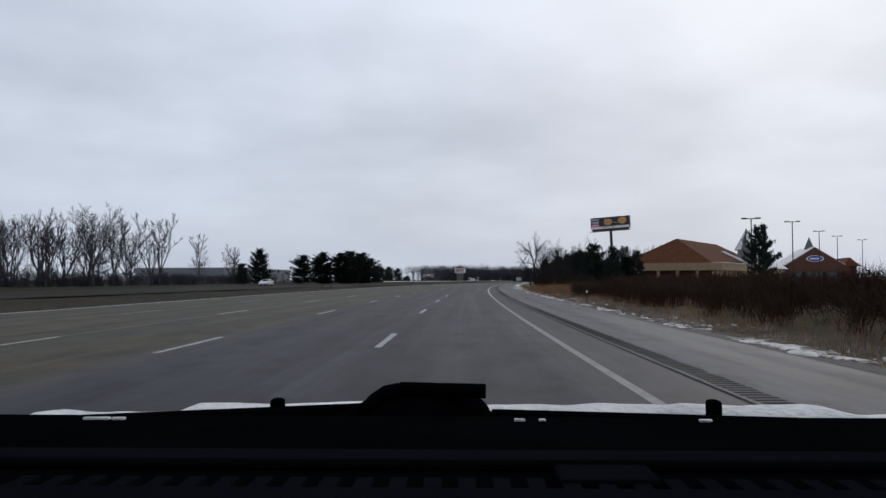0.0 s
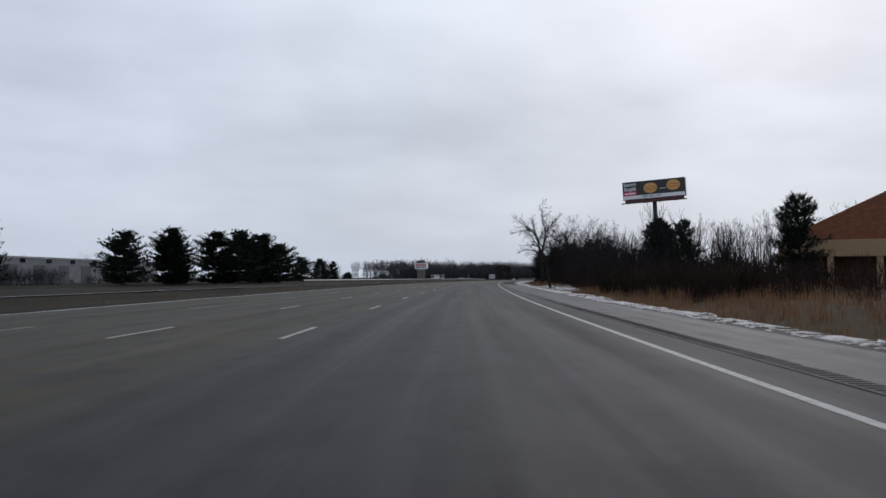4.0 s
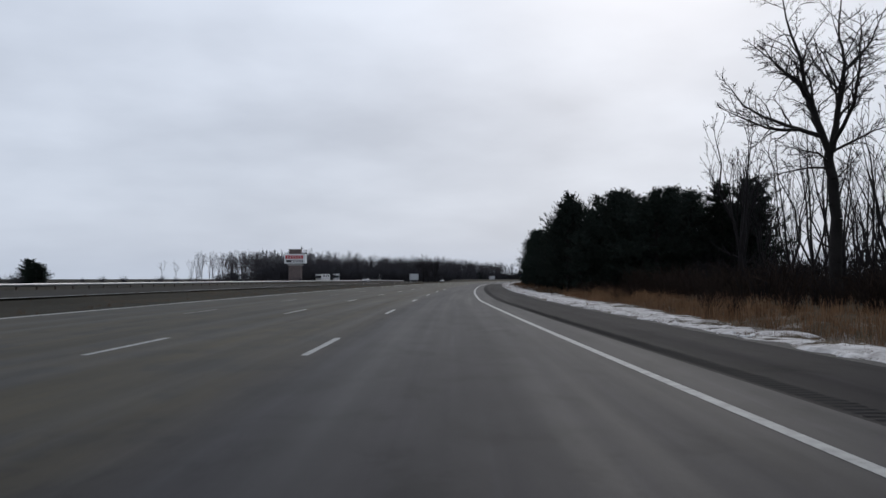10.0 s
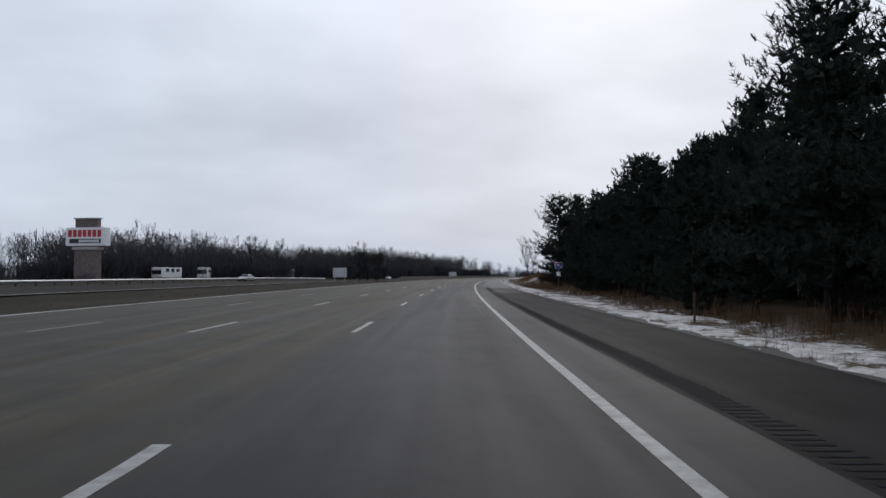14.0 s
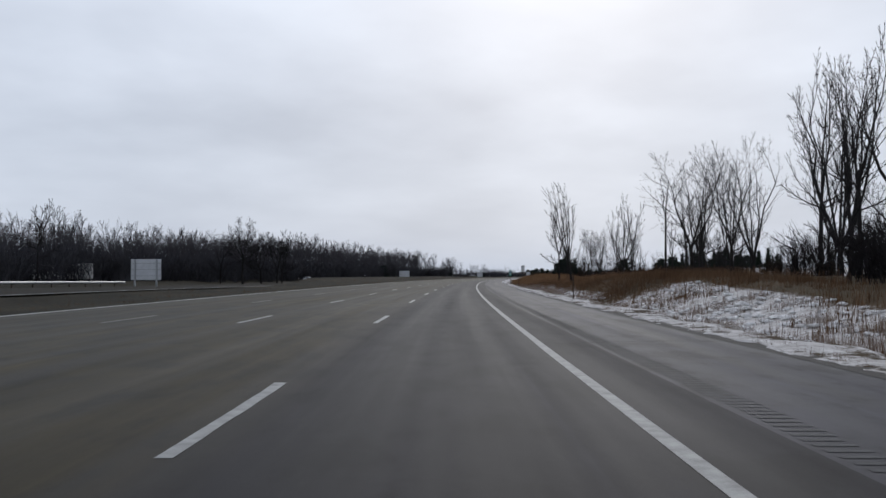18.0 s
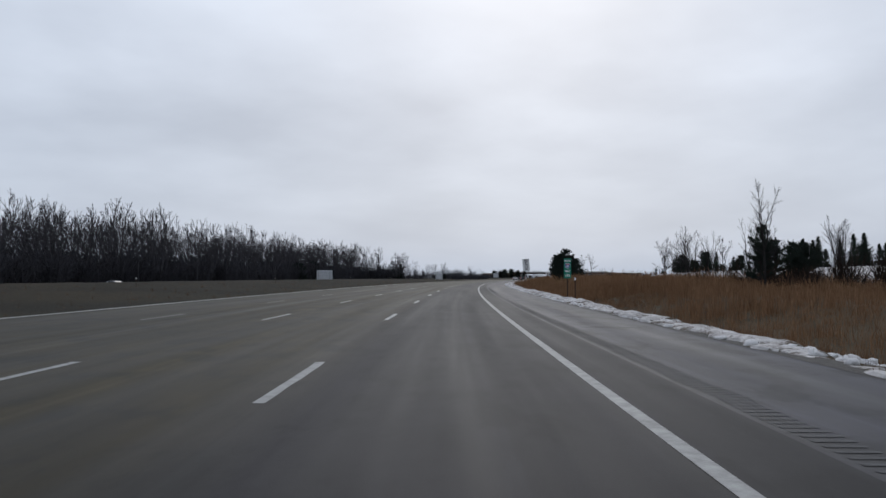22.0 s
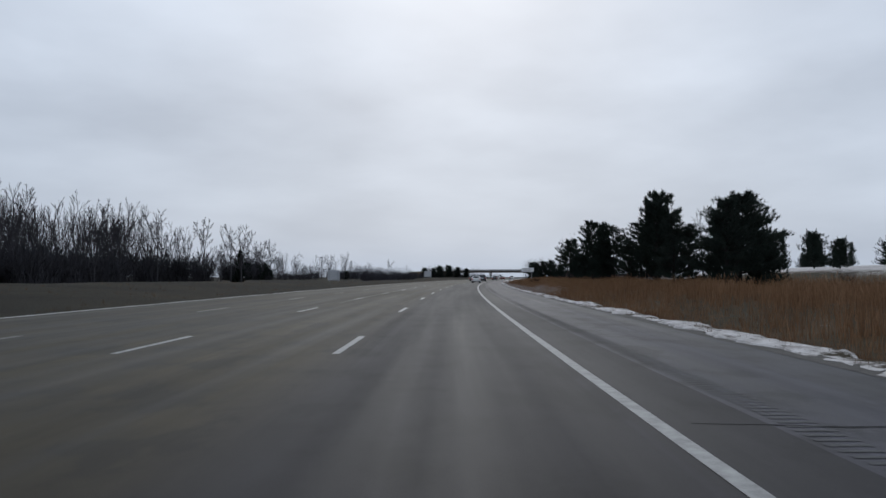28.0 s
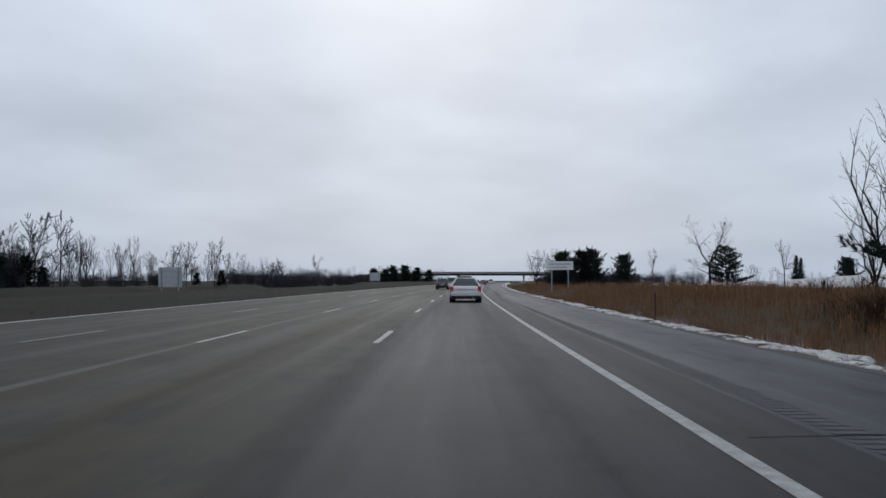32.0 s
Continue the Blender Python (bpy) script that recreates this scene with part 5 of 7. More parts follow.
def belt(n, s0, s1, u0, u1, h0, h1):
    return [(random.randrange(3), random.uniform(s0, s1), random.uniform(u0, u1), random.uniform(h0, h1) / 11.5, 1.0) for _ in range(n)]


random.seed(8)
wood("bare_wood", "thick grey leafless wood across the motorway", belt(40, 528, 562, -84, -64, 6.5, 10) + belt(480, 558, 760, -115, -64, 9.5, 14) + belt(420, 755, 1000, -112, -66, 12, 17.5) + belt(10, 505, 524, -90, -72, 4, 6) + belt(46, 94, 150, -76, -60, 9.5, 12.5), TWIG_HALF_HAZED)
wood("far_wood", "grey leafless wood in the distance", belt(10, 1034, 1056, -78, -70, 6, 9) + belt(6, 1062, 1080, -80, -68, 6, 9) + belt(14, 1140, 1170, -66, -54, 5, 7) + belt(90, 1170, 1330, -150, -60, 5, 8) + belt(150, 760, 1400, -260, -130, 14, 20) + belt(140, 1250, 1700, -200, -48, 6, 11) + belt(90, 1120, 1700, 60, 240, 5, 9) + belt(60, 700, 1000, 150, 330, 6, 10), TWIG_HAZED)
wood("roadside_wood", "dark leafless wood beside the shoulder", belt(150, 200, 318, 24, 52, 6.5, 11) + belt(70, 272, 345, 20, 44, 8, 13) + belt(36, 215, 275, 19, 34, 6, 9) + belt(36, 196, 300, 18, 27, 4, 6.5) + belt(30, 318, 345, 34, 52, 6, 9) + belt(60, 486, 575, 26, 50, 8, 13) + belt(50, 496, 540, 19, 32, 7, 13) + belt(36, 560, 660, 34, 60, 6, 10) + belt(36, -60, 100, -140, -75, 10, 15) + belt(34, 130, 340, -190, -100, 6, 10) + belt(30, 320, 480, 30, 50, 8, 12), near=True)

bush = [as_np(twig_bush(70 + i, 2.2)) for i in range(4)]


def brush(name, label, spots, mat):
    tagged(new(name, scatter_mesh(name, bush, spots, mat)), label, "undergrowth", kind="stuff")


def thicket(n, s0, s1, e0, e1, h0, h1, left=False):
    out = []
    for _ in range(n):
        s = random.uniform(s0, s1)
        u = random.uniform(e0, e1) if left else verge(s) + random.uniform(e0, e1)
        k = random.uniform(h0, h1) / 2.2
        out.append((random.randrange(4), s, u, k, 1.0))
    return out


brush("brown_brush", "brown leafless brush beside the shoulder",
      thicket(170, 150, 215, 5.6, 17, 1.4, 3.4) + thicket(170, 215, 288, 7.5, 17, 1.2, 3.2) + thicket(130, 288, 352, 8.5, 17, 1.2, 3.0) + thicket(22, 150, 215, 5.5, 9, 0.7, 1.5) + thicket(40, 262, 352, 5.5, 9, 0.7, 1.5) + thicket(120, 486, 535, 6.5, 15, 1.0, 2.6) + thicket(150, 550, 690, 15, 26, 0.8, 1.6) + thicket(260, 610, 705, 16, 40, 1.6, 3.0) + thicket(200, 352, 486, 6.5, 16, 0.6, 1.8)
      + thicket(60, 690, 800, 14, 30, 0.8, 1.6), BRUSH)
brush("rusty_brush", "rust-brown leafless scrub beside the shoulder", thicket(9, 953, 955.4, 5.2, 6.6, 1.0, 1.5) + thicket(520, 10, 84, 5.2, 17, 1.4, 2.2) + thicket(130, 75, 200, 8, 22, 0.9, 1.7), RUSTY)
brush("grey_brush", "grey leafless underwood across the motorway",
      thicket(520, 524, 760, -76, -61, 3.5, 8.5, True) + thicket(520, 760, 1000, -78, -62, 4, 8.5, True) + thicket(60, 520, 560, -90, -72, 2.5, 5, True) + thicket(300, 55, 215, -70, -56, 1.6, 3.6, True) + thicket(120, 215, 520, -66, -54, 1.0, 2.2, True) + thicket(60, 1030, 1100, -72, -58, 1.5, 4, True) + thicket(70, 1031, 1055, -75, -68, 4, 7.5, True) + thicket(70, 1130, 1180, -68, -50, 2.5, 5, True) + thicket(60, 1180, 1260, -70, -46, 2, 4.5, True) + thicket(220, 1250, 1700, -110, -46, 2, 6, True) + thicket(120, 1120, 1700, 14, 60, 1.5, 4) + thicket(130, 1180, 1420, 16, 80, 3, 6) + thicket(130, 1290, 1430, -130, -62, 3, 7, True), BRUSH_HAZED)
brush("dark_brush", "dark leafless underwood beside the shoulder",
      thicket(90, 190, 235, 10, 30, 3.0, 5.5) + thicket(110, 235, 300, 13, 30, 2.6, 5.0) + thicket(70, 300, 352, 14, 30, 2.2, 4.4) + thicket(40, 262, 300, 10, 22, 2.0, 3.6) + thicket(40, 300, 345, 11, 22, 1.6, 3.2) + thicket(240, 486, 560, 13, 30, 2.0, 4.2) + thicket(110, 500, 534, 10, 24, 3.5, 6.0) + thicket(220, 350, 488, 11, 26, 2.0, 4.5) + thicket(70, 880, 1100, 12, 32, 0.8, 1.8), BRUSH_COLD)

reed = [as_np(reed_tuft(90 + i, 1.0)) for i in range(5)]


def reeds(n, s0, s1, e0, e1, h0, h1, near=1.6):
    out = []
    for _ in range(n):
        s = random.uniform(s0, s1)
        e = e0 + (e1 - e0) * random.random() ** near
        if 526 < s < 558 and 2.6 < e < 7.5 and random.random() < 0.5:
            continue
        if 886 < s < 922 and e < 5 and random.random() < 0.6:
            continue
        if 560 < s < 626 and 1.5 < e < 5 and random.random() < 0.5:
            continue
        h = random.uniform(h0, h1) * (0.45 + 0.55 * smooth(e0, e0 + 3.5, e)) * (0.8 + 0.5 * noise.noise((s * 0.15, e * 0.3, 3)))
        out.append((random.randrange(5), s, verge(s) + e, max(0.2, h), 1.0))
    return out


tagged(new("dry_grass", scatter_mesh("dry_grass", reed,
       reeds(350, 200, 262, 6.5, 10, 0.35, 0.8) + reeds(1500, 262, 352, 2.3, 7.5, 0.3, 0.75) + reeds(1700, 352, 490, 1.8, 7, 0.3, 0.9) + reeds(4200, 490, 552, 1.3, 12, 0.3, 0.8) + reeds(8500, 550, 640, 1.2, 12, 0.35, 0.75, 1.2) + reeds(4800, 20, 700, 0.2, 2.6, 0.16, 0.42, 1.0) + reeds(2600, 690, 1010, 0.3, 2.4, 0.16, 0.45, 1.0), GRASS)),
       "tall dead grey-brown grass beside the shoulder", "grass", kind="stuff")


def clumps(n, s0, s1, e0, e1, h0, h1):
    """Tufts that stand close together in clumps."""
    out = []
    for _ in range(n):
        s, e, r = random.uniform(s0, s1), random.uniform(e0, e1), random.uniform(0.25, 0.8)
        for _ in range(int(10 + 14 * r)):
            q = s + random.gauss(0, r)
            out.append((random.randrange(5), q, verge(q) + max(0.5, e + random.gauss(0, r * 0.7)), random.uniform(h0, h1), random.uniform(0.6, 1.0)))
    return out


tagged(new("frosted_grass", scatter_mesh("frosted_grass", reed, clumps(140, 887, 923, 0.8, 5.5, 0.25, 0.6) + clumps(20, 922, 972, 0.6, 1.8, 0.15, 0.35) + clumps(40, 395, 470, 1.5, 5.5, 0.2, 0.5) + clumps(50, 200, 260, 1.5, 7.5, 0.2, 0.5) + clumps(70, 262, 330, 1.3, 4.5, 0.2, 0.5) + clumps(70, 10, 95, 1.0, 4.5, 0.15, 0.4)
       + clumps(25, 505, 545, 3, 8, 0.3, 0.6) + clumps(70, 580, 626, 1.8, 5, 0.25, 0.6), FROST)), "grass clumps caked with snow and frost", "grass", kind="stuff")
lump = [as_np(snow_lump(i)) for i in range(5)]


def lumps(n, s0, s1, e0, e1, r0, r1, tall, many=5):
    out = []
    for _ in range(n):
        s, e = random.uniform(s0, s1), random.uniform(e0, e1)
        for _ in range(random.randrange(2, many + 2)):
            q = s + random.gauss(0, 0.6)
            out.append((random.randrange(5), q, verge(q) + max(0.15, e + random.gauss(0, 0.3)), random.uniform(r0, r1), random.uniform(0.6, 1.1) * tall))
    return out


tagged(new("snow_lumps", scatter_mesh("snow_lumps", lump, lumps(110, 526, 560, 2.4, 7.4, 0.2, 0.5, 0.6) + lumps(80, 560, 632, 2.0, 5.0, 0.18, 0.5, 0.7) + lumps(110, 888, 922, 0.6, 5.5, 0.1, 0.32, 0.7) + lumps(50, 922, 972, 0.3, 1.8, 0.08, 0.22, 0.7) + lumps(150, 395, 475, 0.8, 5.0, 0.1, 0.3, 0.6)
       + lumps(150, 200, 262, 0.5, 7.0, 0.1, 0.34, 0.6) + lumps(330, 645, 790, 0.15, 1.5, 0.1, 0.32, 0.8, 4) + lumps(420, 20, 640, 0.15, 1.1, 0.06, 0.2, 0.7, 3) + lumps(120, 320, 372, 0.6, 5, 0.1, 0.35, 0.6) + lumps(130, 262, 322, 0.6, 4.2, 0.08, 0.3, 0.6)
       + lumps(30, 100, 190, 1.2, 3.5, 0.15, 0.4, 0.8) + lumps(120, 8, 100, 0.6, 4.2, 0.06, 0.24, 0.6), SNOW)), "lumps of old snow among the dead grass", "snow", kind="stuff")
tagged(new("dry_reeds", scatter_mesh("dry_reeds", reed,
       reeds(700, 10, 84, 2.6, 8, 0.4, 0.8) + reeds(2800, 84, 200, 1.6, 15, 0.5, 1.1) + reeds(3200, 262, 352, 2.4, 9.5, 0.4, 0.9, 1.1) + reeds(3600, 585, 640, 3.4, 20, 0.4, 0.8, 1.2) + reeds(5000, 640, 715, 2.2, 20, 0.5, 1.1, 1.2) + reeds(9450, 690, 810, 1.9, 28, 1.0, 1.6, 1.1) + reeds(6750, 800, 900, 1.9, 26, 0.7, 1.15, 1.1) + reeds(2000, 885, 922, 3.2, 24, 0.6, 1.1, 1.1) + reeds(5600, 920, 1010, 1.7, 24, 0.6, 1.1, 1.15) + reeds(2025, 1000, 1150, 1.8, 20, 0.7, 1.2), REED)),
       "tall dry brown reeds and grass beside the shoulder", "reeds", kind="stuff")
tagged(new("median_grass", scatter_mesh("median_grass", reed, [(random.randrange(5), random.uniform(-10, 1100), random.uniform(-29, -12.6), random.uniform(0.1, 0.28), 1.0) for _ in range(5000)], GRASS)),
       "short dead grass on the median", "grass", kind="stuff")

# ---- signs and posts ----
def text_mesh(name, words, size, material, align="CENTER", bold=0.0):
    cu = bpy.data.curves.new(name, "FONT")
    cu.body, cu.size, cu.align_x, cu.align_y, cu.extrude, cu.offset = words, size, align, "CENTER", 0.004, bold
    ob = bpy.data.objects.new(name, cu)
    scene.collection.objects.link(ob)
    me = bpy.data.meshes.new_from_object(ob.evaluated_get(bpy.context.evaluated_depsgraph_get()))
    bpy.data.objects.remove(ob)
    bpy.data.curves.remove(cu)
    me.name = name
    me.materials.clear()
    me.materials.append(material)
    return me


def lettering(words, size, material, parent, x, y, z, wide=1.0, name="lettering", bold=0.0):
    """Words on a face that looks to -y, in the parent's axes."""
    ob = part(name, text_mesh(name, words, size, material, bold=bold), None, parent)
    ob.matrix_basis = Matrix.Translation((x, y, z)) @ pose(0, 0, 0, 90, 0, 0) @ Matrix.Diagonal((wide, 1, 1, 1))
    return ob


def panel(x0, x1, z0, z1, y0, y1, bevel=0.0):
    return boxed(x0, x1, y0, y1, z0, z1, bevel=bevel)


def shield_bm(w, h, y):
    bm = bmesh.new()
    pts = [(-0.5, 0.3), (-0.42, 0.46), (-0.25, 0.5), (0, 0.44), (0.25, 0.5), (0.42, 0.46), (0.5, 0.3), (0.5, 0.05), (0.36, -0.28), (0, -0.5), (-0.36, -0.28), (-0.5, 0.05)]
    f = bm.faces.new([bm.verts.new((a * w, y, b * h)) for a, b in pts])
    r = bmesh.ops.extrude_face_region(bm, geom=[f])
    bmesh.ops.translate(bm, vec=(0, -0.006, 0), verts=[v for v in r["geom"] if isinstance(v, bmesh.types.BMVert)])
    bmesh.ops.recalc_face_normals(bm, faces=bm.faces)
    return bm


def shield_on(parent, x, z, w, y, numbers="75"):
    sh = part("shield", shield_bm(w, w, y), SIGN_WHITE, parent, "white-edged route shield")
    sh.location = (x, 0, z)
    b = part("blue_field", shield_bm(w * 0.9, w * 0.88, y - 0.008), SIGN_BLUE, sh)
    r = part("red_band", boxed(-w * 0.36, w * 0.36, y - 0.022, y - 0.017, w * 0.22, w * 0.35), SIGN_RED, sh)
    lettering(numbers, w * 0.55, SIGN_WHITE, sh, 0, y - 0.022, -w * 0.04, 0.9, "numerals", 0.012)


def mile_marker(s, u):
    ob = thing("mile_marker_sign", "green mile marker sign on a rusted steel post", "road sign", stand(s, u, None, -3))
    part("post", boxed(-0.04, 0.04, 0.01, 0.06, -0.3, 1.7, bevel=0.006), RUST, ob)
    p = part("sign_plate", panel(-0.23, 0.23, 1.46, 2.76, -0.008, 0.008, 0.003), SIGN_GREEN, ob, "green reflective plate")
    lettering("SOUTH", 0.155, SIGN_WHITE, p, 0, -0.014, 2.59, 0.8, bold=0.004)
    lettering("MILE", 0.18, SIGN_WHITE, p, 0, -0.014, 1.92, 0.9, bold=0.004)
    lettering("135", 0.24, SIGN_WHITE, p, 0, -0.014, 1.65, 0.95, bold=0.006)
    shield_on(ob, 0, 2.27, 0.33, -0.011)
    part("post_base", boxed(-0.07, 0.07, -0.03, 0.09, -0.3, 0.06, bevel=0.02), RUST, ob)


def speed_sign(s, u):
    m = stand(s, u, None, -2) @ pose(0, 0, 0, 0, -4, 0)
    ob = thing("speed_limit_sign", "leaning white speed limit sign on two steel posts", "road sign", m)
    for x in (-0.36, 0.36):
        part("post", boxed(x - 0.04, x + 0.04, 0.012, 0.08, -0.6, 4.2, bevel=0.006), RUST, ob)
    p = part("sign_plate", panel(-0.6, 0.6, 2.85, 5.0, -0.01, 0.01, 0.003), SIGN_WHITE, ob, "white plate with black lettering")
    for x0, x1, z0, z1 in ((-0.56, 0.56, 4.93, 4.96), (-0.56, 0.56, 2.89, 2.92), (-0.56, -0.53, 2.89, 4.96), (0.53, 0.56, 2.89, 4.96)):
        part("border", panel(x0, x1, z0, z1, -0.016, -0.011), BLACK, p)
    for words, size, z, w in (("SPEED", 0.34, 4.74, 0.8), ("LIMIT", 0.34, 4.40, 0.8), ("70", 0.54, 3.98, 1.05), ("TRUCKS", 0.29, 3.55, 0.7), ("65", 0.46, 3.17, 1.0)):
        lettering(words, size, BLACK, p, 0, -0.016, z, w, bold=0.012)


def delineator(s, u, tall=1.15, white=True):
    ob = thing("delineator_post", "thin rusted delineator post beside the shoulder", "post", stand(s, u, None), "delineator posts")
    part("post", boxed(-0.03, 0.03, -0.02, 0.02, -0.3, tall, bevel=0.005), RUST, ob)
    part("reflector", boxed(-0.045, 0.045, -0.03, -0.021, tall - 0.16, tall - 0.02, bevel=0.004), SIGN_WHITE if white else RUST, ob)


def sign_from_behind(s, u, w, z0, z1, group="signs seen from behind"):
    """A large guide sign of the other carriageway, which shows its bare back and its ribs."""
    ob = thing("guide_sign", "bare aluminium back of a large guide sign on steel posts", "road sign", stand(s, u, None), group)
    part("sign_plate", panel(-w / 2, w / 2, z0, z1, 0.0, 0.02, 0.004), SIGN_BACK, ob)
    for x in (-w * 0.36, w * 0.36):
        part("post", boxed(x - 0.09, x + 0.09, -0.2, -0.002, -0.5, z1 - 0.02, bevel=0.01), STEEL, ob)
    for k in range(3):
        z = z0 + (z1 - z0) * (0.2 + 0.3 * k)
        part("rib", boxed(-w / 2 + 0.05, w / 2 - 0.05, -0.05, -0.003, z - 0.03, z + 0.03), STEEL, ob)
    for k in range(1, 5):
        part("seam_strip", boxed(-w / 2 + w * k / 5 - 0.015, -w / 2 + w * k / 5 + 0.015, -0.012, -0.002, z0 + 0.02, z1 - 0.02), SIGN_BACK, ob)


mile_marker(684.5, 9.2)
speed_sign(774, 11.5)
sign_from_behind(613, -39.4, 4.0, 0.9, 3.6)
sign_from_behind(843, -43, 4.4, 0.9, 4.0)
sign_from_behind(1056, -46.9, 3.9, 0.9, 4.1)
sign_from_behind(1230, -42, 4.0, 0.9, 4.0)
for s, u in ((52, 13.4), (188, 12.6), (337, 9.6), (385, 9.0), (416, 8.9), (489, 9.0), (557.5, 8.7), (610, 8.8), (676.4, 8.55), (905, 8.6), (960, 8.8), (925, 8.6)):
    delineator(s, u, 1.4 if s in (557.5, 676.4) else 1.0, s in (52, 676.4))
for s in (640, 700, 745, 800, 850, 910):
    delineator(s, LEFT - 14, 0.8)

# route shield at the end of the pines
ob = thing("route_sign", "blue route shield sign on a post before dark pines", "road sign", stand(469, 11.6, None))
part("post", boxed(-0.03, 0.03, 0.012, 0.05, -0.4, 2.6), RUST, ob)
shield_on(ob, 0, 2.55, 0.75, 0.0)
part("plate", panel(-0.2, 0.2, 1.6, 2.0, -0.006, 0.008), SIGN_WHITE, ob)

# white guide sign ahead
ob = thing("guide_sign", "pale rest area style guide sign on two posts", "road sign", stand(1037, 14.2, None))
for x in (-1.1, 1.1):
    part("post", boxed(x - 0.07, x + 0.07, 0.02, 0.16, -0.6, 3.8), STEEL, ob)
p = part("sign_plate", panel(-1.75, 1.75, 2.7, 3.85, -0.012, 0.012, 0.004), SIGN_WHITE, ob, "white plate with a dark border")
for k in range(2):
    part("text_bar", panel(-1.4, 1.4 - 0.5 * k, 3.42 - 0.42 * k, 3.54 - 0.42 * k, -0.018, -0.013), CONCRETE, p)


# ---- the billboard ----
def billboard(s, u):
    ob = thing("billboard", "tall billboard on a single steel column advertising bagels", "billboard", stand(s, u, None, 20) @ pose(0, 0, 0.4, 0, -2.5, 0))
    part("column", rodded((0, 0.6, -1), (0, 0.6, 19.2), 0.55, 0.5, n=20), DARK_STEEL, ob, "dark steel column")
    part("catwalk", boxed(-7.6, 7.6, -0.95, -0.1, 18.35, 18.5), RUST, ob)
    part("apron", boxed(-6.8, 6.8, -0.1, 1.2, 18.5, 19.3, bevel=0.03), DARKRED, ob, "dark red apron below the poster")
    p = part("poster", boxed(-7.3, 7.3, -0.16, 0.3, 19.3, 23.6, bevel=0.03), POSTER, ob, "black poster with bagels and white words")
    part("back_poster", boxed(-7.3, 7.3, 0.9, 1.3, 19.3, 23.6, bevel=0.03), SIGN_BACK, ob)
    for x0, x1, z0, z1, mat in ((-7.2, 7.2, 19.4, 20.25, SIGN_WHITE), (-7.2, -3.9, 20.25, 21.3, MAGENTA)):
        part("colour_field", panel(x0, x1, z0, z1, -0.172, -0.163), mat, p)
    for x, z, a in ((-0.7, 21.8, 1.6), (4.6, 22.05, 1.6)):
        bm = bmesh.new()
        bmesh.ops.create_uvsphere(bm, u_segments=28, v_segments=10, radius=1.0, matrix=Matrix.Translation((x, -0.165, z)) @ Matrix.Diagonal((a, 0.02, 1.22, 1)))
        b = part("bagel_picture", bm, BUN, p, "printed bagel sandwich")
        for k in range(3):
            part("filling", boxed(x - a * 0.86, x + a * 0.86, -0.20, -0.187, z - 0.42 + k * 0.27, z - 0.28 + k * 0.27, bevel=0.004), BUN_DARK if k % 2 == 0 else BUN, b)
    lettering("Savory", 1.25, SIGN_WHITE, p, -5.5, -0.175, 22.95, 0.9, bold=0.012)
    lettering("Bagels", 1.25, SIGN_WHITE, p, -5.5, -0.175, 21.85, 0.9, bold=0.012)
    lettering("NEXT EXIT - LEFT", 0.62, BLACK, p, -0.4, -0.178, 19.85, 0.95, bold=0.01)
    for k, (x0, x1) in enumerate(((-6.8, -6.1), (-5.9, -4.3))):
        part("script_bar", panel(x0, x1, 20.6, 20.95, -0.178, -0.174), SIGN_WHITE, p)
    part("text_bar", panel(1.45, 2.85, 21.4, 21.52, -0.178, -0.164), SIGN_WHITE, p)
    for x in (-5.5, -1.8, 1.8, 5.5):
        part("lamp_arm", rodded((x, -0.1, 18.6), (x, -1.6, 18.25), 0.05, n=6), RUST, ob)
        part("floodlight", boxed(x - 0.35, x + 0.35, -1.95, -1.5, 18.15, 18.4, bevel=0.03), RUST, ob)
    for x in (-6.0, -3.0, 3.0, 6.0):
        part("stringer", boxed(x - 0.1, x + 0.1, 0.3, 0.9, 18.5, 23.4), RUST, ob)


billboard(293.5, 42.3)


# ---- the shops ----
def prism_roof(bm, x0, x1, y0, y1, z0, ridge, along_x=True, hip=0.0):
    if along_x:
        ym = (y0 + y1) / 2
        top = [(x0 + hip, ym, ridge), (x1 - hip, ym, ridge)]
        base = [(x0, y0, z0), (x1, y0, z0), (x1, y1, z0), (x0, y1, z0)]
        vs = [bm.verts.new(p) for p in base + top]
        fs = [(0, 1, 5, 4), (2, 3, 4, 5), (3, 0, 4), (1, 2, 5), (3, 2, 1, 0)]
    else:
        xm = (x0 + x1) / 2
        top = [(xm, y0 + hip, ridge), (xm, y1 - hip, ridge)]
        base = [(x0, y0, z0), (x1, y0, z0), (x1, y1, z0), (x0, y1, z0)]
        vs = [bm.verts.new(p) for p in base + top]
        fs = [(3, 0, 4, 5), (1, 2, 5, 4), (0, 1, 4), (2, 3, 5), (3, 2, 1, 0)]
    for f in fs:
        bm.faces.new([vs[i] for i in f])


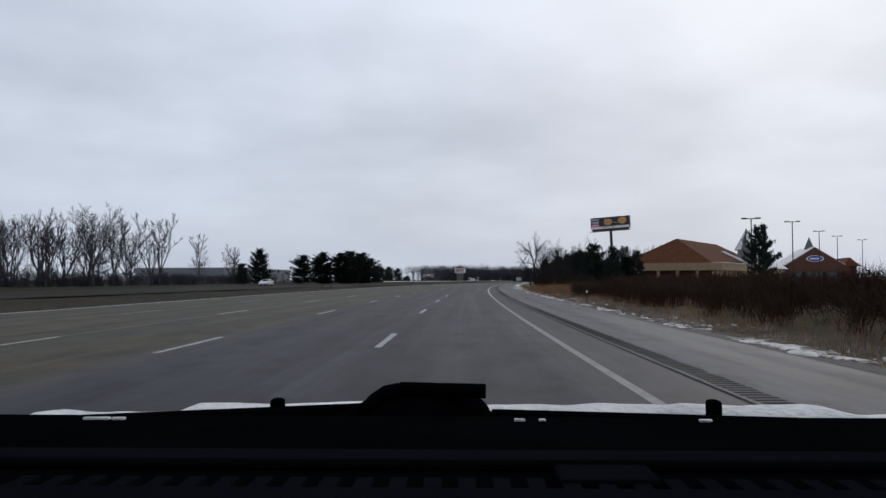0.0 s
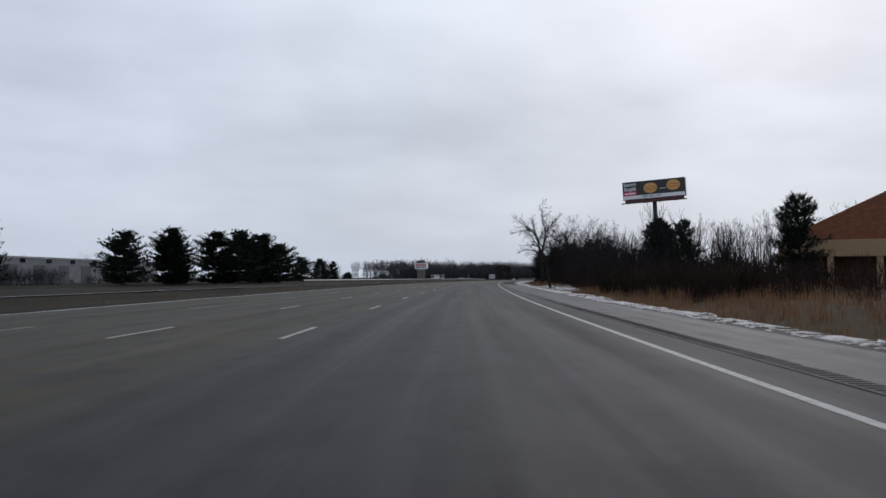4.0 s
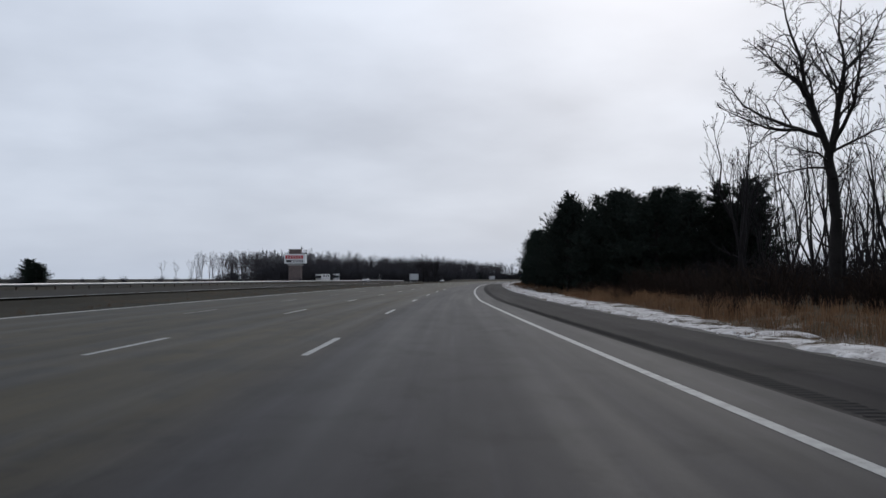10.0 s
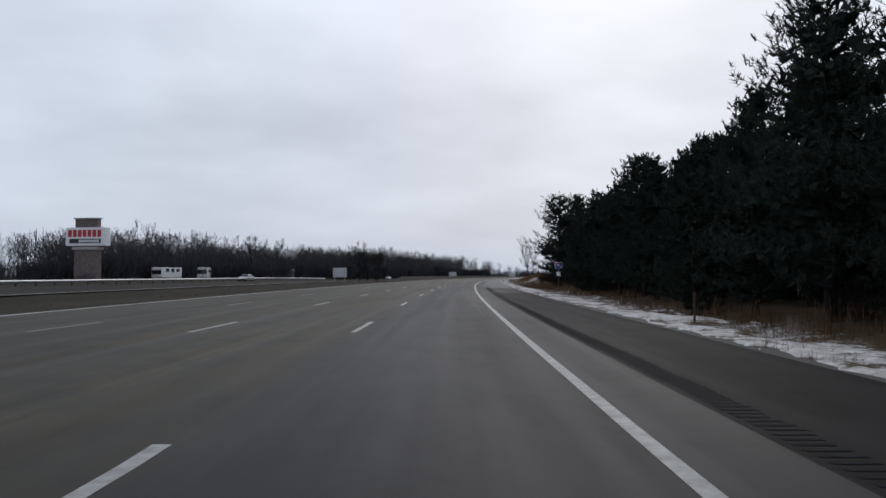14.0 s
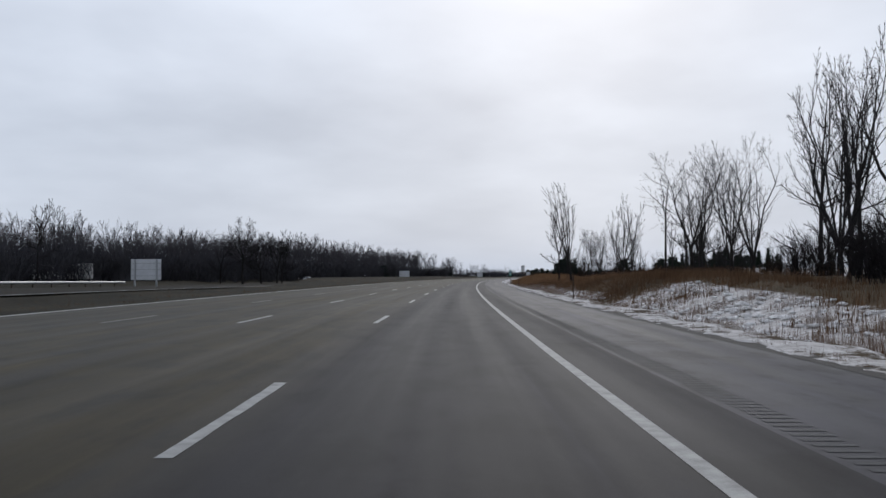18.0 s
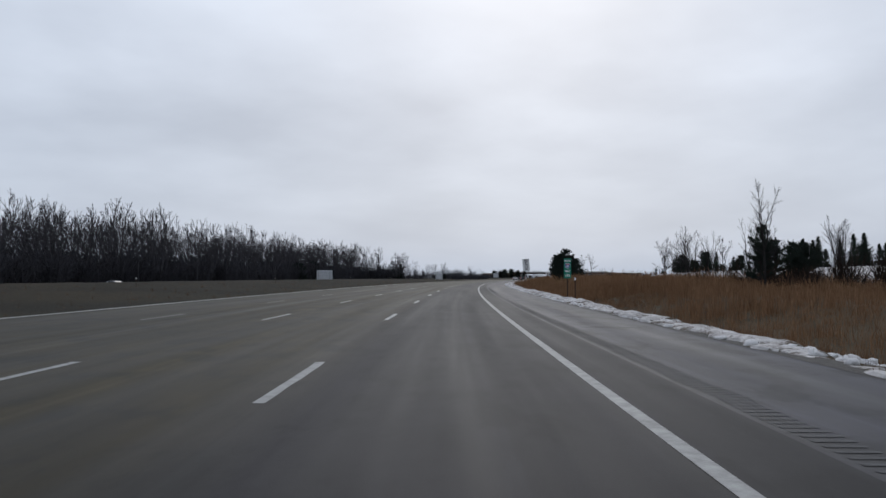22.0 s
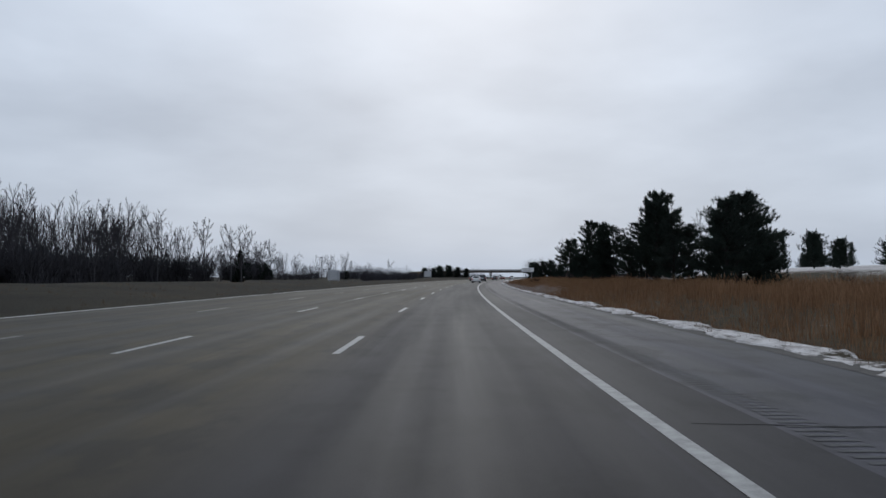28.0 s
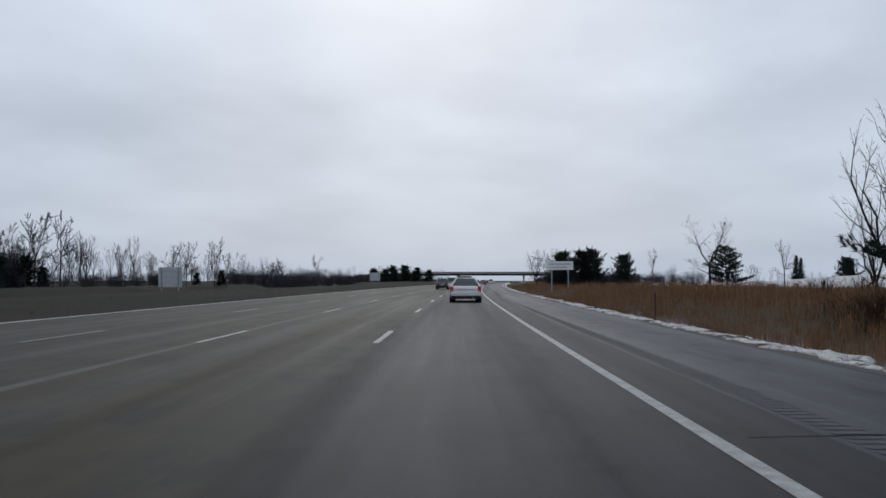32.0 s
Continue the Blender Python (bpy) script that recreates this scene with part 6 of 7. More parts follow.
def shops():
    """Brick shops with rust-coloured hipped roofs; local y runs along the first shop's ridge, away from the road."""
    z = 1.0
    ob = thing("shop_building", "brick shop with a rust-coloured hipped roof and beige canopy", "building", stand(193, 50, z, 27))
    part("wall", boxed(-10, 10, -8, 46, -1.2, 4.0), BRICK, ob)
    bm = bmesh.new()
    prism_roof(bm, -11, 11, -9.5, 47, 4.0, 10.2, False, 9.5)
    part("roof", bm, ROOF, ob, "rust-coloured shingle roof")
    part("canopy_fascia", boxed(10.02, 13.2, -8, 28, 2.4, 4.1, bevel=0.05), BEIGE, ob, "beige canopy band")
    part("end_fascia", boxed(-10.5, 13.2, -10.6, -8.02, 2.4, 4.1, bevel=0.05), BEIGE, ob, "beige canopy band")
    part("eave_snow", boxed(10.6, 13.4, -9, 28, 4.1, 4.22), SNOW, ob, "snow along the canopy")
    bm = bmesh.new()
    rod(bm, (5.2, 22, 7.6), (10.6, 27, 4.6), 0.35, 0.35, n=6)
    part("valley_snow", bm, SNOW, ob, "snow in the roof valley")
    for k in range(10):
        y = -9.8 + k * 4.15
        part("canopy_pillar", boxed(12.5, 13.1, y - 0.3, y + 0.3, -1.2, 2.4, bevel=0.04), BEIGE, ob)
    for k in range(6):
        x = -10 + k * 4.4
        part("canopy_pillar", boxed(x - 0.3, x + 0.3, -10.5, -9.9, -1.2, 2.4, bevel=0.04), BEIGE, ob)
    for k in range(8):
        y = -7.2 + k * 4.3
        w = part("window", boxed(10.004, 10.06, y, y + 3.4, -0.4, 2.2), DARKGLASS, ob, "dark shop window")
        part("window_frame", boxed(10.062, 10.1, y - 0.08, y + 3.48, 2.12, 2.28), CONCRETE, w)
    part("tower", boxed(7.4, 11.2, 29.3, 33.1, -1.2, 8.3), WALL_GREY, ob, "grey corner tower")
    sp = part("spire", rodded((9.3, 31.2, 8.2), (9.3, 31.2, 14.0), 3.1, 0.05, n=4), ROOF_DARK, ob, "grey pointed roof dusted with snow")
    part("spire_snow", rodded((9.45, 30.95, 8.3), (9.3, 31.2, 13.9), 2.98, 0.04, n=4), SNOW, sp)
    part("wing_wall", boxed(10.02, 14, 35.02, 58, -1.2, 3.4), BEIGE, ob)
    bm = bmesh.new()
    prism_roof(bm, 2, 15, 35.1, 60, 3.4, 8.2, False, 1.0)
    part("wing_roof", bm, SNOW, ob, "snow-covered wing roof")
    ob2 = thing("shop_building", "brick shop with an oval sign on its gable", "building", stand(262, 103, z, 5))
    part("wall", boxed(-8, 8, 0, 24, -1.2, 5.0), BRICK, ob2)
    bm = bmesh.new()
    prism_roof(bm, -9, 9, 0.4, 25, 5.0, 10.8, False, 0.0)
    part("roof", bm, SNOW, ob2, "snow-covered roof")
    bm = bmesh.new()
    f = bm.faces.new([bm.verts.new(p) for p in ((-8.6, 0.0, 5.0), (8.6, 0.0, 5.0), (0, 0.0, 10.6))])
    r = bmesh.ops.extrude_face_region(bm, geom=[f])
    bmesh.ops.translate(bm, vec=(0, 0.38, 0), verts=[v for v in r["geom"] if isinstance(v, bmesh.types.BMVert)])
    part("gable", bm, BRICK, ob2)
    oval = None
    for y0, y1, rr, mat in ((-0.14, -0.01, 1.0, SIGN_WHITE), (-0.2, -0.145, 0.85, SIGN_BLUE)):
        bm = bmesh.new()
        rod(bm, (0, y0, 7.0), (0, y1, 7.0), rr, n=28)
        bmesh.ops.scale(bm, vec=(2.6, 1, 1), verts=bm.verts)
        oval = part("sign_oval" if oval is None else "sign_field", bm, mat, ob2 if oval is None else oval)
    part("sign_bar", boxed(-1.5, 1.5, -0.24, -0.205, 6.75, 7.25), SIGN_WHITE, oval.parent)
    part("canopy", boxed(-9, 9, -3, -0.02, 2.8, 4.4, bevel=0.05), BRICK, ob2)
    part("dark_entry", boxed(-7.5, 7.5, -0.2, -0.03, -1.0, 2.7), DARKGLASS, ob2)
    for x in (-8.6, -3, 3, 8.6):
        part("canopy_pillar", boxed(x - 0.35, x + 0.35, -2.9, -2.2, -1.2, 2.8), BRICK, ob2)
    part("cupola", rodded((0, 8, 10.2), (0, 8, 14.2), 1.6, 0.05, n=4), ROOF_DARK, ob2)
    part("long_wing", boxed(8.02, 12.5, 2, 22, -1.2, 4.6), BRICK, ob2)
    bm = bmesh.new()
    prism_roof(bm, 8.1, 13.5, 1, 23, 4.6, 7.4, False, 2)
    part("long_wing_roof", bm, ROOF, ob2)


shops()


def car_park_lamp(s, u, tall):
    ob = thing("car_park_lamp", "tall dark car park lamp with twin heads", "street lamp", stand(s, u, None, 20), "car park lamps")
    part("base", rodded((0, 0, -0.4), (0, 0, 0.7), 0.3, n=12), CONCRETE, ob)
    part("pole", rodded((0, 0, 0.7), (0, 0, tall), 0.11, 0.07, n=8), RUST, ob)
    part("arm", boxed(-0.7, 0.7, -0.05, 0.05, tall - 0.12, tall), RUST, ob)
    for x in (-0.85, 0.85):
        part("lamp_head", boxed(x - 0.35, x + 0.35, -0.2, 0.2, tall - 0.12, tall + 0.06, bevel=0.03), RUST, ob)


for s, u, h in ((105, 41.8, 9.2), (134, 57.4, 10.0), (180, 78.3, 11.0), (205, 91, 11.2), (230, 106, 11.4)):
    car_park_lamp(s, u, h)


# ---- across the motorway ----
def pylon_sign():
    ob = thing("pylon_sign", "brick pylon sign with a white board for a vehicle dealer", "shop sign", stand(519, -60.5, -0.1, 8))
    part("column", boxed(-2.1, 2.1, -0.6, 0.6, -0.5, 6.05, bevel=0.03), BRICK_DARK, ob, "brown brick column")
    part("column_top", boxed(-2.0, 2.0, -0.55, 0.55, 9.25, 10.6, bevel=0.03), BRICK_DARK, ob, "brown brick cap")
    part("cornice", boxed(-2.2, 2.2, -0.7, 0.7, 10.6, 10.8), CONCRETE, ob)
    b = part("board", boxed(-3.6, 3.6, -0.75, 0.75, 6.2, 9.2, bevel=0.05), SIGN_WHITE, ob, "white sign board")
    for k in range(7):
        part("red_bar", boxed(-3.15 + k * 0.9, -2.45 + k * 0.9, -0.78, -0.755, 7.65, 8.8), SIGN_RED, b)
    part("dark_band", boxed(-2.9, 2.9, -0.78, -0.755, 6.6, 7.35), BLACK, b)
    for k in range(9):
        part("pale_bar", boxed(-1.1 + k * 0.42, -0.82 + k * 0.42, -0.795, -0.782, 6.75, 7.2), SIGN_WHITE, b)
    part("ledge", boxed(-2.4, 2.4, -0.8, 0.8, 5.55, 6.0, bevel=0.04), CONCRETE, ob, "pale ledge under the board")


pylon_sign()


def camper(s, u, length, tall, yaw, label):
    ob = thing("camper", label, "motorhome", stand(s, u, None, yaw), "parked campers")
    part("body", boxed(-1.2, 1.2, -length / 2, length / 2, 0.5, tall, bevel=0.18), CAR_WHITE, ob)
    part("windscreen", boxed(-1.05, 1.05, -length / 2 - 0.03, -length / 2 + 0.02, tall * 0.48, tall * 0.8, bevel=0.01), DARKGLASS, ob)
    part("stripe", boxed(-1.215, -1.202, -length / 2 + 0.3, length / 2 - 0.3, 1.2, 1.5), SIGN_BLUE, ob)
    for k in range(3):
        part("side_window", boxed(1.202, 1.215, -length * 0.3 + k * 1.8, -length * 0.3 + 1.1 + k * 1.8, 1.7, 2.4), DARKGLASS, ob)
    for x in (-1.05, 1.05):
        for y in (-length * 0.33, length * 0.28):
            w = part("wheel", rodded((x - 0.12, y, 0.42), (x + 0.12, y, 0.42), 0.42, n=18), TYRE, ob)
            part("rim", rodded((x - 0.13, y, 0.42), (x + 0.13, y, 0.42), 0.22, n=14), CHROME, w)


for s, u, ln, h, yaw, lab in ((548, -60, 7, 2.6, 10, "white motorhome parked on a dealer's lot"), (572, -62, 8, 2.9, -15, "white motorhome parked on a dealer's lot"),
                              (640, -66, 9, 3.1, 70, "white camper parked on a dealer's lot")):
    camper(s, u, ln, h, yaw, lab)


def warehouse(s, u, w, d, h, label, mat):
    ob = thing("warehouse", label, "building", stand(s, u, None, 0))
    part("wall", boxed(-w / 2, w / 2, -d / 2, d / 2, -0.6, h), mat, ob)
    part("parapet", boxed(-w / 2 - 0.1, w / 2 + 0.1, -d / 2 - 0.1, d / 2 + 0.1, h, h + 0.35), CONCRETE, ob)
    for k in range(int(d / 8)):
        part("dock_door", boxed(w / 2 + 0.002, w / 2 + 0.06, -d / 2 + 2 + k * 8, -d / 2 + 5.5 + k * 8, 0.0, 3.4), ROOF_DARK, ob)
        part("window", boxed(w / 2 + 0.002, w / 2 + 0.05, -d / 2 + 6 + k * 8, -d / 2 + 7.6 + k * 8, 3.8, 4.6), DARKGLASS, ob)


warehouse(262, -95, 30, 60, 4.6, "pale low warehouse behind pines", WALL_GREY)
warehouse(330, -130, 30, 40, 5.0, "pale low warehouse behind pines", WALL_GREY)
ob = thing("feather_flag", "red and white feather advertising flag on a pole", "flag", stand(391, -80, None))
part("pole", rodded((0, 0, -0.2), (0.25, 0, 6.6), 0.06, n=6), STEEL, ob)
for nm, z0, z1, mat in (("cloth_foot", 0.8, 2.3, SIGN_RED), ("cloth_band", 2.32, 3.4, SIGN_WHITE), ("cloth", 3.42, 6.7, SIGN_RED)):
    bm = bmesh.new()
    rows = [z0 + (z1 - z0) * k / 6 for k in range(7)]
    lo = [(0.07 + 0.04 * z, 0.05 * math.sin(z * 2), z) for z in rows]
    hi = [(0.15 + 0.04 * z + 1.35 * math.sin(min(1.0, z / 5.2) * math.pi * 0.55) * (1 - smooth(5.4, 6.8, z)), 0.12 * math.sin(z * 2 + 1), z) for z in rows]
    v0, v1 = [bm.verts.new(q) for q in lo], [bm.verts.new(q) for q in hi]
    faces = [bm.faces.new((v0[k], v1[k], v1[k + 1], v0[k + 1])) for k in range(6)]
    r = bmesh.ops.extrude_face_region(bm, geom=faces)
    bmesh.ops.translate(bm, vec=(0, 0.02, 0), verts=[v for v in r["geom"] if isinstance(v, bmesh.types.BMVert)])
    part(nm, bm, mat, ob)
ob = thing("lattice_mast", "thin radio mast in the distance", "mast", stand(700, -330, None))
for x in (-0.5, 0.5):
    part("leg", rodded((x, 0, -0.5), (x * 0.3, 0, 34), 0.12, 0.06, n=5), STEEL, ob)
for k in range(10):
    part("brace", rodded((-0.5 + 0.035 * k, 0, 3 * k + 1), (0.5 - 0.035 * k, 0, 3 * k + 3), 0.05, n=4), STEEL, ob)


def guard_rail(s0, s1, u, base):
    ob = thing("guard_rail", "galvanised guard rail along the other carriageway", "guard rail", None)
    vs, fs, prof = [], [], ((0, 0.42), (-0.06, 0.48), (0, 0.55), (0, 0.60), (-0.06, 0.67), (0, 0.74), (0.03, 0.74), (0.03, 0.42))
    n = int((s1 - s0) / 4)
    for i in range(n + 1):
        s = s0 + (s1 - s0) * i / n
        for du, z in prof:
            vs.append(at(s, u + du, base(s) + z))
        if i:
            a, b = (i - 1) * 8, i * 8
            fs += [(a + j, a + (j + 1) % 8, b + (j + 1) % 8, b + j) for j in range(8)]
    part("rail", mesh_of("rail", vs, fs, STEEL, flat=False), None, ob)
    post = None
    s = s0 + 1
    while s < s1:
        if post is None:
            q = part("post", boxed(-0.07, 0.07, -0.1, 0.1, -0.5, 0.78), RUST, ob)
            post = q.data
        else:
            q = part("post", post, None, ob)
        q.matrix_basis = Matrix.Translation(at(s, u - 0.16, base(s)))
        s += 3.81


guard_rail(300, 620, OPP_B - 0.5, opp_z)
guard_rail(1330, 1560, 9.0, lambda s: -0.1)


def overpass(s):
    z0, z1 = 5.0, 6.4
    ob = thing("overpass", "concrete road bridge across the motorway", "bridge", stand(s, -14, 0, 0))
    part("deck", boxed(-52, 46, -5.5, 5.5, z0 + 0.9, z1, bevel=0.05), CONCRETE, ob)
    for k in range(5):
        part("girder", boxed(-50, 44, -4.8 + k * 2.2, -4.2 + k * 2.2, z0 - 0.3, z0 + 0.9), RUST, ob)
    for y in (-5.6, 5.3):
        part("parapet", boxed(-52, 46, y, y + 0.3, z1, z1 + 0.9), CONCRETE, ob)
    for x in (-46, -17, 28):
        part("pier_cap", boxed(x - 0.7, x + 0.7, -5, 5, z0 - 1.3, z0 - 0.3), CONCRETE, ob)
        for y in (-4, 0, 4):
            part("pier", rodded((x, y, -0.6), (x, y, z0 - 1.3), 0.5, n=12), CONCRETE, ob)
    for sgn, x in ((-1, -52), (1, 46)):
        bm = bmesh.new()
        vs = [bm.verts.new(p) for p in ((x, -8, z1), (x, 8, z1), (x + sgn * 34, 8, z1 - 1), (x + sgn * 34, -8, z1 - 1), (x - sgn * 8, -20, -0.6), (x - sgn * 8, 20, -0.6), (x + sgn * 34, 24, -0.6), (x + sgn * 34, -24, -0.6))]
        for f in ((0, 1, 2, 3), (0, 4, 5, 1), (1, 5, 6, 2), (3, 2, 6, 7), (0, 3, 7, 4)):
            bm.faces.new([vs[i] for i in f])
        bmesh.ops.recalc_face_normals(bm, faces=bm.faces)
        part("embankment", bm, GROUND, ob, "grassed approach bank")


overpass(1470)


# ---- fallen branches ----
def fallen_branch(s, u, length, yaw, seed):
    """A broken bough that leans in the brush, with snow along its upper side."""
    g = random.Random(seed)
    ob = thing("fallen_branch", "fallen bare branch with snow along it in the brush", "branch", stand(s, u, None, yaw), "fallen branches")
    wood_geo, snow_geo = ([], []), ([], [])

    def run(p, d, ln, r, level):
        n = 5 if level == 0 else 3
        for k in range(n):
            d = (d + Vector((g.gauss(0, 0.22), g.gauss(0, 0.22), g.gauss(0, 0.16)))).normalized()
            q = p + d * ln / n
            q.z = max(q.z, 0.04)
            prism(wood_geo[0], wood_geo[1], p, q, r, r * 0.82, 6 if level == 0 else 4)
            up = Vector((0, 0, r * 0.75))
            prism(snow_geo[0], snow_geo[1], p + up, q + up, r * 0.7, r * 0.6, 5)
            if level < 2:
                for _ in range(2):
                    run(p.lerp(q, g.random()), (d + Vector((g.gauss(0, 0.7), g.gauss(0, 0.7), g.gauss(0.35, 0.4)))).normalized(), ln * g.uniform(0.25, 0.4), r * 0.5, level + 1)
            p, r = q, r * 0.82

    run(Vector((0, 0, 0.1)), Vector((1, 0.1, 0.28)), length, 0.05, 0)
    bough = part("bough", mesh_of("bough", wood_geo[0], wood_geo[1], BARK, flat=False), None, ob)
    part("snow_cover", mesh_of("snow_cover", snow_geo[0], snow_geo[1], SNOW, flat=False), None, ob, "thin snow on the branch")


for s, u, ln, yaw, seed in ((509, 16.2, 2.6, 160, 1), (514, 15.6, 2.2, 20, 2), (518, 17, 3.0, 200, 3), (523, 16, 2.0, 120, 4), (528, 17.5, 2.8, 185, 5)):
    fallen_branch(s, u, ln, yaw, seed)


# ---- vehicles ----
def car(s, u, kind, paint, label, yaw=0.0, z=0.0):
    """A road vehicle, its tail to -y. kind: sedan, suv, pickup, van."""
    L, W, H, belt, floor = {"sedan": (4.95, 1.86, 1.44, 0.95, 0.26), "suv": (4.6, 1.88, 1.82, 1.12, 0.34), "pickup": (5.7, 1.98, 1.88, 1.18, 0.42), "van": (5.0, 1.95, 1.85, 1.1, 0.3)}[kind]
    ob = thing("car", label, "car", stand(s, u, z, yaw), "traffic")
    a, h = L / 2, W / 2
    prof = [(-a, 0.42), (-a + 0.03, belt - 0.12), (-a + 0.14, belt), (a * 0.42, belt), (a - 0.35, belt - 0.17), (a - 0.05, belt - 0.35), (a, 0.45), (a - 0.12, floor), (-a + 0.15, floor)]
    bm = bmesh.new()
    f = bm.faces.new([bm.verts.new((-h, y, zz)) for y, zz in prof])
    r = bmesh.ops.extrude_face_region(bm, geom=[f])
    bmesh.ops.translate(bm, vec=(W, 0, 0), verts=[v for v in r["geom"] if isinstance(v, bmesh.types.BMVert)])
    bmesh.ops.recalc_face_normals(bm, faces=bm.faces)
    bmesh.ops.bevel(bm, geom=list(bm.edges), offset=0.09, segments=3, affect="EDGES", profile=0.6)
    part("body", bm, paint, ob, smooth_shade=True)
    y0, y1, t0, t1 = {"sedan": (-a + 0.25, a * 0.42, -a + 0.95, 0.35), "suv": (-a + 0.08, a * 0.42, -a + 0.3, 0.4), "pickup": (-0.45, a * 0.42, -0.25, 0.55), "van": (-a + 0.05, a * 0.55, -a + 0.2, 0.9)}[kind]

    def cabin(grow, z0, z1, inset=0.0):
        bm = bmesh.new()
        hb, ht = h - 0.05 + grow, h - (0.38 if kind == "sedan" else 0.27) + grow
        vs = [bm.verts.new(p) for p in ((-hb, y0 - grow, z0), (hb, y0 - grow, z0), (hb, y1 + grow, z0), (-hb, y1 + grow, z0), (-ht, t0 - grow, z1), (ht, t0 - grow, z1), (ht, t1 + grow, z1), (-ht, t1 + grow, z1))]
        for f in ((3, 2, 1, 0), (4, 5, 6, 7), (0, 1, 5, 4), (1, 2, 6, 5), (2, 3, 7, 6), (3, 0, 4, 7)):
            bm.faces.new([vs[i] for i in f])
        bmesh.ops.bevel(bm, geom=list(bm.edges), offset=0.13 if kind == "sedan" else 0.07, segments=3, affect="EDGES", profile=0.6)
        return bm

    part("glasshouse", cabin(0.0, belt - 0.1, H - 0.04), DARKGLASS, ob, "dark windows", True)
    rf = bmesh.new()
    rin = h - (0.36 if kind == "sedan" else 0.24)
    box(rf, -rin, rin, t0 - 0.04, t1 + 0.04, H - 0.1, H, bevel=0.045)
    part("roof", rf, paint, ob, smooth_shade=True)
    for sx in (-1, 1):
        for (ya, yb) in ((y0, t0), (y1, t1), ((y0 + y1) / 2 - 0.1, (t0 + t1) / 2)):
            part("pillar", rodded((sx * (h - 0.06), ya, belt - 0.05), (sx * (rin - 0.02), yb, H - 0.06), 0.06, 0.05, n=6), paint, ob)
        zt = belt - 0.16
        tl = part("tail_light", boxed(sx * (h - 0.12) - 0.1, sx * (h - 0.12) + 0.1, -a - 0.025, -a + 0.16, zt - 0.2, zt + 0.15, bevel=0.03), TAIL, ob, "red tail light")
        part("reversing_lens", boxed(sx * (h - 0.14) - 0.06, sx * (h - 0.14) + 0.06, -a - 0.034, -a - 0.02, zt - 0.17, zt - 0.10), CLEAR, tl)
        part("headlight", boxed(sx * (h - 0.28) - 0.18, sx * (h - 0.28) + 0.18, a - 0.12, a + 0.01, belt - 0.48, belt - 0.32, bevel=0.03), CLEAR, ob)
        part("mirror", boxed(sx * (h + 0.08) - 0.1, sx * (h + 0.08) + 0.1, y1 - 0.5, y1 - 0.36, belt - 0.02, belt + 0.13, bevel=0.03), paint, ob)
        for y in (-a + 0.95, a - 0.95):
            rw = 0.33 if kind == "sedan" else 0.37
            w = part("wheel", rodded((sx * (h - 0.24), y, rw), (sx * (h + 0.005), y, rw), rw, n=22), TYRE, ob)
            part("rim", rodded((sx * (h - 0.2), y, rw), (sx * (h + 0.015), y, rw), rw * 0.6, n=16), CHROME, w)
            part("wheel_arch", rodded((sx * (h - 0.3), y, rw + 0.02), (sx * (h + 0.002), y, rw + 0.02), rw + 0.07, n=22), TYRE, ob)
    part("bumper", boxed(-h + 0.05, h - 0.05, -a - 0.06, -a + 0.2, 0.36, 0.62, bevel=0.06), paint, ob)
    part("underside", boxed(-h + 0.1, h - 0.1, -a + 0.02, a - 0.1, 0.2, 0.44), TYRE, ob)
    part("number_plate", boxed(-0.17, 0.17, -a - 0.03, -a + 0.01, belt - 0.42, belt - 0.28), SIGN_WHITE, ob)
    part("exhaust", rodded((h - 0.5, -a - 0.04, 0.28), (h - 0.5, -a + 0.2, 0.28), 0.04, n=8), CHROME, ob)
    if kind == "sedan":
        part("boot_trim", boxed(-0.5, 0.5, -a - 0.012, -a + 0.02, belt - 0.22, belt - 0.18), CHROME, ob)
    return ob


car(979.6, 2.05, "sedan", CAR_WHITE, "white sedan with red tail lights on the motorway")
car(1030, 1.7, "suv", CAR_BLACK, "black boxy off-roader on the motorway")
car(1046, -2.0, "sedan", CAR_BLACK, "dark sedan in the second lane")
for s, u, k, pt, lab in ((1075, -1.8, "suv", CAR_SILVER, "silver car on the motorway ahead"), (1110, 1.8, "sedan", CAR_BLACK, "dark car on the motorway ahead"), (1175, 1.8, "sedan", CAR_RED, "dark red car on the motorway ahead"),
                         (1190, -1.9, "van", CAR_WHITE, "white van on the motorway ahead"), (1235, -5.5, "sedan", CAR_SILVER, "silver car on the motorway ahead"), (1260, 1.8, "suv", CAR_WHITE, "white car on the motorway ahead"),
                         (1310, -1.9, "sedan", CAR_RED, "dark red car on the motorway ahead")):
    car(s, u, k, pt, lab)
for s, u, k, pt, lab in ((165, -42, "sedan", CAR_WHITE, "white car on the other carriageway"), (555, -46, "sedan", CAR_SILVER, "silver car on the other carriageway"),
                         (760, -58, "sedan", CAR_SILVER, "silver car on the other carriageway")):
    car(s, u, k, pt, lab, 180, opp_z(s) + 0.02)


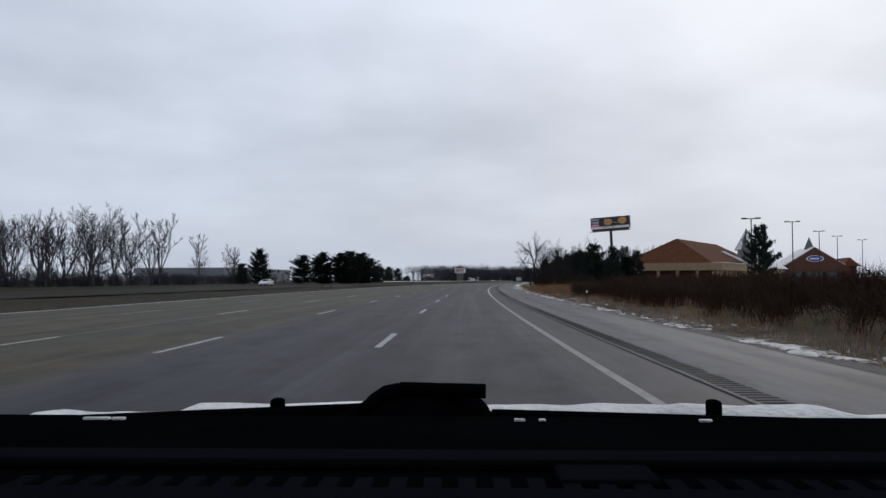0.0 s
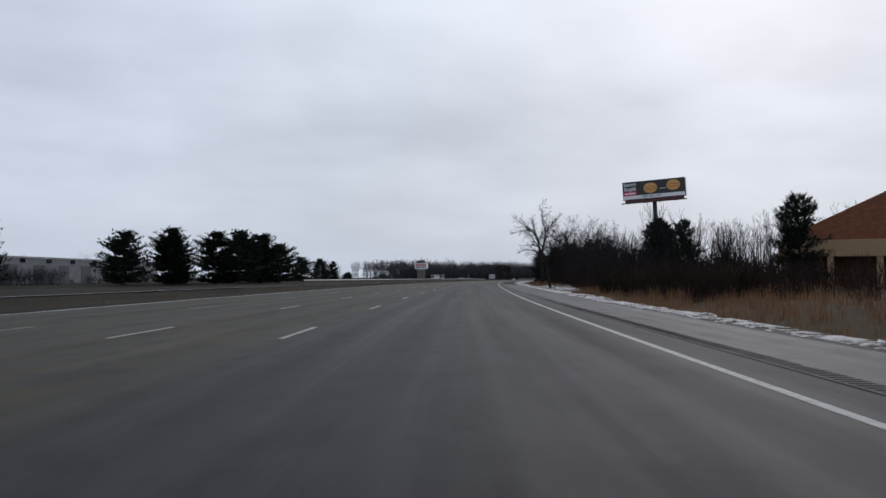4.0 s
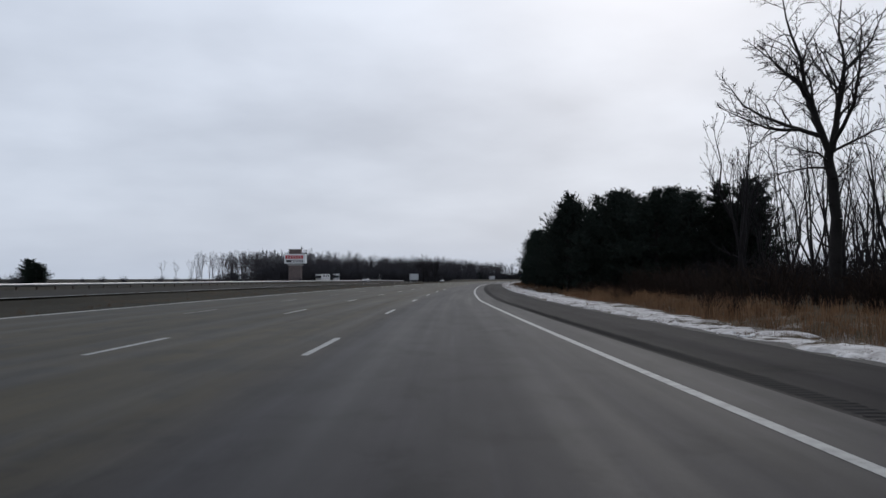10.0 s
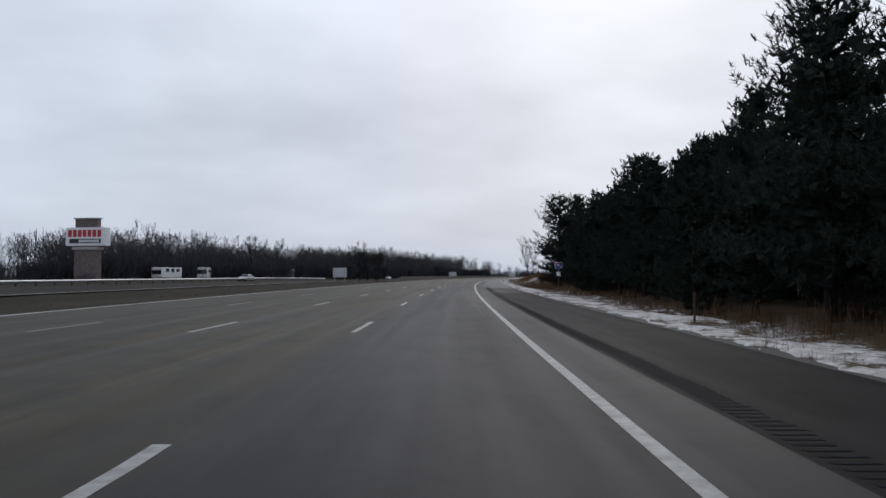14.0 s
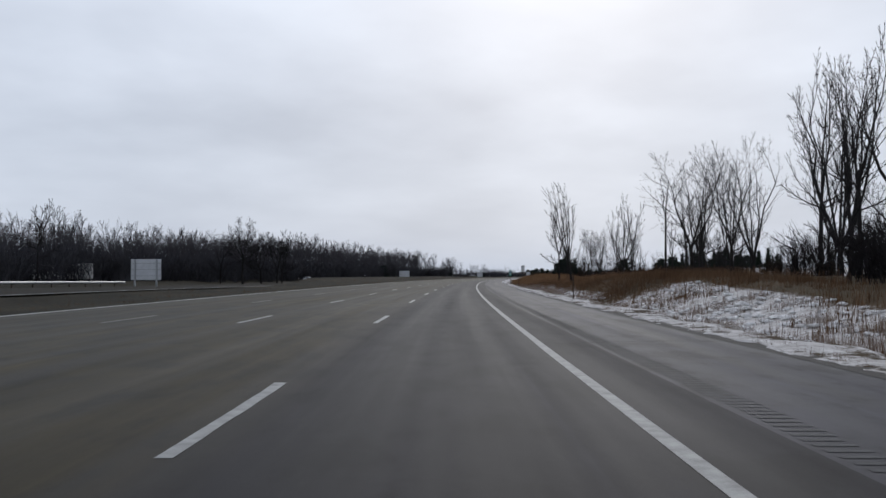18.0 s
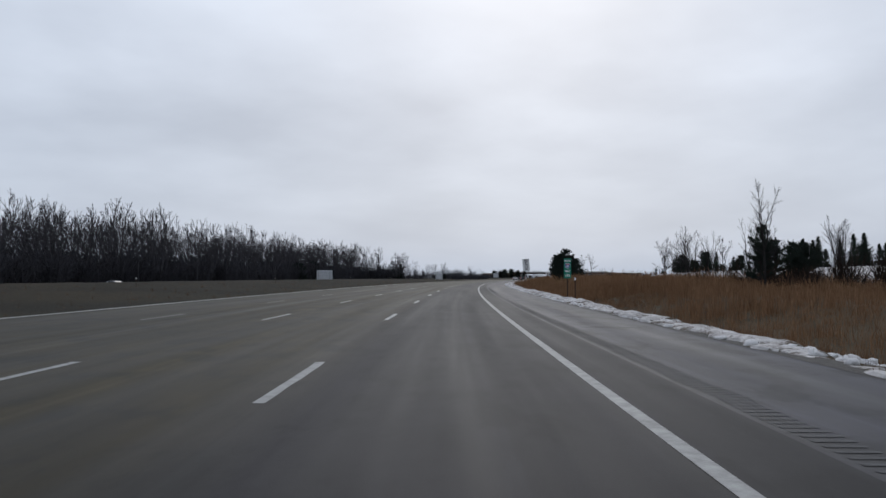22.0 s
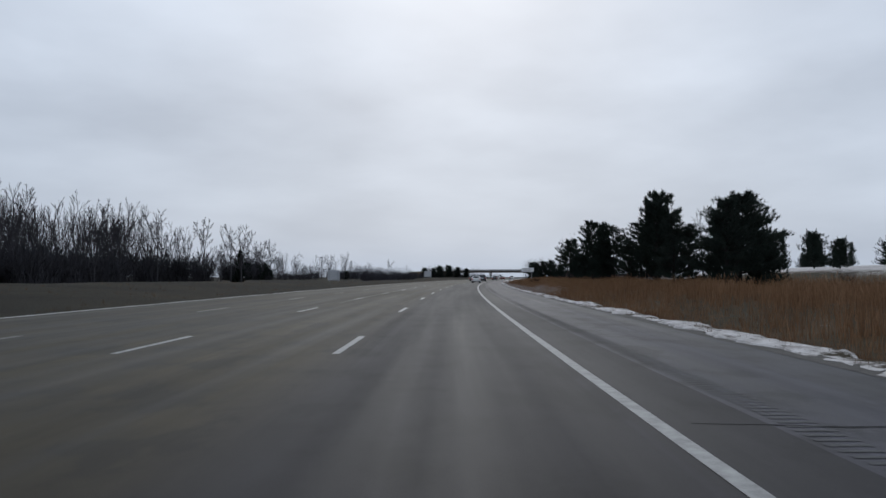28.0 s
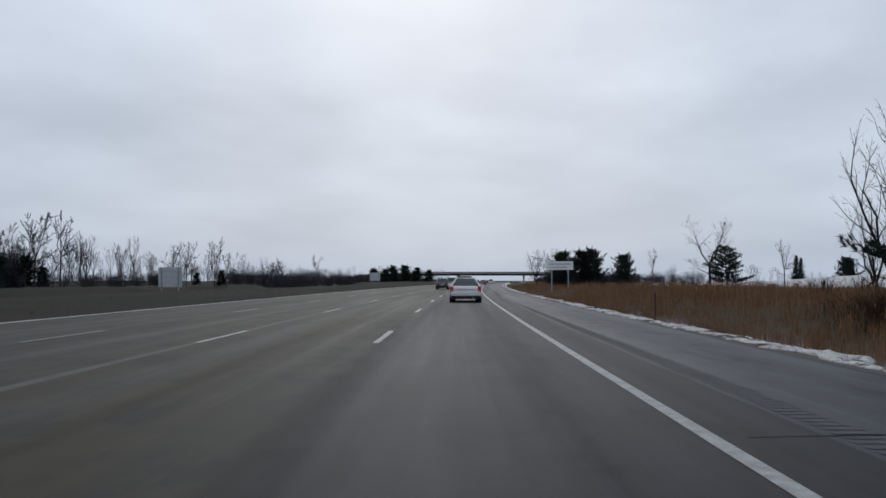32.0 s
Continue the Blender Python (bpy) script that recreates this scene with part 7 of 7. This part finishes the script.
# ---- the car from which the way begins: its open front, with the dashboard, bonnet and wipers ----
def own_car():
    e = at(0, aside(0), 0)
    ob = thing("own_car", "dark car with a black dashboard and snow on its bonnet", "car", Matrix.Translation(e) @ pose(0, 0, 0, 0, 0, -0.6))
    bm = boxed(-0.85, 0.85, 1.15, 2.25, 0.62, 1.0, bevel=0.08)
    for v in bm.verts:
        v.co.z -= 0.26 * (v.co.y - 1.15) * (v.co.z > 0.8)
    part("bonnet", bm, CAR_BLACK, ob, "black sloping bonnet", True)
    for x in (-0.86, 0.86):
        part("front_wing", boxed(x - 0.07, x + 0.07, 0.9, 2.2, 0.35, 0.78, bevel=0.06), CAR_BLACK, ob)
        part("door_panel", boxed(x - 0.06, x + 0.06, -1.6, 0.88, 0.35, 0.98, bevel=0.05), CAR_BLACK, ob)
        for y in (1.75, -1.1):
            w = part("wheel", rodded((x - 0.12, y, 0.34), (x + 0.12, y, 0.34), 0.34, n=22), TYRE, ob)
            part("rim", rodded((x - 0.13, y, 0.34), (x + 0.13, y, 0.34), 0.2, n=16), CHROME, w)
    part("bumper", boxed(-0.88, 0.88, 2.2, 2.4, 0.35, 0.75, bevel=0.06), CAR_BLACK, ob)
    part("floor_pan", boxed(-0.8, 0.8, -1.9, 2.2, 0.25, 0.36), TYRE, ob)
    part("tail_panel", boxed(-0.85, 0.85, -2.1, -1.6, 0.35, 0.98, bevel=0.06), CAR_BLACK, ob)
    bm = bmesh.new()
    bmesh.ops.create_grid(bm, x_segments=80, y_segments=6, size=0.5)
    for v in bm.verts:
        x, y = v.co.x * 1.62, v.co.y
        fade = smooth(-0.56, -0.45, x) * (1 - smooth(0.6, 0.8, x))
        v.co = Vector((x, 1.36 + y * 0.16, 1.022 + (0.032 * fade - 0.004) * (1 - (2 * y) ** 2) + 0.006 * noise.noise((x * 14, y * 4, 1))))
    part("bonnet_snow", bm, SNOW, ob, "crusted snow along the bonnet", True)
    part("cowl", boxed(-0.84, 0.84, 0.92, 1.3, 0.9, 1.03, bevel=0.02), PLASTIC, ob, "black plastic cowl")
    for x in (-0.3, 0.407):
        part("washer_nozzle", boxed(x - 0.011, x + 0.011, 1.23, 1.26, 1.03, 1.077, bevel=0.008), PLASTIC, ob)
    hump = bmesh.new()
    bmesh.ops.create_uvsphere(hump, u_segments=32, v_segments=16, radius=1.0, matrix=Matrix.Translation((-0.048, 0.98, 1.06)) @ Matrix.Diagonal((0.098, 0.09, 0.088, 1)))
    for v in hump.verts:
        v.co.z = min(v.co.z, 1.132 - 0.05 * max(0, v.co.x + 0.08))
    part("wiper_motor_cover", hump, PLASTIC, ob, "black rounded cover", True)
    part("wiper_arm", rodded((-0.19, 0.95, 1.07), (-0.075, 0.93, 1.136), 0.009, n=8), PLASTIC, ob)
    part("wiper_arm", rodded((-0.075, 0.93, 1.136), (0.03, 0.93, 1.134), 0.009, n=8), PLASTIC, ob)
    for p, q in (((-0.62, 1.0, 1.075), (-0.1, 0.99, 1.10)), ((0.04, 1.0, 1.09), (0.74, 1.02, 1.07))):
        part("wiper_blade", rodded(p, q, 0.011, n=8), PLASTIC, ob)
    part("dash_top", boxed(-0.78, 0.78, 0.40, 0.9, 0.96, 1.112, bevel=0.02), PLASTIC, ob, "matt black dashboard top", True)
    part("dash_lip", boxed(-0.78, 0.78, 0.62, 0.66, 1.113, 1.122, bevel=0.004), PLASTIC_GREY, ob)
    part("dash_ledge", boxed(-0.78, 0.78, 0.40, 0.545, 1.113, 1.119, bevel=0.003), PLASTIC_GREY, ob)
    for k in range(26):
        x = -0.34 + k * 0.026
        part("vent_slat", boxed(x, x + 0.013, 0.545, 0.575, 1.113, 1.118), PLASTIC_GREY, ob)
    part("dash_panel", boxed(0.075, 0.15, 0.56, 0.61, 1.113, 1.121, bevel=0.003), PLASTIC_GREY, ob, "grey vent panel")
    for x, w in ((-0.41, 0.03), (-0.385, 0.015), (0.065, 0.012), (0.09, 0.008), (0.27, 0.014)):
        part("snow_crumb", boxed(x - w / 2, x + w / 2, 0.84, 0.846, 1.113, 1.116, bevel=0.001), SNOW, ob)
    # roof over the seats, open in front
    part("roof", boxed(-0.66, 0.66, -1.5, 0.42, 1.62, 1.68, bevel=0.03), CAR_BLACK, ob)
    part("headliner", boxed(-0.64, 0.64, -1.45, 0.38, 1.59, 1.617), PLASTIC, ob)
    for x in (-1, 1):
        part("pillar", rodded((x * 0.84, 1.1, 0.98), (x * 0.66, 0.38, 1.64), 0.045, n=8), CAR_BLACK, ob)
        part("pillar", rodded((x * 0.84, -0.3, 0.98), (x * 0.66, -0.35, 1.64), 0.045, n=8), CAR_BLACK, ob)
        part("pillar", rodded((x * 0.84, -1.8, 0.98), (x * 0.66, -1.4, 1.64), 0.05, n=8), CAR_BLACK, ob)
    part("rear_shelf", boxed(-0.75, 0.75, -1.75, -1.25, 0.36, 1.0, bevel=0.04), PLASTIC, ob)
    part("seat", boxed(-0.6, -0.15, -1.2, -0.5, 0.36, 0.75, bevel=0.08), PLASTIC, ob)
    part("seat", boxed(0.15, 0.6, -1.2, -0.5, 0.36, 0.75, bevel=0.08), PLASTIC, ob)


own_car()
